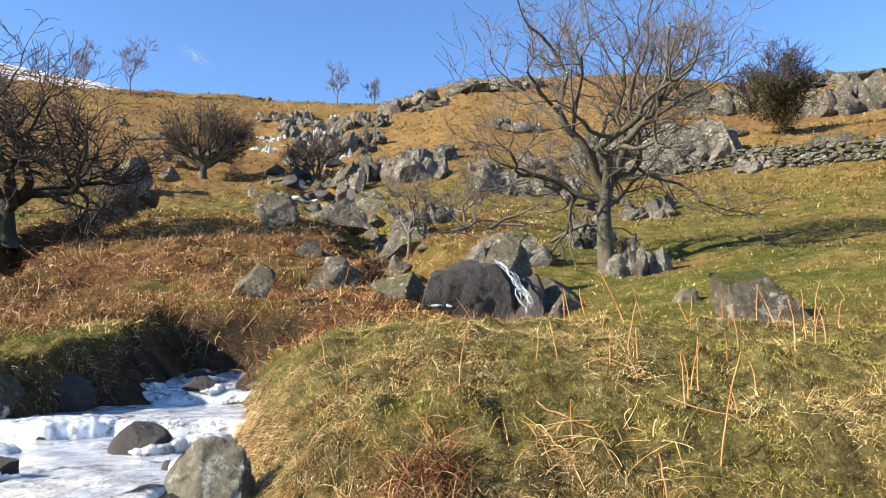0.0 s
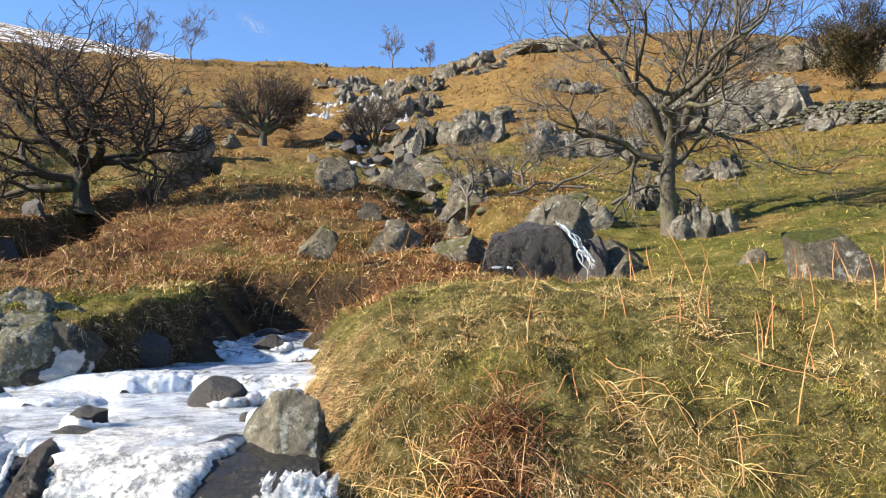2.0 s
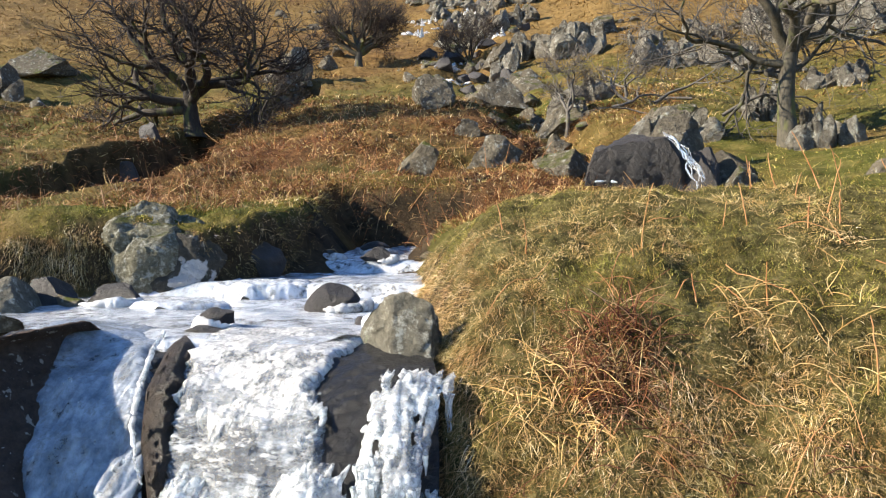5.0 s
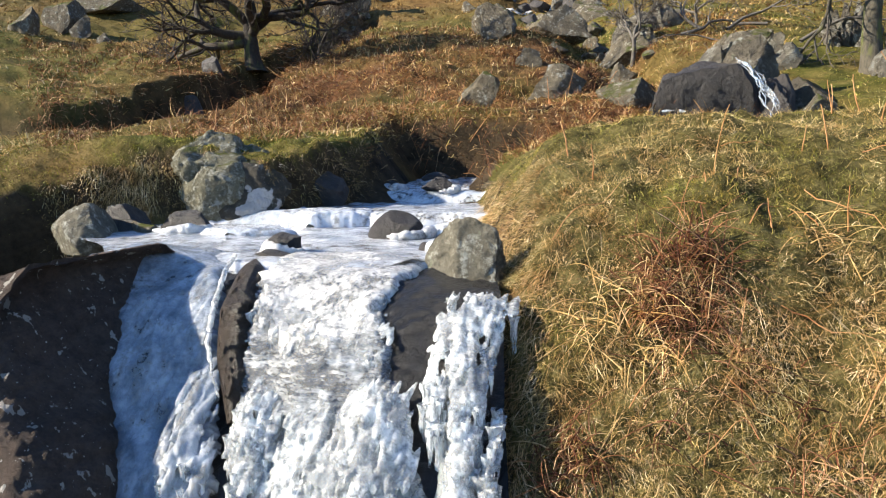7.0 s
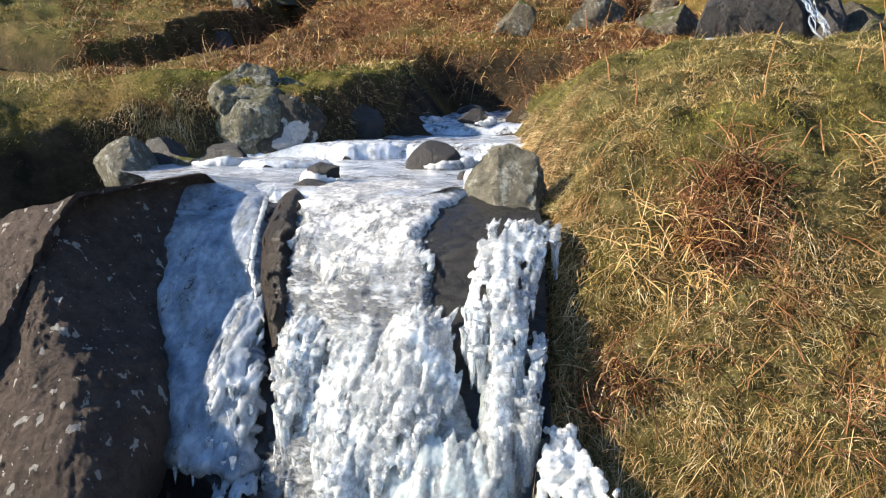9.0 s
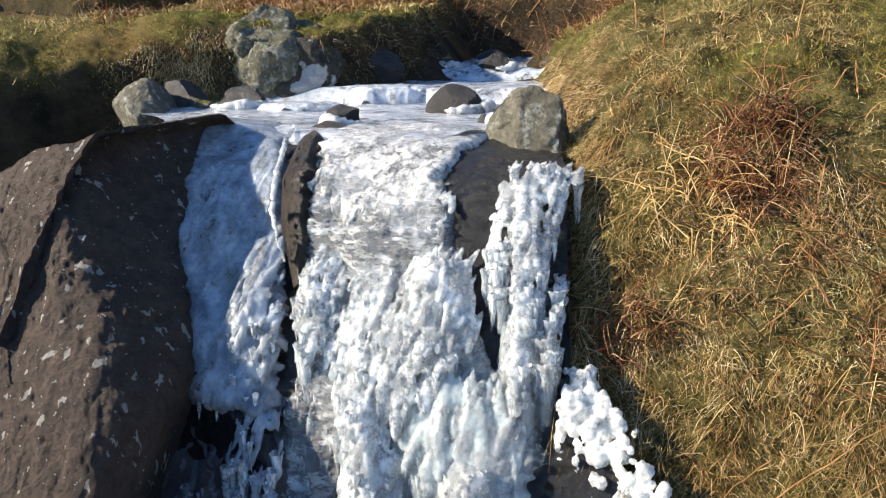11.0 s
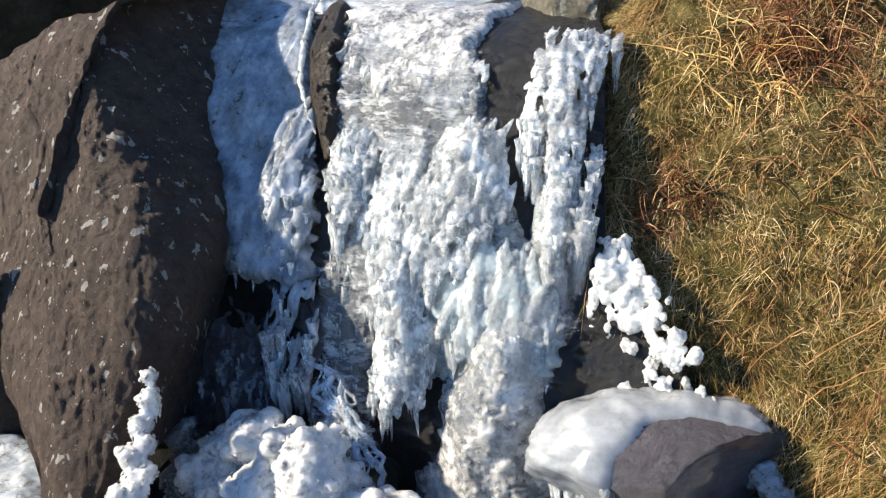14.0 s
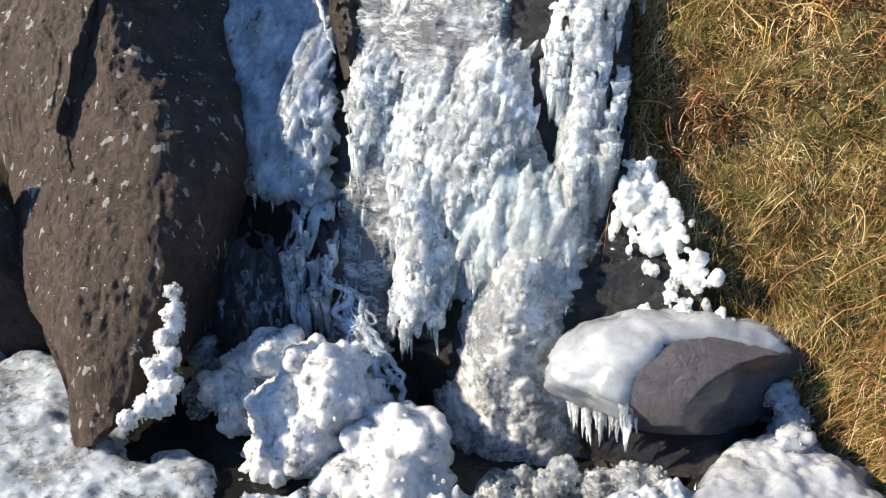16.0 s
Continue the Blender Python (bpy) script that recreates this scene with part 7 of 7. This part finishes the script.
for k in range(70):
    az, r = radians(rng_st.uniform(-44, 4)), rng_st.uniform(8.4, 15)
    if k > 48:
        az, r = radians(rng_st.uniform(8, 34)), rng_st.uniform(4.6, 8)
    x, y = r * math.sin(az), r * math.cos(az)
    if off_stream(np.array(x), np.array(y), 0.1):
        stalk(x, y, rng_st.uniform(0.18, 0.5), (rng_st.normal() * 0.25, rng_st.normal() * 0.15), 1100 + k, 0.003 + 0.0003 * r)


def lying_stem(x0, y0, x1, y1, seed):
    """A long bleached stem lying over the grass."""
    rng = np.random.default_rng(seed)
    t = np.linspace(0, 1, 9)
    x, y = x0 + (x1 - x0) * t, y0 + (y1 - y0) * t
    z = land(x, y) + 0.045 + 0.03 * np.sin(np.pi * t) + 0.004 * rng.normal(size=9)
    o = np.array([x0, y0, z[0]])
    thing("dead_stem", mesh_of("dead_stem", *tube(np.stack([x, y, z], -1) - o, np.linspace(0.0032, 0.0015, 9), 5)), M_STALK, "long bleached bracken stem lying on the grass", "stalk", "fallen stems", at=tuple(o))


for k, (a, b, c, d) in enumerate([(0.55, 4.35, 0.95, 3.75), (0.15, 4.75, 0.45, 4.8), (0.9, 4.7, 1.25, 4.55), (-0.75, 3.95, -0.35, 4.3), (-0.25, 3.45, 0.1, 3.75), (0.1, 3.3, 0.35, 3.15), (0.35, 3.6, 0.75, 3.45), (0.05, 2.62, 0.5, 2.85), (0.0, 2.5, 0.45, 2.7), (-0.3, 3.2, -0.05, 3.5), (1.3, 4.3, 1.8, 4.1), (0.6, 3.2, 0.9, 3.5)]):
    lying_stem(a, b, c, d, 1200 + k)
rng_ls = np.random.default_rng(88)
for k in range(26):
    a, b = rng_ls.uniform(-0.3, 1.3), rng_ls.uniform(2.6, 4.6)
    if a > np.interp(b, EDGE_R_Y, EDGE_R_X) + 0.15:
        lying_stem(a, b, a + rng_ls.normal() * 0.22, b + rng_ls.normal() * 0.18 - 0.08, 1230 + k)


# ---- a wisp of cloud, far off ----
def cloud():
    m, nt, b = mat("cloud_vapour")
    tc = nt.nodes.new("ShaderNodeTexCoord")
    turned = node(nt, "ShaderNodeMapping", Vector=tc.outputs["Object"], Rotation=(0, radians(-38), 0), Scale=(0.85, 1.0, 1.9))
    n = speckle(nt, turned.outputs["Vector"], 0.06, 7, 0.62)
    dist = node(nt, "ShaderNodeVectorMath", Vector=turned.outputs["Vector"])
    dist.operation = "LENGTH"
    soft = step(nt, dist.outputs["Value"], 30.0, 2.0)
    k = node(nt, "ShaderNodeMath", Value=soft)
    k.operation = "MULTIPLY"
    nt.links.new(step(nt, n, 0.36, 0.68), k.inputs[1])
    b.inputs["Base Color"].default_value = (0.9, 0.9, 0.9, 1)
    b.inputs["Roughness"].default_value = 1.0
    nt.links.new(k.outputs[0], b.inputs["Alpha"])
    x, y = np.meshgrid(np.linspace(-38, 38, 24), np.linspace(-38, 38, 24), indexing="ij")
    P = np.stack([x, 6 * np.sin(x / 17) * np.cos(y / 13), y], -1).reshape(-1, 3)
    ob = thing("cloud", mesh_of("cloud", P, grid_faces(24, 24)), m, "small wisp of white cloud in the blue sky", "cloud", kind="structure")
    az, el, d = radians(-19.4), radians(20.7), 1250.0
    ob.matrix_world = pose(d * math.sin(az) * math.cos(el), d * math.cos(az) * math.cos(el), 2.3 + d * math.sin(el), -20, 25, 19)


cloud()
